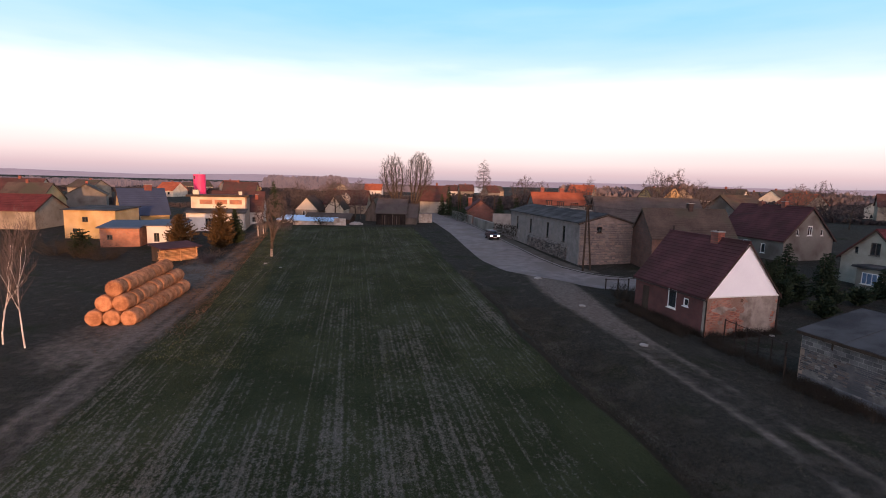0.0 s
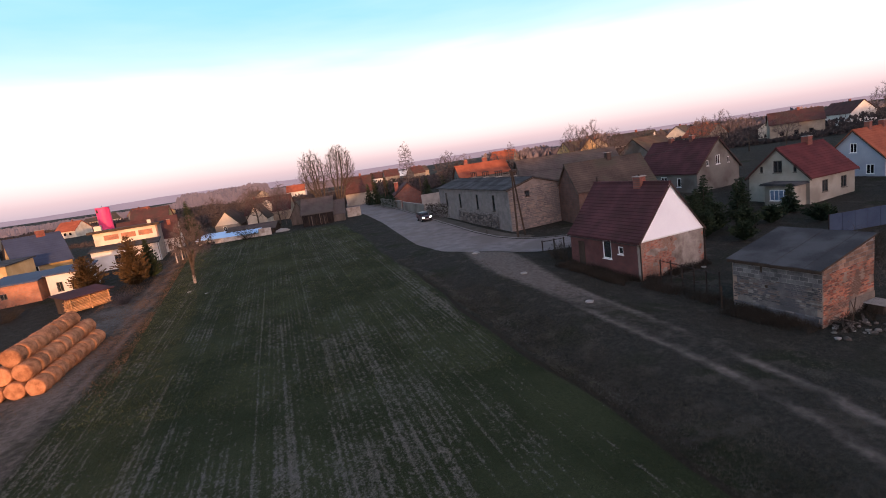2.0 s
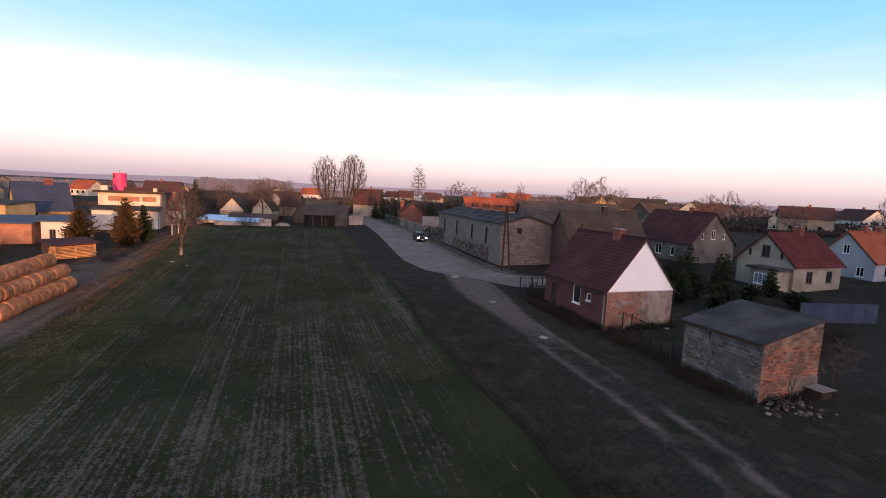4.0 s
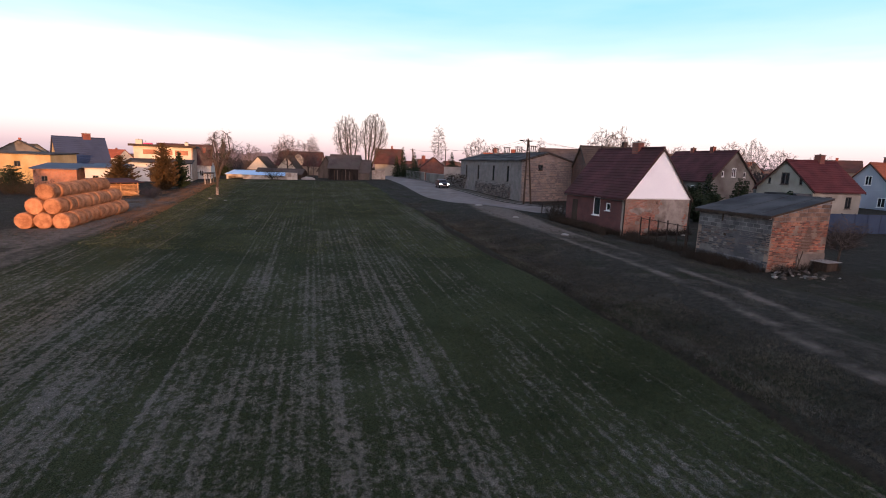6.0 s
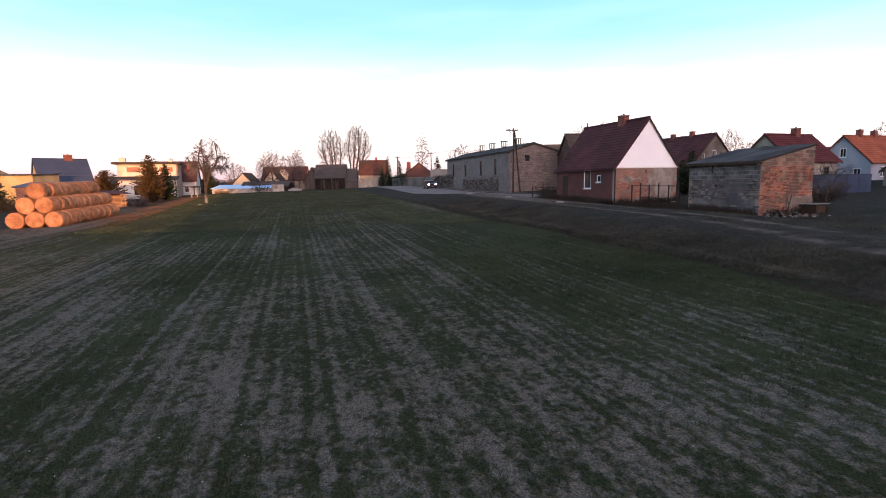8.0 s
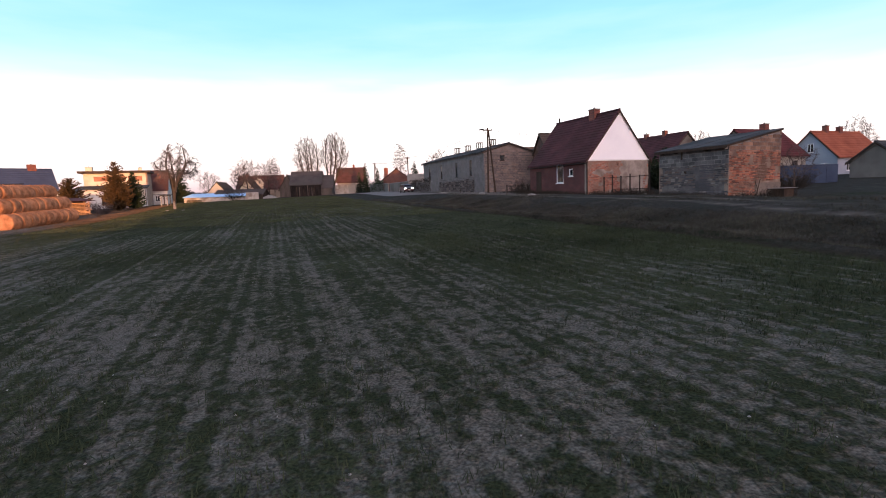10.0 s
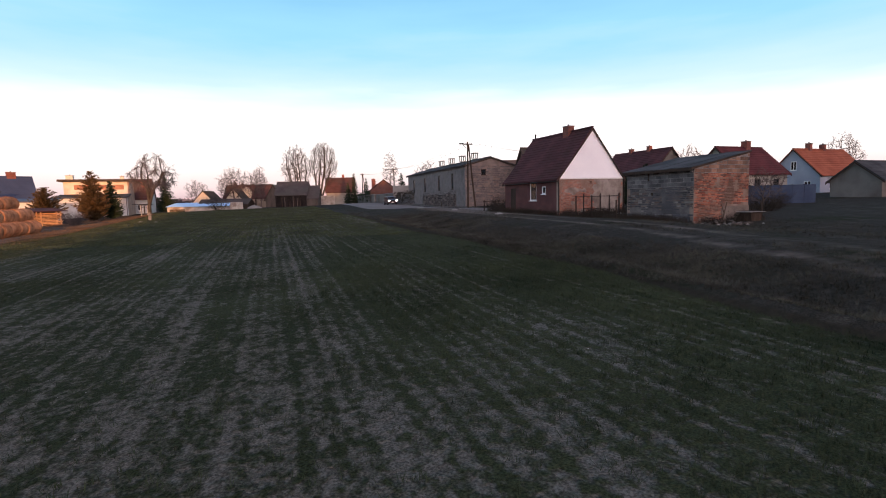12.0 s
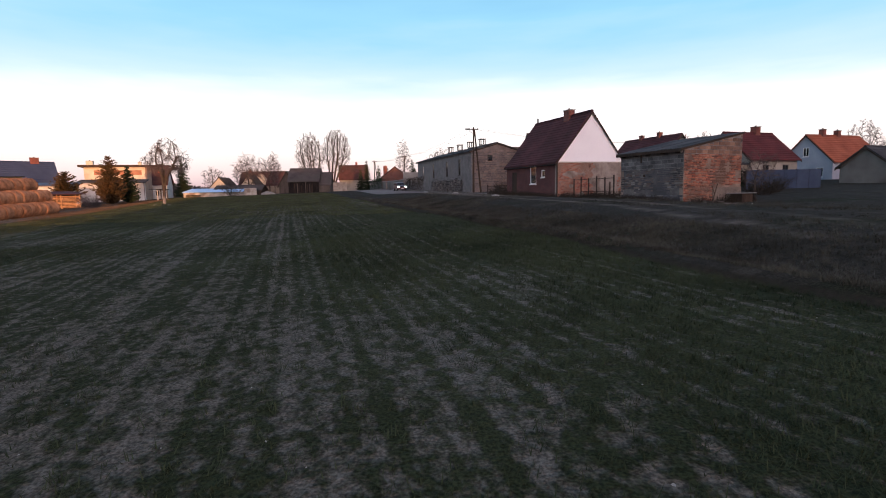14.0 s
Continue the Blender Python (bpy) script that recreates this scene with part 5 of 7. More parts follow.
# ------------------------------------------------------------------ straw bales
def build_bale():
    b = thing("straw_bale", pose(0, 0, 0), "round orange straw bale lying in the long stack", "straw bale", "stacked straw bales")
    rng = random.Random(5)
    bm = bmesh.new()
    n, rings = 26, [(-0.6, 0.64), (-0.57, 0.68), (-0.45, 0.70), (-0.2, 0.70), (0.0, 0.695), (0.2, 0.70), (0.45, 0.70), (0.57, 0.68), (0.6, 0.64)]
    rows = []
    for y, r in rings:
        rows.append([bm.verts.new((math.cos(k * math.tau / n) * r * (1 + rng.uniform(-0.035, 0.035)), y + rng.uniform(-0.03, 0.03), math.sin(k * math.tau / n) * r * (1 + rng.uniform(-0.035, 0.035)))) for k in range(n)])
    for p, q in zip(rows, rows[1:]):
        for k in range(n):
            bm.faces.new((p[k], p[(k + 1) % n], q[(k + 1) % n], q[k]))
    for ring, y, flip in ((rows[0], -0.6, False), (rows[-1], 0.6, True)):
        inner = ring
        for f, dy in ((0.66, -0.015), (0.33, 0.01)):
            nxt = [bm.verts.new((v.co.x * f / (1 if inner is ring else 0.66), y + (dy if flip else -dy), v.co.z * f / (1 if inner is ring else 0.66))) for v in inner]
            for k in range(n):
                bm.faces.new((inner[k], inner[(k + 1) % n], nxt[(k + 1) % n], nxt[k]))
            inner = nxt
        bm.faces.new(inner)
    bmesh.ops.recalc_face_normals(bm, faces=bm.faces[:])
    part("straw_roll", bm, STRAW, b, smooth=True)
    vs, fs = [], []
    for k in range(420):
        a, y = rng.uniform(0, math.tau), rng.uniform(-0.62, 0.62)
        p = Vector((math.cos(a) * 0.69, y, math.sin(a) * 0.69))
        if k % 3 == 0:
            q = rng.uniform(0.05, 0.66)
            p = Vector((math.cos(a) * q, math.copysign(0.6, y), math.sin(a) * q))
        d = (Vector((p.x, 0.9 * math.copysign(1, y) if k % 3 == 0 else 0.2 * rng.gauss(0, 1), p.z)).normalized() + Vector((rng.gauss(0, 0.6), rng.gauss(0, 0.6), rng.gauss(0, 0.6)))).normalized() * rng.uniform(0.05, 0.15)
        w = d.orthogonal().normalized() * 0.011
        vs += [tuple(p - w), tuple(p + w), tuple(p + d)]
        fs.append((3 * k, 3 * k + 1, 3 * k + 2))
    tagged(raw("loose_straw", vs, fs, STRAW, b), kind="stuff")
    for y in (-0.32, 0.28):
        bm = bmesh.new()
        for k in range(n):
            a0, a1 = k * math.tau / n, (k + 1) * math.tau / n
            add_tube(bm, (math.cos(a0) * 0.706, y, math.sin(a0) * 0.706), (math.cos(a1) * 0.706, y, math.sin(a1) * 0.706), 0.004, 0.004, 3, False)
        part("twine", bm, STRAW, b, "pale binding twine")
    return b


bale = build_bale()
rng = random.Random(3)
BALE_ROW = Vector((-0.26, 0.966))
BALE_SIDE = Vector((0.966, 0.26))
first = True
bale_size = 0.9
for level, count in enumerate((3, 2, 1)):
    for c in range(count):
        for k in range(9 if level < 2 else 8):
            off = (c - (count - 1) / 2) * 1.27 + rng.uniform(-0.05, 0.05)
            p = Vector((-24.5, 37.0)) + BALE_ROW * (1.225 * k + 0.3 * level + rng.uniform(-0.03, 0.03)) + BALE_SIDE * off
            z = plane(-24.5, 43) + 0.58 + 1.07 * level + rng.uniform(-0.03, 0.03) + (p.y - 43) * 0.0224
            m = pose(p.x, p.y, z, 0, rng.uniform(0, 360), 15 + rng.uniform(-5, 5)) @ Matrix.Diagonal((bale_size, 1.0, bale_size, 1))
            if first:
                bale.matrix_world = m
                first = False
            else:
                copy_thing(bale, m @ Matrix.Diagonal((1 / bale_size, 1.0, 1 / bale_size, 1)))

# ------------------------------------------------------------------ trees
def branch_mesh(rng, height, spread, levels, trunk_r, fork_at, kids, droop=0.0, twig_r=0.012, lean=0.05, upright=0.5, bole=0.62, limb=1.0):
    """Two vertex and face lists: the trunk with its limbs, and the finer crown."""
    lists = ([], []), ([], [])

    def seg(a, b, ra, rb, which, n):
        vs, fs = lists[which]
        d = (b - a).normalized()
        s = d.orthogonal().normalized()
        t = d.cross(s)
        k0 = len(vs)
        for c, r in ((a, ra), (b, rb)):
            for k in range(n):
                w = k * math.tau / n
                vs.append(tuple(c + s * (math.cos(w) * r) + t * (math.sin(w) * r)))
        for k in range(n):
            fs.append((k0 + k, k0 + (k + 1) % n, k0 + n + (k + 1) % n, k0 + n + k))

    def grow(p, d, length, r, level):
        steps = 5 if level == 0 else 4 if level < 3 else 3
        q, way = p.copy(), d.copy()
        for i in range(steps):
            bend = Vector((rng.gauss(0, 1), rng.gauss(0, 1), rng.gauss(0, 0.6))) * (0.055 if level == 0 else 0.21)
            pull = Vector((0, 0, upright * 0.25 - droop * (level > 1) * (i / steps)))
            nxt = (way + bend + pull).normalized()
            r1 = max(twig_r * 0.6, r * (1 - (0.42 if level else 0.5) * (i + 1) / steps))
            r0 = max(twig_r * 0.7, r * (1 - (0.42 if level else 0.5) * i / steps))
            e = q + nxt * (length / steps)
            seg(q, e, r0, r1, 0 if level < 2 else 1, 7 if level == 0 else 5 if level == 1 else 3)
            q, way = e, nxt
            f = (i + 1) / steps
            if level < levels and (level > 0 or f > fork_at):
                for _ in range(kids[level] if (i < steps - 1 or level) else kids[level] + 1):
                    a = rng.uniform(0, math.tau)
                    open_ = rng.uniform(0.45, 1.0) * spread
                    side = way.orthogonal().normalized()
                    side.rotate(Matrix.Rotation(a, 3, way))
                    grow(q, (way + side * open_).normalized(), length * (rng.uniform(0.42, 0.68) if level else rng.uniform(0.75, 1.05) * limb), r1 * rng.uniform(0.45, 0.65), level + 1)

    grow(Vector((0, 0, -0.15)), Vector((rng.gauss(0, lean), rng.gauss(0, lean), 1)).normalized(), height * bole, trunk_r, 0)
    top = max(v[2] for l in lists for v in l[0])
    k = height / top
    return [([(x * k, y * k, z * k if z > 0 else z) for x, y, z in vs], fs) for vs, fs in lists]


def bare_tree(label, x, y, height, seed, spread=1.0, levels=4, kids=(2, 2, 2, 2), trunk_r=None, fork_at=0.3, droop=0.0, upright=0.5, bark=TRUNK, twigs=TWIG, lime=0.0, twig_r=0.014, name="tree", group="", bole=0.45, limb=0.9):
    rng = random.Random(seed)
    t = thing(name, pose(x, y, ground_z(x, y), 0, 0, rng.uniform(0, 360)), label, name, group)
    (tv, tf), (cv, cf) = branch_mesh(rng, height, spread, levels, trunk_r or height * 0.022, fork_at, kids, droop, twig_r, 0.04, upright, bole, limb)
    raw("trunk", tv, tf, bark, t)
    if cf:
        raw("crown", cv, cf, twigs, t)
    if lime:
        part("lime_wash", tube((0, 0, 0), (0, 0, lime), (trunk_r or height * 0.022) * 1.12, (trunk_r or height * 0.022) * 1.04, 9), LIME_WASH, t, "whitewashed lower bark")
    return t


def conifer(label, x, y, height, width, seed, needles=NEEDLES, bare=0.04, rise=-0.2, full=0.85, name="conifer", group="", density=1.0):
    """A trunk with whorls of boughs, each set with many small sprays; rise: how far the boughs tilt up; full: how the outline tapers."""
    rng = random.Random(seed)
    t = thing(name, pose(x, y, ground_z(x, y)), label, name, group)
    part("trunk", tube((0, 0, -0.15), (0, 0, height * 0.98), height * 0.013 + 0.03, 0.012, 7), TRUNK, t)
    vs, fs = [], []
    rows = int((18 + height * 3.4) * density)
    for i in range(rows):
        f = bare + (0.985 - bare) * (i + rng.random() * 0.7) / rows
        lump = 1 + 0.22 * noise.noise((f * 5, seed, 0))
        reach = width / 2 * min(1.0, 0.62 + f * 2.6) * (1 - f) ** full * lump + 0.10
        for k in range(int(6 + 9 * (1 - f))):
            a = rng.uniform(0, math.tau)
            r = reach * rng.uniform(0.6, 1.15) * (1 + 0.18 * math.sin(3 * a + seed))
            d = Vector((math.cos(a), math.sin(a), 0))
            side = Vector((-d.y, d.x, 0))
            tilt = rise + rng.uniform(-0.12, 0.12)
            count = 3 + int(r * 3.2)
            for j in range(count):
                u = (j + 0.6 + rng.uniform(-0.3, 0.3)) / count
                c = d * (r * u) + Vector((0, 0, f * height + tilt * r * u + 0.16 * r * u * u * (rise < 0)))
                n = (0.13 + 0.10 * r * (1 - 0.5 * u)) * rng.uniform(0.7, 1.3)
                way = (d * rng.uniform(0.5, 1.0) + side * rng.gauss(0, 0.55) + Vector((0, 0, tilt + rng.gauss(0.05, 0.28)))).normalized()
                b = way.cross(Vector((rng.gauss(0, 1), rng.gauss(0, 1), rng.gauss(0, 1)))).normalized() * n * 0.42
                k0 = len(vs)
                vs += [tuple(c - way * n * 0.3), tuple(c + b + way * n * 0.3), tuple(c + way * n * 1.25), tuple(c - b + way * n * 0.3)]
                fs.append((k0, k0 + 1, k0 + 2, k0 + 3))
    raw("crown", vs, fs, needles, t)
    return t


def bush(label, x, y, height, width, seed, material=BUSH_DARK, name="bush", stems=26, group=""):
    """A leafless bush of many arched stems and twigs."""
    rng = random.Random(seed)
    t = thing(name, pose(x, y, ground_z(x, y)), label, name, group)
    bm = bmesh.new()
    for _ in range(stems):
        a, o = rng.uniform(0, math.tau), rng.uniform(0, 0.25) * width
        p = Vector((math.cos(a) * o, math.sin(a) * o, -0.05))
        way = Vector((math.cos(a) * rng.uniform(0.1, 0.8) * width / height, math.sin(a) * rng.uniform(0.1, 0.8) * width / height, 1)).normalized()
        n = height * rng.uniform(0.6, 1.05)
        for i in range(4):
            way = (way + Vector((rng.gauss(0, 0.18), rng.gauss(0, 0.18), 0))).normalized()
            q = p + way * (n / 4)
            add_tube(bm, p, q, 0.022 - 0.004 * i, 0.018 - 0.004 * i, 3, False)
            for _ in range(3):
                e = q + (way + Vector((rng.gauss(0, 0.6), rng.gauss(0, 0.6), rng.gauss(0, 0.3)))).normalized() * n * rng.uniform(0.15, 0.32)
                add_tube(bm, q, e, 0.011, 0.005, 3, False)
                for _ in range(2):
                    add_tube(bm, e, e + (e - q) * 0.5 + Vector((rng.gauss(0, 0.12), rng.gauss(0, 0.12), rng.gauss(0.05, 0.1))), 0.006, 0.003, 3, False)
            p = q
    part("stem_tangle", bm, material, t)
    return t


def colonise(seed, attractors, stems, step, reach, kill, rise=0.0, rounds=90):
    """Limbs that grow towards scattered points. stems: polylines to begin with. Returns the nodes, each one's parent and a taper weight."""
    rs = np.random.default_rng(seed)
    nodes, parent = [], []
    for line in stems:
        for i, p in enumerate(line):
            parent.append(len(nodes) - 1 if i else -1)
            nodes.append(np.array(p, float))
    A = np.array(attractors)
    N = np.array(nodes)
    d = np.linalg.norm(A[:, None] - N[None], axis=2)
    near, dist = d.argmin(1), d.min(1)
    alive = np.ones(len(A), bool)
    for _ in range(rounds):
        pull = alive & (dist < reach)
        if not pull.any():
            break
        fresh, begin = [], len(nodes)
        for k in np.unique(near[pull]):
            way = A[pull & (near == k)] - nodes[k]
            way = (way / np.linalg.norm(way, axis=1)[:, None]).sum(0) + rs.normal(0, 0.10, 3) + (0, 0, rise)
            q = nodes[k] + way / max(1e-6, np.linalg.norm(way)) * step
            parent.append(int(k))
            nodes.append(q)
            fresh.append(q)
        d = np.linalg.norm(A[:, None] - np.array(fresh)[None], axis=2)
        better = d.min(1) < dist
        near[better], dist[better] = begin + d.argmin(1)[better], d.min(1)[better]
        alive &= dist > kill
    weight = np.zeros(len(nodes))
    kids = np.zeros(len(nodes), int)
    for i in range(len(nodes) - 1, -1, -1):
        weight[i] = max(weight[i], 1.0)
        if parent[i] >= 0:
            weight[parent[i]] += weight[i]
            kids[parent[i]] += 1
    # ease the kinks out of the limbs
    P, up = np.array(nodes), np.array(parent)
    held = (up < 0) | (kids == 0)
    for _ in range(3):
        kid_sum = np.zeros_like(P)
        np.add.at(kid_sum, up[up >= 0], P[up >= 0] * weight[up >= 0, None])
        kid_mass = np.zeros(len(P))
        np.add.at(kid_mass, up[up >= 0], weight[up >= 0])
        eased = 0.4 * P + 0.3 * P[up] + 0.3 * kid_sum / np.maximum(kid_mass, 1e-6)[:, None]
        P = np.where(held[:, None], P, eased)
    return P, parent, weight, kids


def grown_mesh(seed, attractors, stems, step, reach, kill, tip, power=2.2, rise=0.0, sprays=3, spray=0.6, droop=0.0, thick=0.03, trunk_r=None, bushy=5):
    """Two vertex and face lists, limbs and twigs, of a tree that filled its crown by itself."""
    nodes, parent, weight, kids = colonise(seed, attractors, stems, step, reach, kill, rise)
    rng = random.Random(seed)
    radius = tip * weight ** (1 / power)
    if trunk_r:
        radius *= trunk_r / radius.max()
        radius = np.maximum(radius, tip)
    lists = ([], []), ([], [])

    def seg(a, b, ra, rb, which, n):
        vs, fs = lists[which]
        d = (b - a).normalized()
        u = d.orthogonal().normalized()
        t = d.cross(u)
        k0 = len(vs)
        for c, r in ((a, ra), (b, rb)):
            for k in range(n):
                w = k * math.tau / n
                vs.append(tuple(c + u * (math.cos(w) * r) + t * (math.sin(w) * r)))
        for k in range(n):
            fs.append((k0 + k, k0 + (k + 1) % n, k0 + n + (k + 1) % n, k0 + n + k))

    for i, p in enumerate(parent):
        if p < 0:
            continue
        a, b = Vector(nodes[p]), Vector(nodes[i])
        if (b - a).length < 1e-4:
            continue
        big = radius[i] > thick
        seg(a, b, min(radius[p], radius[i] * 1.6), radius[i], 0 if big else 1, 8 if radius[i] > 0.14 else 5 if big else 3)
        if weight[i] < bushy:
            way = (b - a).normalized()
            for _ in range(sprays + (kids[i] == 0) * 2):
                g = (way * 0.9 + Vector((rng.gauss(0, 0.55), rng.gauss(0, 0.55), rng.gauss(0.05 - droop, 0.45)))).normalized() * spray * rng.uniform(0.5, 1.2)
                m = b + g * 0.55 + Vector((rng.gauss(0, 0.05), rng.gauss(0, 0.05), 0.03)) * spray
                seg(b, m, tip * 0.8, tip * 0.62, 1, 3)
                seg(m, b + g - Vector((0, 0, droop * 0.35 * spray)), tip * 0.62, tip * 0.35, 1, 3)
                e = m + (g * 0.45) + Vector((rng.gauss(0, 0.2), rng.gauss(0, 0.2), rng.gauss(-droop * 0.2, 0.18))) * spray
                seg(m, e, tip * 0.55, tip * 0.33, 1, 3)
    return lists


def cloud(seed, count, centre, size, low, shell=0.0, notch=0.35):
    """Points inside an uneven egg-shaped crown above the height low."""
    rng = random.Random(seed)
    pts = []
    while len(pts) < count:
        v = Vector((rng.uniform(-1, 1), rng.uniform(-1, 1), rng.uniform(-1, 1)))
        n = v.length
        if n > 1 or n < shell:
            continue
        lobe = 1 - notch * max(0.0, noise.noise(v.normalized() * 2.1 + Vector((seed, 0, 0))) + 0.1)
        if n > lobe:
            continue
        p = (centre[0] + v.x * size[0], centre[1] + v.y * size[1], centre[2] + v.z * size[2])
        if p[2] > low:
            pts.append(p)
    return pts


def plant(name, label, category, x, y, lists, bark, twig, group="", scale=(1, 1, 1), turn=0.0, meshes=None):
    t = thing(name, pose(x, y, ground_z(x, y), 0, 0, turn) @ Matrix.Diagonal((*scale, 1)), label, category, group)
    if meshes:
        for part_name, me in zip(("trunk", "crown"), meshes):
            new(part_name, me).parent = t
        return t, meshes
    (tv, tf), (cv, cf) = lists
    return t, (raw("trunk", tv, tf, bark, t).data, raw("crown", cv, cf, twig, t).data)


# the old fruit tree: a low fork, thick arching limbs and hanging twigs
umbrella = [p for p in cloud(13, 300, (0.9, 0, 6.2), (4.1, 4.1, 4.4), 5.0, 0.35, 0.4)]
trunk_line = [(0, 0, -0.15), (0.02, 0, 0.4), (0.05, 0.02, 0.9), (0.02, 0.03, 1.4), (0.06, 0.03, 1.9), (0.1, 0.0, 2.3)]
forks = [trunk_line + [(0.1 + q * dx, q * dy, 2.3 + 0.45 * q) for q in range(1, 7)] for dx, dy in ((0.02, 0.06), (0.2, -0.04), (0.05, -0.14))]
fruit_lists = grown_mesh(13, umbrella, forks, 0.32, 3.4, 0.6, 0.022, 1.75, 0.06, 4, 0.9, 0.85, 0.034, 0.25)
fruit_tree, _ = plant("fruit_tree", "old bare fruit tree with arching limbs and limewashed trunk", "fruit tree", -27.0, 67.4, fruit_lists, TRUNK, TWIG_RED, "", (0.72, 0.72, 0.84))
part("lime_wash", tube((0.0, 0, 0), (0.03, 0.03, 1.3), 0.268, 0.26, 9), LIME_WASH, fruit_tree, "whitewashed lower bark")
# the two tall trees behind the barn, their crowns leaning apart
for x, y, seed, lean, wide, tall in ((-26.4, 141.0, 21, -1.5, 4.2, 16.8), (-22.5, 141.5, 27, 1.9, 4.1, 17.8)):
    crown_pts = cloud(seed, 1500, (lean, 0, tall * 0.63), (wide, 3.4, tall * 0.37), tall * 0.24, 0.0, 0.30)
    stems = []
    for k in range(4):
        a = k * math.tau / 4 + 0.5
        sx, sy = math.cos(a) * 0.22 + lean * 0.08, math.sin(a) * 0.2
        stems.append([(sx * 0.6, sy * 0.6, -0.1)] + [(sx * (0.6 + j * 0.8), sy * (0.6 + j * 0.8), 0.75 * j) for j in range(1, 7)])
    plant("tree", "tall leafless tree with fanning limbs and fine rounded crown", "tree", x, y, grown_mesh(seed, crown_pts, stems, 0.45, 3.4, 0.62, 0.024, 1.95, 0.13, 3, 0.9, 0.0, 0.05, 0.27, 9), TRUNK, TWIG, "pair of tall bare trees")
# two thin birches by the field's edge
for x, y, h, seed in ((-26.2, 31.2, 10.2, 5), (-28.4, 31.6, 9.6, 8)):
    bare_tree("slender pale birch with thin white stems beside the field", x, y, h, seed, 0.32, 4, (1, 2, 1, 1), 0.075, 0.3, 0.0, 0.9, BIRCH, TWIG_RED, name="birch", twig_r=0.010, group="field birches", bole=0.6, limb=0.7)
village_kinds = []
for seed in (31, 32, 33, 34, 35):
    pts_ = cloud(seed, 620, (0, 0, 5.9), (3.3, 3.3, 3.9), 2.2, 0.0, 0.4)
    village_kinds.append(grown_mesh(seed, pts_, [[(0, 0, -0.1), (0.03, 0, 0.6), (0, 0.04, 1.2), (0.05, 0, 1.8), (0, 0, 2.4)]], 0.32, 2.2, 0.52, 0.016, 2.1, 0.12, 4, 0.6, 0.05, 0.035, 0.15))
village_meshes = [None] * 5
for x, y, h, seed, wide in ((-39.5, 126, 10.5, 31, 7.5), (-33.5, 124, 9.5, 32, 6.5), (-46.0, 140, 9.5, 33, 7), (8.0, 140, 11, 34, 7.5), (13.0, 142, 9.5, 35, 7), (34.6, 110, 12.2, 36, 6), (38.4, 111, 12.6, 37, 6), (43.0, 112, 10.0, 38, 6.5),
                            (62.0, 112, 9.4, 39, 6.5), (67.5, 114, 10.0, 40, 6), (78.0, 122, 8.6, 41, 7), (88.0, 124, 8.0, 42, 6.5), (-60, 150, 9, 43, 7), (22, 150, 9, 44, 7), (95, 105, 11, 45, 7), (56, 125, 9, 46, 6.5)):
    kind_ = seed % 5
    _, village_meshes[kind_] = plant("tree", "leafless tree with fine reddish twigs behind the houses", "tree", x, y, village_kinds[kind_], TRUNK, TWIG_RED, "bare village trees", (wide / 6.4, wide / 6.4, h / 9.8), seed * 53, village_meshes[kind_])
slim = grown_mesh(51, cloud(51, 700, (0, 0, 7.0), (1.9, 1.9, 5.6), 1.8, 0.0, 0.35), [[(0, 0, -0.1)] + [(0.03 * (j % 2), 0, 0.8 * j) for j in range(1, 14)]], 0.32, 1.6, 0.5, 0.017, 2.1, 0.25, 4, 0.6, 0.2, 0.035, 0.10)
slim_meshes = None
for text, x, y, h in (("slender pink-brown birch behind the brick house", -3.9, 160.0, 16.5), ("slender pinkish birch behind the plank barn", -31.5, 122.0, 10.5), ("slender bare birch behind the orange roof", 24.5, 132.0, 11.0)):
    _, slim_meshes = plant("birch", text, "birch", x, y, slim, TWIG_RED, TWIG_RED, "", (h / 13.5, h / 13.5, h / 12.8), x * 7, slim_meshes)
conifer("golden brown thuja with feathery upright branches", -37.8, 72.6, 7.0, 4.6, 61, THUJA, 0.01, 0.45, 0.72, name="thuja", density=1.7)
conifer("dark green thuja beside the golden one", -38.2, 77.2, 5.7, 3.0, 62, NEEDLES, 0.01, 0.4, 0.8, name="thuja", density=1.6)
conifer("broad golden thuja bush by the outbuildings", -45.2, 73.5, 5.0, 4.6, 63, THUJA, 0.0, 0.45, 0.6, name="thuja", density=1.5)
conifer("tall dark spruce behind the village houses", -52.9, 119.5, 9.4, 4.6, 64, NEEDLES, 0.02, -0.25, 0.8, density=1.5, name="spruce")
for x, y, h, w, seed in ((-11.8, 138.5, 8.4, 3.4, 65), (-8.8, 140, 7.0, 3.0, 66), (-14.0, 141, 6.0, 2.8, 67), (2.9, 112.5, 6.4, 3.6, 68), (-6.5, 141, 6.2, 3.6, 69), (6.5, 118, 6.0, 3.6, 70)):
    conifer("dark green spruce beside the village road", x, y, h, w, seed, name="spruce", group="spruces along the road")
for x, y, h, w, seed in ((36.6, 56.5, 4.2, 2.4, 71), (38.6, 59.0, 3.9, 1.9, 72), (35.2, 60.5, 4.6, 2.6, 73), (41.2, 55.3, 3.0, 2.2, 74), (33.0, 58.0, 3.6, 2.4, 75), (31.0, 62.0, 4.6, 2.8, 76)):
    conifer("small dark garden conifer behind the cottage", x, y, h, w, seed, name="conifer", group="garden conifers")
conifer("dark round conifer before the ochre outbuilding", -54.0, 64.6, 3.6, 3.4, 95, NEEDLES, 0.0, 0.3, 0.5, name="conifer")
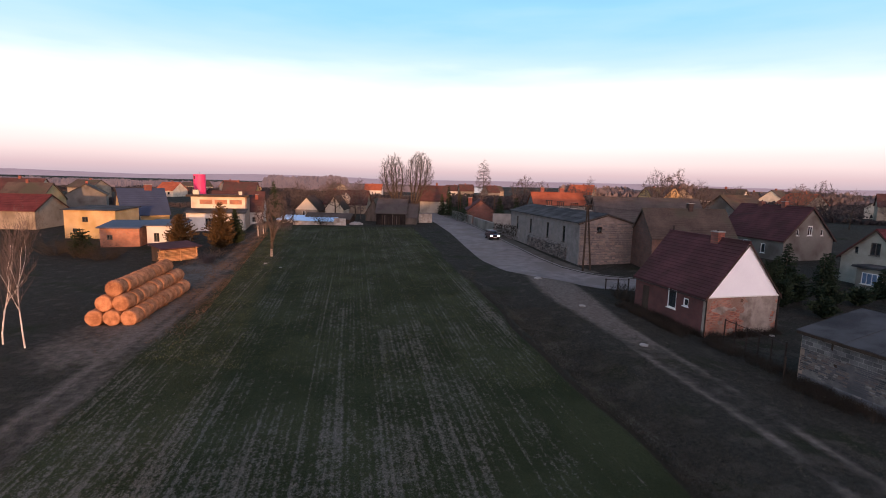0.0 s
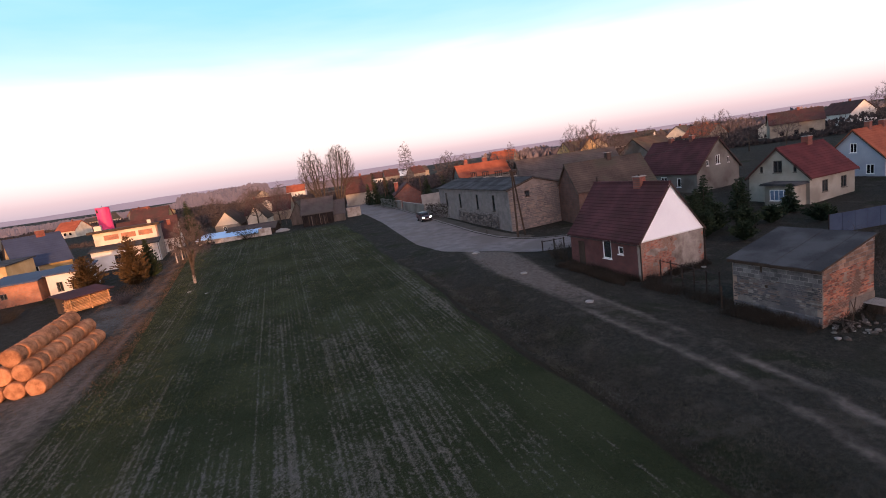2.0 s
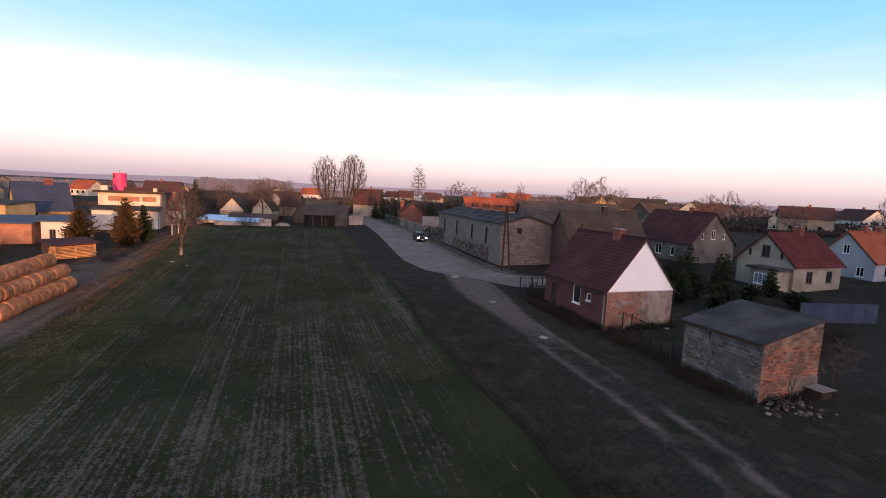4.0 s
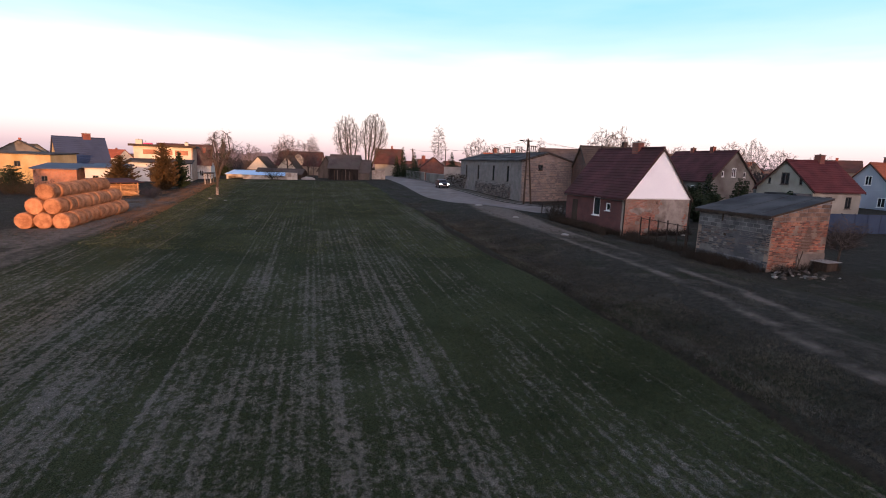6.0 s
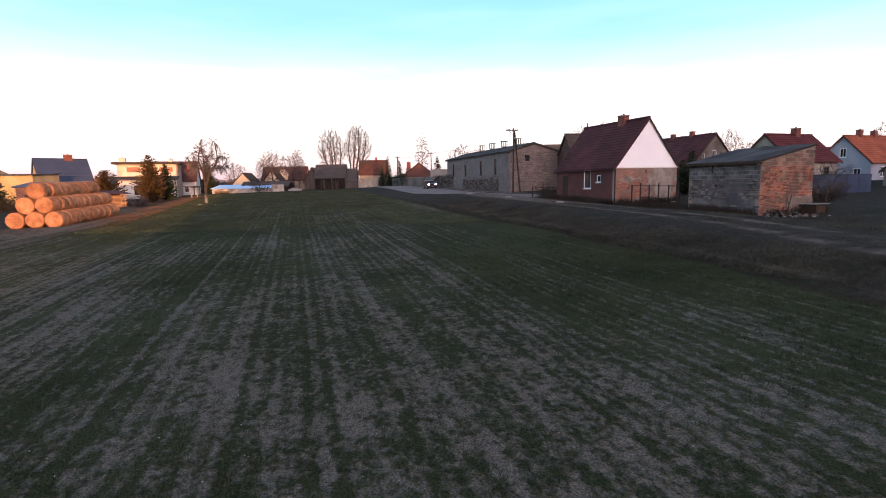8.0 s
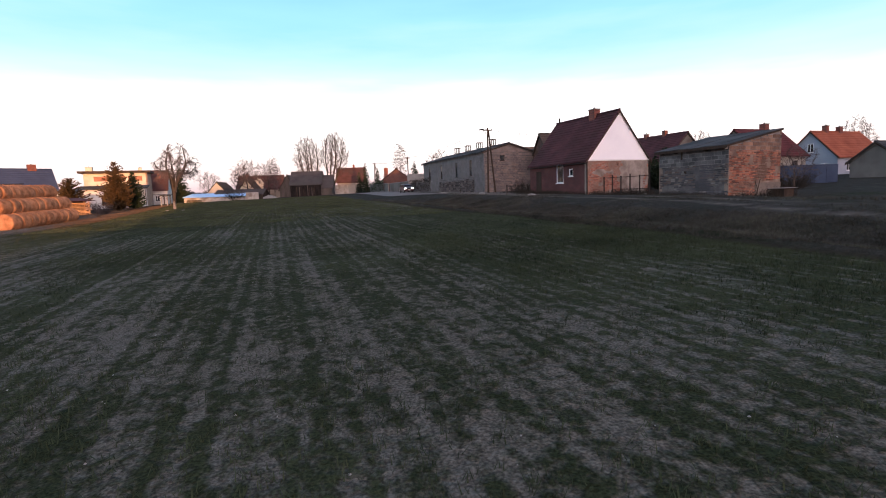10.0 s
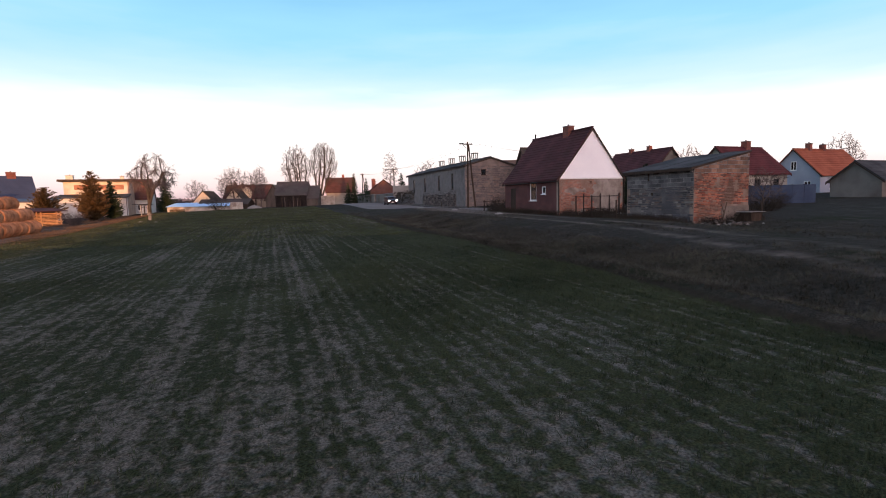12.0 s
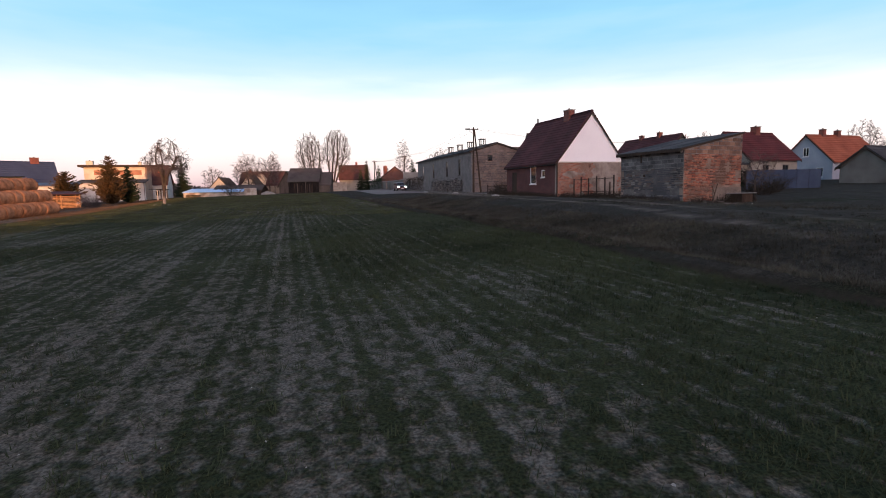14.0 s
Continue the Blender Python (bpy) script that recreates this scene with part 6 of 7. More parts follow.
for x, y, h, w, seed in ((30.2, 51.0, 2.2, 2.4, 101), (32.4, 53.0, 2.6, 2.6, 102), (29.0, 54.5, 2.4, 2.4, 103), (34.6, 51.6, 1.8, 2.4, 104), (37.4, 52.4, 1.6, 2.2, 105), (32.0, 47.8, 1.5, 2.2, 106), (40.6, 50.2, 1.5, 2.4, 107), (31.8, 57.0, 3.0, 2.6, 108)):
    conifer("dark evergreen garden shrub behind the cottage", x, y, h, w, seed, NEEDLES, 0.0, 0.5, 0.45, name="shrub", group="dark garden shrubs")
bush("dark leafless bush spreading before the pale low wall", -33.6, 103.4, 2.7, 3.6, 97, BUSH_DARK, stems=34)
bush("reddish leafless bush beside the thuja", -32.6, 61.6, 1.5, 2.4, 96, TWIG_RED, stems=50)
thorn = grown_mesh(81, cloud(81, 260, (0.1, 0, 1.9), (1.25, 1.25, 1.15), 0.6, 0.0, 0.35), [[(0, 0, -0.1), (0.03, 0, 0.25), (0.0, 0.03, 0.5), (0.06, 0.0, 0.75)]], 0.12, 1.2, 0.2, 0.007, 2.0, 0.1, 3, 0.28, 0.0, 0.02, 0.055)
plant("bush", "leafless thorny bush with one stem beside the shed", "bush", 29.75, 30.9, thorn, TRUNK, TWIG)
for x, y, h, w, seed in ((-52.0, 62.5, 2.4, 5.0, 82), (-47.5, 61.5, 2.0, 4.5, 83), (-57.0, 63.5, 2.6, 5.0, 84), (-41.0, 66.5, 1.6, 2.6, 85), (-66, 66, 3.4, 5, 94)):
    bush("dark leafless bush beside the outbuildings", x, y, h, w, seed, stems=44, group="dark bushes")
for x, y, h, w, seed in ((18.2, 48.0, 1.1, 2.0, 86), (17.4, 50.0, 1.4, 2.4, 87), (19.0, 45.8, 0.9, 1.8, 88), (16.4, 51.5, 1.4, 2.0, 89), (34.5, 38.0, 1.2, 3.0, 91), (37.0, 41.0, 1.3, 3.2, 92)):
    bush("low tangle of dark weeds against the brick wall", x, y, h, w, seed, stems=40, name="weeds", group="weeds round the cottage")


# ------------------------------------------------------------------ hedge
def hedge(label, a, b, h, w, seed, material):
    rng = random.Random(seed)
    a, b = Vector(a), Vector(b)
    n = (b - a).length
    t = thing("hedge", pose(a.x, a.y, ground_z(*a), 0, 0, math.degrees(math.atan2(b.y - a.y, b.x - a.x))), label, "hedge")
    vs, fs = [], []
    for _ in range(int(n * h * 55)):
        c = Vector((rng.uniform(0, n), rng.gauss(0, w / 3.2), h * rng.random() ** 0.75 * rng.uniform(0.85, 1.08)))
        d = Vector((rng.gauss(0, 1), rng.gauss(0, 1), rng.gauss(0.4, 1))).normalized() * rng.uniform(0.12, 0.3)
        s = d.orthogonal().normalized() * rng.uniform(0.05, 0.12)
        k = len(vs)
        vs += [tuple(c - s), tuple(c + s), tuple(c + d)]
        fs.append((k, k + 1, k + 2))
    raw("foliage", vs, fs, material, t)
    return t


hedge("dark clipped hedge in front of the yard wall", (6.9, 88.5), (3.1, 96.0), 2.3, 1.1, 1, BUSH_DARK)
hedge("dark hedge behind the yard wall along the road", (-4.0, 116.0), (-9.0, 130.0), 2.6, 1.4, 2, NEEDLES)


# ------------------------------------------------------------------ poles and cables
def pole_thing(label, x, y, top, double=False, arm=True):
    z = ground_z(x, y)
    p = thing("power_pole", pose(x, y, z, 0, 0, 12), label, "utility pole", "poles along the road")
    h = top - z
    if double:
        part("pole", tube((-0.1, 0, -0.2), (0.0, 0, h), 0.13, 0.09, 9), DARK_WOOD, p)
        part("brace_pole", tube((0.95, 0.25, -0.2), (0.12, 0.05, h - 0.25), 0.12, 0.085, 9), DARK_WOOD, p)
    else:
        part("pole", tube((0, 0, -0.2), (0, 0, h), 0.13, 0.09, 9), DARK_WOOD, p)
    part("cross_arm", box(-0.55, 0.55, -0.05, 0.05, h - 0.35, h - 0.25), DARK_WOOD, p)
    for k in (-0.5, -0.2, 0.2, 0.5):
        part("insulator", tube((k, 0, h - 0.25), (k, 0, h - 0.1), 0.035, 0.03, 7), IRON, p)
    if arm:
        part("lamp_arm", tube((0, 0, h - 0.9), (-0.75, -0.35, h - 0.35), 0.025, 0.025, 6), IRON, p)
        head = part("lamp_head", box(-0.08, 0.08, -0.26, 0.26, -0.06, 0.05, 0.02), IRON, p)
        head.matrix_local = pose(-0.92, -0.42, h - 0.27, 0, 18, 65)
    return p


def cable(a, b, sag, label="thin dark overhead cable"):
    a, b = Vector(a), Vector(b)
    cv = bpy.data.curves.new("cable", "CURVE")
    cv.dimensions, cv.bevel_depth, cv.bevel_resolution = "3D", 0.012, 0
    sp = cv.splines.new("POLY")
    sp.points.add(14)
    for i in range(15):
        t = i / 14
        q = a.lerp(b, t)
        sp.points[i].co = (q.x, q.y, q.z - sag * 4 * t * (1 - t), 1)
    cv.materials.append(IRON)
    return tagged(new("cable", cv), label, "cable", "overhead cables")


pole_thing("double wooden power pole with a street lamp arm", 14.6, 63.8, 8.15, True)
pole_thing("wooden power pole beside the yard wall", 2.0, 104.0, 7.9, False, False)
pole_thing("double wooden power pole by the far bend", -7.6, 125.5, 8.3, True, False)
for k in (-0.45, 0.45):
    cable((14.6 + k, 63.8, 8.0), (2.0 + k, 104.0, 7.75), 0.7)
    cable((2.0 + k, 104.0, 7.75), (-7.6 + k, 125.5, 8.15), 0.5)
    cable((14.6 + k, 63.8, 8.0), (44.0, 80.0 + k, 7.4), 0.8)


# ------------------------------------------------------------------ fences and posts
def iron_fence():
    x, y = 21.5, 40.6
    z = ground_z(x, y)
    f = thing("iron_fence", pose(x, y, z, 0, 0, -75), "dark rusty iron fence frame running from the gable", "fence")
    for k in range(6):
        part("post", box(-0.035 + 1.1 * k, 0.035 + 1.1 * k, -0.035, 0.035, -0.3, 1.6 + (0.12 if k % 2 else 0)), IRON, f)
    for h in (0.6, 1.5):
        part("rail", box(0.0 if h > 1 else 1.1, 5.5, -0.018, 0.018, h, h + 0.04), IRON, f)
    return f


iron_fence()
for k, (x, y, h) in enumerate(((22.2, 33.8, 1.4), (11.2, 68.4, 0.7), (34.0, 24.5, 1.6), (31.5, 22.0, 1.6))):
    p = thing("fence_post", pose(x, y, ground_z(x, y), 0, 0, 20 * k), "dark weathered wooden fence post in rough grass", "post", "fence posts")
    part("stake", tube((0, 0, -0.2), (0.02 * (k % 3), 0, h), 0.055, 0.045, 7), DARK_WOOD, p)
guard = thing("guard_rail", pose(15.7, 55.2, ground_z(15.7, 55.2), 0, 0, 12), "dark metal guard rail on two posts beside the road", "rail")
for x in (0.0, 1.3, 2.4):
    part("post", box(x - 0.05, x + 0.05, -0.05, 0.05, -0.2, 1.15), IRON, guard)
part("rail", box(-0.1, 2.5, -0.03, 0.03, 1.0, 1.06), IRON, guard)


def sheet_fence():
    f = thing("sheet_fence", pose(37.5, 45.2, ground_z(37.5, 45.2), 0, 0, 8), "blue-grey sheet metal yard fence behind the shed", "fence")
    sheet = surface("blue_grey_sheet", (0.030, 0.047, 0.085), (0.052, 0.075, 0.12), 0.6, 10, 0.85, 0.2)
    for k in range(6):
        part("panel", box(1.2 * k + 0.02, 1.2 * (k + 1) - 0.02, 0.0, 0.03, 0.1, 1.75), sheet, f)
        part("post", box(1.2 * k - 0.03, 1.2 * k + 0.03, 0.031, 0.09, -0.2, 1.8), IRON, f)
    return f


sheet_fence()


# ------------------------------------------------------------------ the car
def build_car(m):
    c = thing("car", m, "dark red hatchback with lit headlights on the village road", "car")
    prof = [(-2.0, 0.32), (-2.02, 0.62), (-1.92, 0.92), (-1.75, 1.02), (-1.0, 1.06), (0.95, 1.04), (1.75, 0.86), (1.97, 0.7), (2.0, 0.42), (1.9, 0.3)]
    bm = prism(prof, -0.82, 0.82)
    bmesh.ops.bevel(bm, geom=[e for e in bm.edges if abs(e.verts[0].co.y - e.verts[1].co.y) < 0.01], offset=0.07, segments=2, affect="EDGES")
    part("body", bm, CAR_PAINT, c, smooth=False)
    cab = [(-1.82, 1.02), (-1.55, 1.40), (-1.2, 1.50), (0.1, 1.50), (0.55, 1.38), (1.08, 1.03)]
    bm = prism(cab, -0.70, 0.70)
    for v in bm.verts:
        if v.co.z > 1.2:
            v.co.y *= 0.88
    bmesh.ops.bevel(bm, geom=bm.edges[:], offset=0.035, segments=1, affect="EDGES")
    part("cabin", bm, CAR_PAINT, c)
    part("windscreen", prism([(0.52, 1.36), (1.03, 1.06), (1.07, 1.08), (0.56, 1.39)], -0.58, 0.58), CAR_GLASS, c)
    part("rear_window", prism([(-1.60, 1.38), (-1.82, 1.08), (-1.85, 1.09), (-1.63, 1.40)], -0.55, 0.55), CAR_GLASS, c)
    for s in (-1, 1):
        for a, b in ((-1.5, -0.95), (-0.85, -0.1), (0.0, 0.72)):
            top_b = min(b, 0.42)
            y = s * 0.69
            part("side_window", prism([(a, 1.08), (b, 1.08), (top_b, 1.38), (a + 0.1, 1.38)], min(y, y + s * 0.02), max(y, y + s * 0.02)), CAR_GLASS, c)
        lamp = part("headlight", box(1.86, 1.985, s * 0.64 - 0.17, s * 0.64 + 0.17, 0.62, 0.80, 0.03), HEADLIGHT, c, "lit white headlight")
        part("mirror", box(0.72, 0.86, s * 0.82 - 0.02, s * 0.82 + s * 0.2 if s > 0 else s * 0.82 + 0.02, 1.02, 1.14, 0.0) if s > 0 else box(0.72, 0.86, -1.02, -0.80, 1.02, 1.14, 0.0), CAR_PAINT, c)
        for x in (-1.25, 1.25):
            bm = tube((x, s * 0.66, 0.31), (x, s * 0.86, 0.31), 0.31, 0.31, 20)
            w = part("wheel", bm, TYRE, c, "black tyre")
            part("rim", tube((x, s * 0.85, 0.31), (x, s * 0.875, 0.31), 0.19, 0.17, 14), CHROME, w)
    part("grille", box(1.97, 2.02, -0.42, 0.42, 0.60, 0.74), TYRE, c)
    part("bumper", box(1.9, 2.06, -0.78, 0.78, 0.34, 0.52, 0.05), CAR_PAINT, c)
    part("number_plate", box(2.06, 2.07, -0.26, 0.26, 0.38, 0.48), WHITE_PAINT, c)
    return c


car_z = ground_z(2.4, 90) + 0.05
build_car(pose(2.4, 90.0, car_z, 0, 0, -72))

# ------------------------------------------------------------------ wood pile, rubble, small things
def wood_pile():
    x, y = -38.2, 60.3
    z = ground_z(x, y)
    w = thing("wood_pile", pose(x, y, z, 0, 0, 62), "open stack of orange sawn boards under a low dark roof", "wood pile")
    rng = random.Random(8)
    for row in range(9):
        for k in range(3):
            a = rng.uniform(-0.15, 0.15)
            part("board", box(-0.1 + a, 4.6 + a + rng.uniform(-0.5, 0.2), 0.30 * k, 0.30 * k + 0.26, 0.15 + row * 0.17, 0.15 + row * 0.17 + 0.10), RAW_WOOD, w)
    for px in (0.2, 2.3, 4.4):
        for py in (-0.06, 0.98):
            part("post", box(px - 0.05, px + 0.05, py - 0.05, py + 0.05, -0.2, 1.8 + 0.2 * (py > 0)), RAW_WOOD, w)
    part("roof", prism([(-0.5, 1.82), (3.4, 2.2), (3.4, 2.28), (-0.5, 1.9)], -0.4, 5.0, True), ROOF_MAROON, w, "dark red sheet roof")
    part("shed_body", box(0.1, 4.5, 1.1, 3.2, -0.2, 1.9), DARK_WOOD, w)
    return w


wood_pile()


def rubble():
    rng = random.Random(12)
    for k in range(26):
        x, y = 26.2 + rng.gauss(0, 0.9), 28.4 + rng.gauss(0, 0.5)
        s = rng.uniform(0.06, 0.19)
        bm = bmesh.new()
        bmesh.ops.create_icosphere(bm, subdivisions=1, radius=s)
        for v in bm.verts:
            v.co *= rng.uniform(0.7, 1.2)
            v.co.z *= 0.6
        o = part("stone", bm, rng.choice((PLASTER_GREY, PLASTER_GREY, GREY_WOOD, CONCRETE)))
        o.matrix_world = pose(x, y, ground_z(x, y) + s * 0.3, 0, 0, rng.uniform(0, 360))
        tagged(o, "broken pale rubble stone beside the shed", "stone", "rubble by the shed")
    for k in range(9):
        n = rng.uniform(0.6, 1.3)
        o = part("plank", box(0, n, -0.06, 0.06, 0, 0.03), GREY_WOOD)
        x, y = 26.0 + rng.uniform(-0.6, 1.8), 28.5 + rng.uniform(-0.5, 0.6)
        o.matrix_world = pose(x, y, ground_z(x, y) + 0.12, 0, -rng.uniform(0, 12), rng.uniform(0, 180))
        tagged(o, "grey discarded plank on the rubble heap", "plank", "planks on the rubble")
    a = radians(SHED_T)
    p = thing("crate", pose(28.4, 29.7, ground_z(28.4, 29.7), 0, 0, SHED_T), "rough brown crate covered by a corrugated sheet", "crate")
    part("box", box(0, 0.9, 0, 0.7, -0.05, 0.5, 0.01), DARK_WOOD, p)
    pts = [(-0.15 + 0.06 * i, 0.51 + (0.03 if i % 2 else 0.0)) for i in range(21)]
    part("corrugated_sheet", prism(pts + [(x, z + 0.012) for x, z in reversed(pts)], -0.15, 0.85), CONCRETE, p, "pale corrugated sheet")


rubble()
stick = thing("dry_branch", pose(26.6, 29.5, ground_z(26.6, 29.5), 0, 0, SHED_T), "bare forked branch leaning on the shed wall", "branch")
part("limb", tube((0, 0, -0.05), (0.62, 0.16, 1.15), 0.035, 0.022, 7), DARK_WOOD, stick)
part("side_limb", tube((0.30, 0.08, 0.55), (0.16, 0.16, 1.05), 0.025, 0.015, 6), DARK_WOOD, stick)
for x, y, s in ((15.0, 36.7, 0.3), (8.9, 57.0, 0.42), (12.2, 46.0, 0.3), (-22.2, 60.2, 0.2), (-25.3, 62.4, 0.22), (25.5, 42.2, 0.2), (23.2, 31.6, 0.16)):
    rng = random.Random(int(x * 10))
    bm = bmesh.new()
    bmesh.ops.create_icosphere(bm, subdivisions=2, radius=s)
    for v in bm.verts:
        v.co *= rng.uniform(0.85, 1.12)
        v.co.z *= 0.3
    o = part("slab", bm, CONCRETE)
    o.matrix_world = pose(x, y, ground_z(x, y) + 0.03)
    tagged(o, "flat pale concrete slab lying on the ground", "slab", "slabs lying about")

# white posts of the open shelter by the field's left corner
shelter = thing("shelter", pose(-39.6, 87.0, ground_z(-39.6, 87.0), 0, 0, 98), "low open shelter with pale posts and dark roof", "shelter")
for k in range(4):
    part("post", box(1.3 * k - 0.07, 1.3 * k + 0.07, -0.07, 0.07, -0.2, 1.8), GREY_WOOD if k % 2 else PLASTER_PATCHY, shelter)
    part("brace", tube((1.3 * k, 0.0, 1.3), (1.3 * k, 0.85, 1.78), 0.03, 0.03, 5), GREY_WOOD, shelter)
part("beam", box(-0.3, 4.2, -0.1, 0.1, 1.802, 1.95), GREY_WOOD, shelter)
part("roof", box(-0.4, 4.3, -0.3, 1.2, 1.952, 2.04, 0.01), ROOF_FELT, shelter)

# ------------------------------------------------------------------ distance
def far_house(x, y, turn, w, l, eave, ridge, wall, roof, label):
    z = ground_z(x, y)
    h = thing("house", pose(x, y, z, 0, 0, turn), label, "house", "far village houses")
    part("wall", prism([(0, -0.5), (w, -0.5), (w, eave), (w / 2, ridge - 0.1), (0, eave)], 0, l), wall, h)
    r = (ridge - eave) / (w / 2)
    for s in (0, 1):
        pts = [(w / 2, ridge), (-0.4, eave - 0.4 * r), (-0.4, eave - 0.4 * r + 0.15), (w / 2, ridge + 0.15)]
        part("roof_slope", prism([(w - q, z_) if s else (q, z_) for q, z_ in pts], -0.3, l + 0.3), roof, h)
    part("chimney", box(w / 2 - 0.3, w / 2 + 0.3, l * 0.4, l * 0.4 + 0.6, ridge - 0.4, ridge + 0.8), CHIMNEY_BRICK, h)
    for k in range(3):
        part("window", box(-0.03, -0.003, l * (0.2 + 0.27 * k), l * (0.2 + 0.27 * k) + 1.0, 1.0, 2.2), CAR_GLASS, h)
    return h


rng = random.Random(77)
roofs = (ROOF_DULL, ROOF_DULL, ROOF_ORANGE, ROOF_BROWN, ROOF_BROWN)
plasters = (PLASTER_CREAM, PLASTER_WHITE, PLASTER_GREY, PLASTER_BEIGE, PLASTER_YELLOW)
for k in range(44):
    az = radians(rng.uniform(-50, 42))
    d = rng.uniform(165, 420)
    x, y = 7 + math.sin(az) * d, math.cos(az) * d
    if (abs(x + 161) < 14 and abs(y - 250) < 14) or (-14 < math.degrees(az) < 12 and d < 290):
        continue
    far_house(x, y, rng.uniform(-90, 90), rng.uniform(8, 10), rng.uniform(9, 14), rng.uniform(3, 4.5), rng.uniform(6.5, 8.5), plasters[k % 5], roofs[k % 4 if k % 7 else 4], "far village house among bare trees")


def woods(label, line, height, depth, count, seed, material, clump=1.6, ragged=0.35):
    """A far wood: very many small twiggy clumps with an uneven upper edge along a line."""
    rng = random.Random(seed)
    pts = [Vector(p) for p in line]
    seg = [(b - a).length for a, b in zip(pts, pts[1:])]
    vs, fs = [], []
    for _ in range(count):
        d = rng.uniform(0, sum(seg))
        i = 0
        while i < len(seg) - 1 and d > seg[i]:
            d -= seg[i]
            i += 1
        p = pts[i].lerp(pts[i + 1], clamp(d / seg[i]))
        n = (pts[i + 1] - pts[i]).orthogonal().normalized()
        q = p + n * rng.uniform(-depth, depth) / 2
        top = height * (1 - ragged / 2 + ragged * noise.noise((q.x * 0.035, q.y * 0.035, seed)) + 0.16 * noise.noise((q.x * 0.16, q.y * 0.16, seed)))
        z = ground_z(q.x, q.y) + top * rng.random() ** 0.55
        k = len(vs)
        a = rng.uniform(0, math.tau)
        r = clump * rng.uniform(0.6, 1.5)
        dx, dy = math.cos(a) * r, math.sin(a) * r
        vs += [(q.x - dx, q.y - dy, z - r), (q.x + dx, q.y + dy, z - r * 0.7), (q.x + dx * 0.5, q.y + dy * 0.5, z + r * 0.5), (q.x - dx * 0.3, q.y - dy * 0.3, z + r)]
        fs.append((k, k + 1, k + 2, k + 3))
    return tagged(raw("woods", vs, fs, material), label, "woods", kind="stuff")


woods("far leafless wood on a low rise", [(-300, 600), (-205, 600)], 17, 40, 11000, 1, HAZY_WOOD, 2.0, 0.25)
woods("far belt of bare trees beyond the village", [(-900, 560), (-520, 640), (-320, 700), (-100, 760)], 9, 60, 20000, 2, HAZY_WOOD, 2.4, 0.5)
woods("bare trees and hedges among the far houses", [(-420, 300), (-190, 330), (-60, 240), (40, 210), (110, 200), (260, 230)], 4.2, 90, 60000, 3, THICKET, 0.42, 1.2)
woods("dark belt of trees beyond the houses", [(40, 330), (140, 300), (260, 300), (460, 320)], 8, 60, 24000, 4, FAR_WOOD, 1.2, 0.7)
woods("bare thicket at the village edge", [(-140, 130), (-95, 150), (-70, 160), (-30, 175), (10, 180), (60, 160), (110, 140), (170, 120)], 3.6, 16, 46000, 5, THICKET, 0.24, 1.3)
# Added out of view to block the low sun from the right side.
woods("unseen wood added behind the camera to shade the yards", [(46.5, -112), (110, -80), (200, -36), (290, 10)], 16.6, 16, 34000, 6, FAR_WOOD, 2.6, 0.12)


def hills(label, y, x0, x1, top, seed):
    vs, fs = [], []
    n = 160
    for i in range(n + 1):
        x = x0 + (x1 - x0) * i / n
        h = top * (0.75 + 0.4 * noise.noise((x * 0.0016, seed, 0)) + 0.07 * noise.noise((x * 0.012, seed, 4)))
        vs += [(x, y, -12.0), (x, y + 120, h - 8), (x, y + 700, h * 0.6 - 8), (x, y + 900, -14.0)]
    for i in range(n):
        for k in range(3):
            a = i * 4 + k
            fs.append((a, a + 4, a + 5, a + 1))
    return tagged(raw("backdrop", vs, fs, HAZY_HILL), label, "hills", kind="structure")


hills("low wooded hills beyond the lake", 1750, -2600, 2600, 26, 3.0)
lake = raw("water", [(-170, 830, -8.5), (120, 760, -8.5), (330, 820, -8.5), (420, 1500, -8.5), (-260, 1500, -8.5)], [(0, 1, 2, 3, 4)], WATER)
tagged(lake, "pale lake beyond the village", "lake", kind="structure")

# ------------------------------------------------------------------ grass
def tufts(name, label, spots, material, blades, low, high, width, seed, lean_to=0.9, spread_by=2.0):
    rng = np.random.default_rng(seed)
    pts = np.array(spots)
    n = len(pts)
    k = n * blades
    base = np.repeat(pts, blades, axis=0)
    ang = rng.uniform(0, math.tau, k)
    h = rng.uniform(low, high, k)
    lean = rng.uniform(0.2, lean_to, k) * h
    off = rng.normal(0, width * spread_by, (k, 2))
    bx, by = base[:, 0] + off[:, 0], base[:, 1] + off[:, 1]
    dx, dy = np.cos(ang), np.sin(ang)
    v = np.empty((k, 3, 3))
    v[:, 0] = np.stack([bx - dy * width / 2, by + dx * width / 2, base[:, 2] - 0.01], 1)
    v[:, 1] = np.stack([bx + dy * width / 2, by - dx * width / 2, base[:, 2] - 0.01], 1)
    v[:, 2] = np.stack([bx + dx * lean, by + dy * lean, base[:, 2] + h], 1)
    me = bpy.data.meshes.new(name)
    me.vertices.add(k * 3)
    me.vertices.foreach_set("co", v.ravel())
    me.loops.add(k * 3)
    me.loops.foreach_set("vertex_index", np.arange(k * 3, dtype=np.int32))
    me.polygons.add(k)
    me.polygons.foreach_set("loop_start", np.arange(0, k * 3, 3, dtype=np.int32))
    me.update(calc_edges=True)
    me.materials.append(material)
    return tagged(new(name, me), label, "grass", kind="stuff")


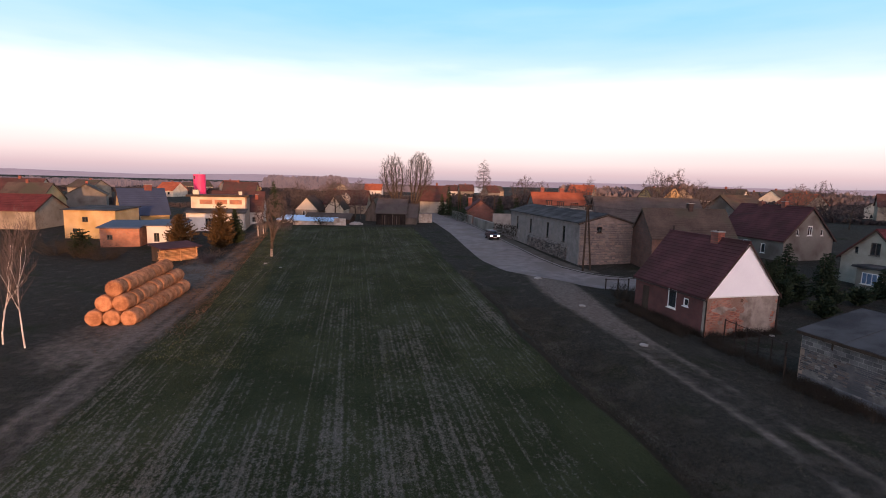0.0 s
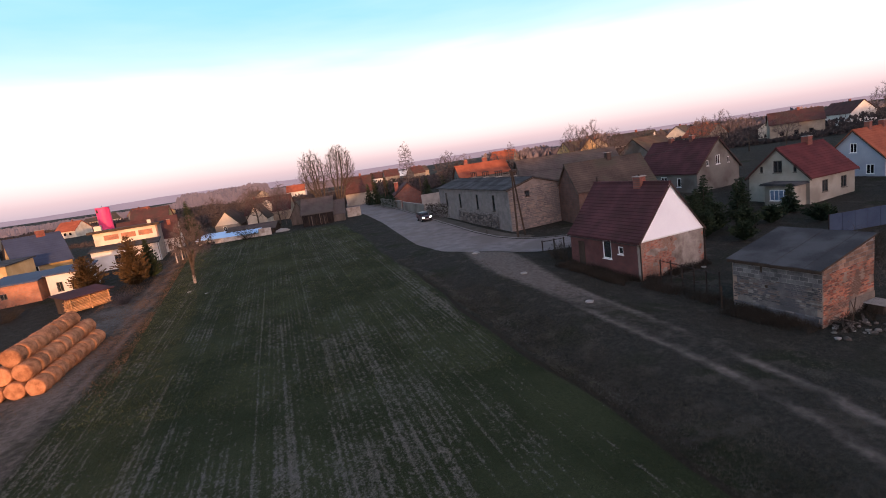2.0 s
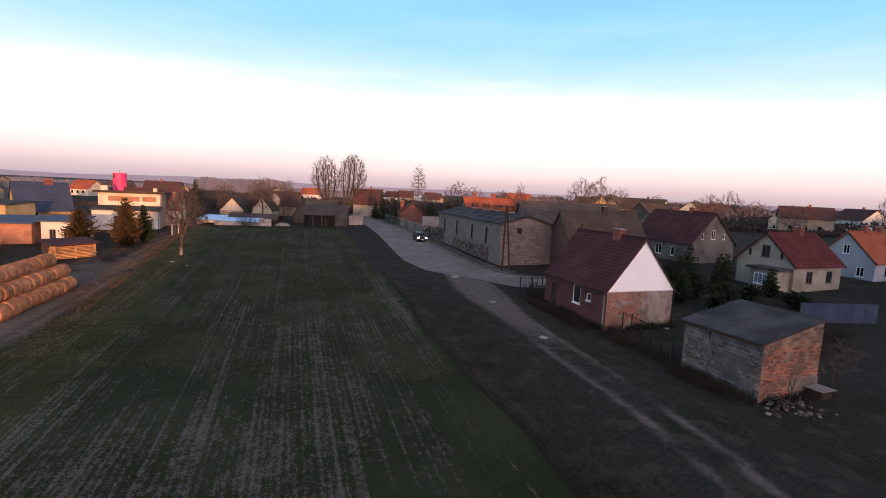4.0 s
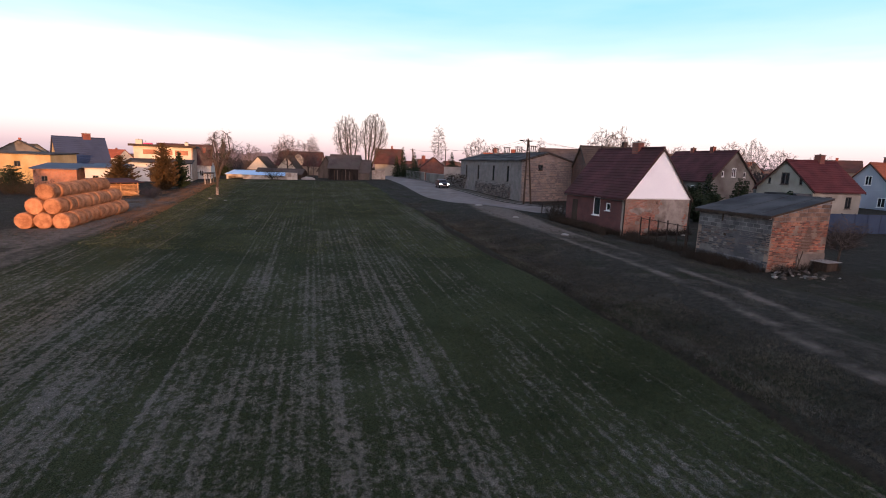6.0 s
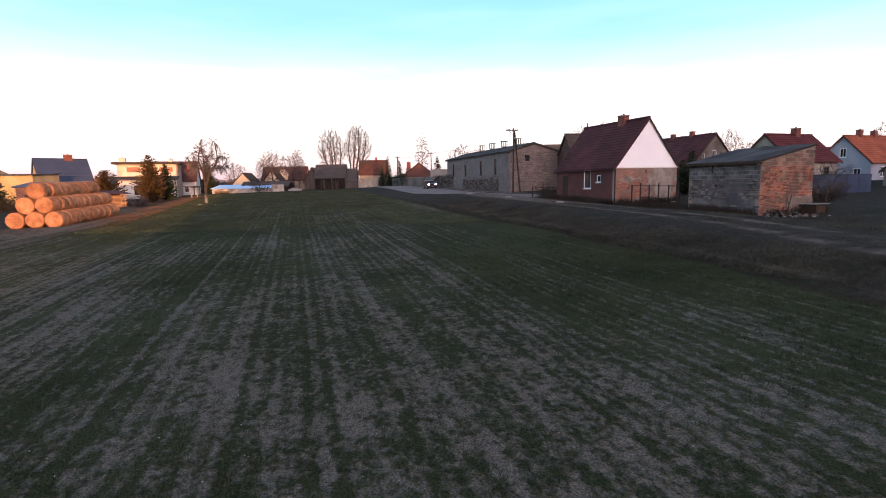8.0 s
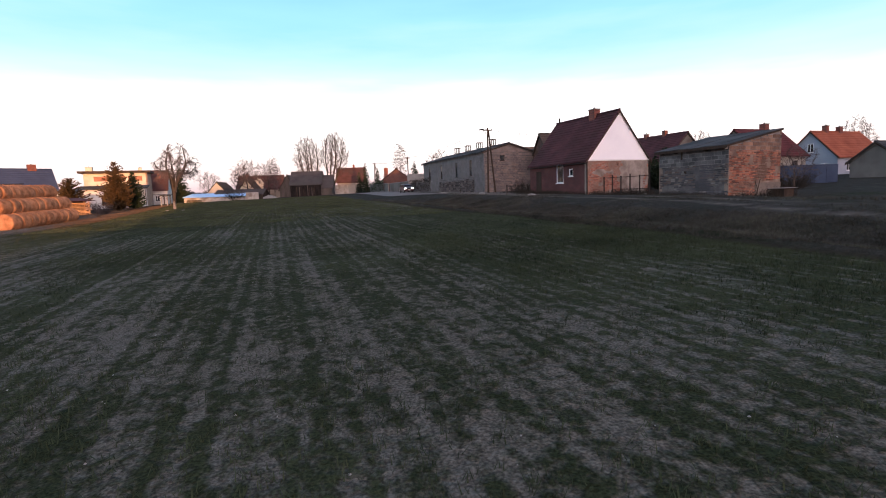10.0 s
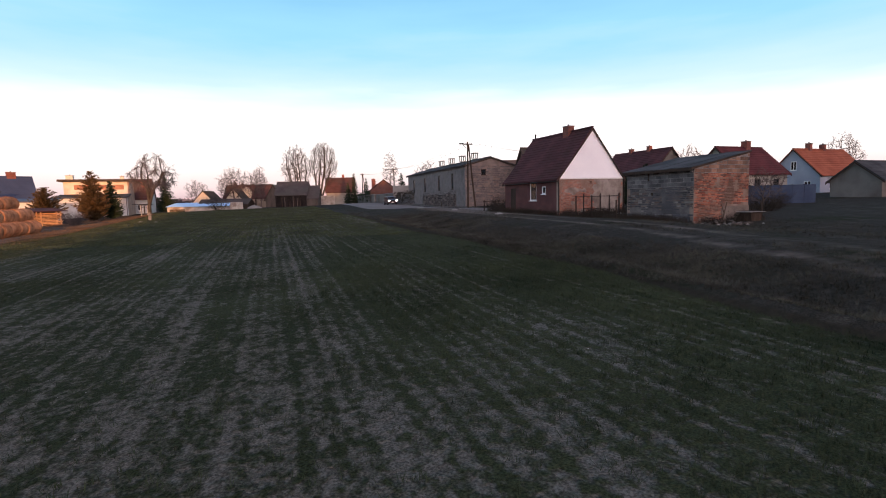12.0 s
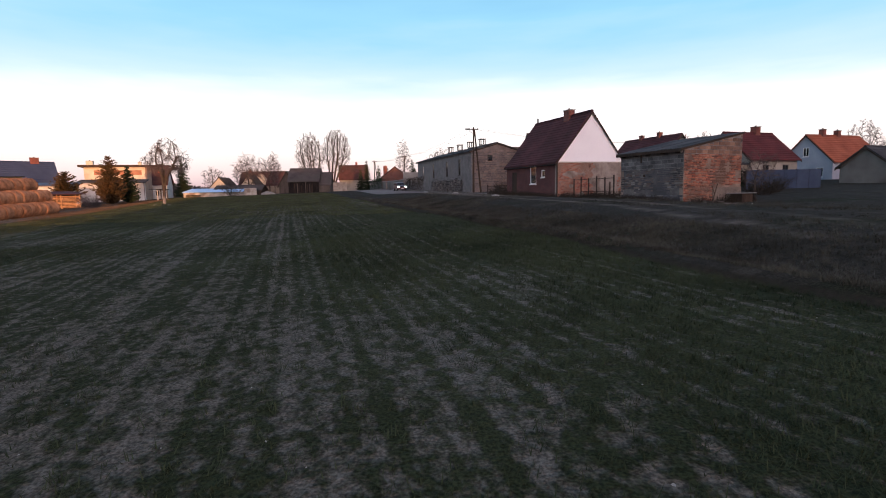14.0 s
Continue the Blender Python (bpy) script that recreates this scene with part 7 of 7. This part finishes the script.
CROP = surface("young_crop", (0.014, 0.0215, 0.0105), (0.053, 0.069, 0.035), 0.5, 9, 0.9, 0.0)
# Lighter copy of the crop colour, painting in the brighter far field.
FAR_LIT_CROP = surface("lightened_far_crop", (0.027, 0.035, 0.015), (0.090, 0.102, 0.050), 0.5, 9, 0.9, 0.0)
spots = []
rng = random.Random(21)
ROW = 0.30
TURN = math.atan2(OUT.y, OUT.x)
for k in range(190000):
    far = rng.random() ** 1.9
    y = 0.5 + far * 46
    x = 9 + (rng.random() - 0.5) * (26 + far * 62)
    if edge(x, y) > -0.1:
        continue
    across = x * math.cos(TURN) + y * math.sin(TURN)
    near_row = (round(across / ROW - 0.25) + 0.25) * ROW + rng.gauss(0, 0.075)
    x, y = x + (near_row - across) * OUT.x, y + (near_row - across) * OUT.y
    if rng.random() > (0.12 + 0.88 * field_cover(x, y)) * (1 - smooth(0.3, 1.0, far)):
        continue
    spots.append((x, y, ground_z(x, y)))
for k in range(16000):
    y = rng.uniform(-10, 1.2)
    x = rng.uniform(-14, 24)
    if edge(x, y) < -0.1 and rng.random() < 0.12 + 0.88 * field_cover(x, y):
        spots.append((x, y, ground_z(x, y)))
tufts("crop", "young green winter crop in drilled rows", spots, CROP, 6, 0.025, 0.085, 0.011, 4, 1.6, 3.5)
near_spots = []
for k in range(60000):
    y = 1.0 + 17 * rng.random() ** 1.3
    x = rng.uniform(-6, 25)
    across = x * math.cos(TURN) + y * math.sin(TURN)
    near_row = (round(across / ROW - 0.25) + 0.25) * ROW + rng.gauss(0, 0.07)
    x, y = x + (near_row - across) * OUT.x, y + (near_row - across) * OUT.y
    if edge(x, y) < -0.1 and rng.random() < clamp(field_cover(x, y) * 1.2 - 0.15) and noise.noise((x * 2.3, y * 2.3, 11)) > -0.15:
        near_spots.append((x, y, ground_z(x, y)))
tufts("crop_leaves", "narrow bent leaves of the young crop", near_spots, CROP, 9, 0.04, 0.13, 0.006, 15, 2.2, 9.0)
pebbles, pebble_faces = [], []
for k in range(600):
    x, y = rng.uniform(-8, 26), 1.5 + 24 * rng.random() ** 1.4
    if edge(x, y) > -0.2:
        continue
    z, r = ground_z(x, y), rng.uniform(0.006, 0.020)
    b = len(pebbles)
    pebbles += [(x + r * math.cos(q * 1.257) * rng.uniform(0.7, 1.2), y + r * math.sin(q * 1.257) * rng.uniform(0.7, 1.2), z - 0.004) for q in range(5)] + [(x, y, z + r * 0.7)]
    pebble_faces += [(b + q, b + (q + 1) % 5, b + 5) for q in range(5)]
tagged(raw("pebbles", pebbles, pebble_faces, CONCRETE), "pale pebbles and clods on the bare soil", "pebbles", kind="stuff")
spots = []
for k in range(60000):
    y = rng.uniform(30, 103)
    x = -14 - 0.33 * (y - 50) + rng.uniform(-34, 34)
    e = edge(x, y)
    if e > -0.3 or off_line(LEFT_TRACK, x, y)[0] < 2.0 or x < -24.6 - (y - 47.6) * 0.404 or (y > 57 and x > -1.5 - (y - 68) * 0.28):
        continue
    if rng.random() < 0.25 + 0.75 * field_cover(x, y):
        spots.append((x, y, ground_z(x, y)))
tufts("far_crop", "young green winter crop at the far side of the field", spots, FAR_LIT_CROP, 4, 0.04, 0.09, 0.05, 14)
spots = []
for k in range(52000):
    y = 2 + 60 * rng.random() ** 1.5
    x = FURROW.x + (y - FURROW.y) * -0.332 + 0.25 + 22 * rng.random() ** 1.4
    d = edge(x, y)
    dt, _ = off_line(DIRT_TRACK, x, y)
    if d < 0.12 or (dt < 1.2 and (y > 44 or abs(dt - 0.85) < 0.3)) or (y > 53 and x > 2) or rng.random() > 0.5 + 1.3 * noise.noise((x * 0.3 + y * 0.1, y * 0.16, 9)):
        continue
    spots.append((x, y, ground_z(x, y)))
for k in range(24000):
    y = 1.0 + 45 * rng.random() ** 1.6
    d = 0.14 + 3.2 * rng.random() ** 1.3
    x = FURROW.x + (d - (y - FURROW.y) * OUT.y) / OUT.x
    if edge(x, y) > 0.12 and rng.random() < 0.7 + 0.6 * noise.noise((x * 0.5, y * 0.5, 1)):
        spots.append((x, y, ground_z(x, y)))
tufts("verge_grass", "dry brownish rough grass on the bank and yards", spots, DRY_GRASS, 6, 0.03, 0.11, 0.012, 5, 1.5)
spots = []
for k in range(3000):
    y = rng.uniform(3, 56)
    d = rng.gauss(0.85, 0.32)
    x = FURROW.x + (d - (y - FURROW.y) * OUT.y) / OUT.x
    if d < 0.4 or rng.random() > 0.55 + noise.noise((x * 0.4, y * 0.4, 5)):
        continue
    spots.append((x, y, ground_z(x, y)))
tufts("bank_grass", "pale dry grass on the lip of the field ditch", spots, PALE_GRASS, 7, 0.04, 0.13, 0.012, 6, 1.5)
# tall weeds along the feet of the shed and the cottage
spots = []
for (ax, ay), (bx, by), reach, count in (((24.85, 29.2), (22.86, 33.68), 1.4, 1500), ((29.05, 31.07), (24.85, 29.2), 1.0, 500), ((20.25, 41.0), (17.1, 48.79), 1.9, 4200), ((26.18, 43.4), (20.25, 41.0), 0.8, 900), ((23.4, 34.2), (20.6, 40.4), 1.2, 1100)):
    nx, ny = ay - by, bx - ax
    size = math.hypot(nx, ny)
    for k in range(count):
        u, d = rng.random(), 0.06 + reach * rng.random() ** 1.7
        x, y = ax + (bx - ax) * u + nx / size * d, ay + (by - ay) * u + ny / size * d
        if rng.random() < 0.45 + 0.7 * noise.noise((x * 0.8, y * 0.8, 3)):
            spots.append((x, y, ground_z(x, y)))
tufts("tall_weeds", "dark withered weeds at the foot of the walls", spots, BUSH_DARK, 9, 0.15, 0.7, 0.013, 7)
# dry grass along the left field track and thin crop at the field's left side
spots = []
for k in range(22000):
    y = rng.uniform(30, 92)
    off = -2.4 + 8.0 * rng.random() ** 1.5
    x = -24.6 - (y - 47.6) * 0.404 - off
    if rng.random() < (0.5 + 0.9 * noise.noise((x * 0.35, y * 0.35, 2))) * smooth(30, 50, y):
        spots.append((x, y, ground_z(x, y)))
tufts("track_grass", "reddish dry grass beside the field track", spots, TRACK_GRASS, 7, 0.04, 0.16, 0.014, 8)
spots = []
for k in range(9000):
    y = 26 + 62 * rng.random()
    x = -24.6 - (y - 47.6) * 0.404 + 2.2 + 24 * rng.random() ** 1.8
    across = x * math.cos(TURN) + y * math.sin(TURN)
    near_row = (round(across / ROW - 0.25) + 0.25) * ROW + rng.gauss(0, 0.06)
    x, y = x + (near_row - across) * OUT.x, y + (near_row - across) * OUT.y
    spots.append((x, y, ground_z(x, y)))
tufts("thin_crop", "thin young crop at the sunlit side of the field", spots, CROP, 4, 0.03, 0.08, 0.016, 9)
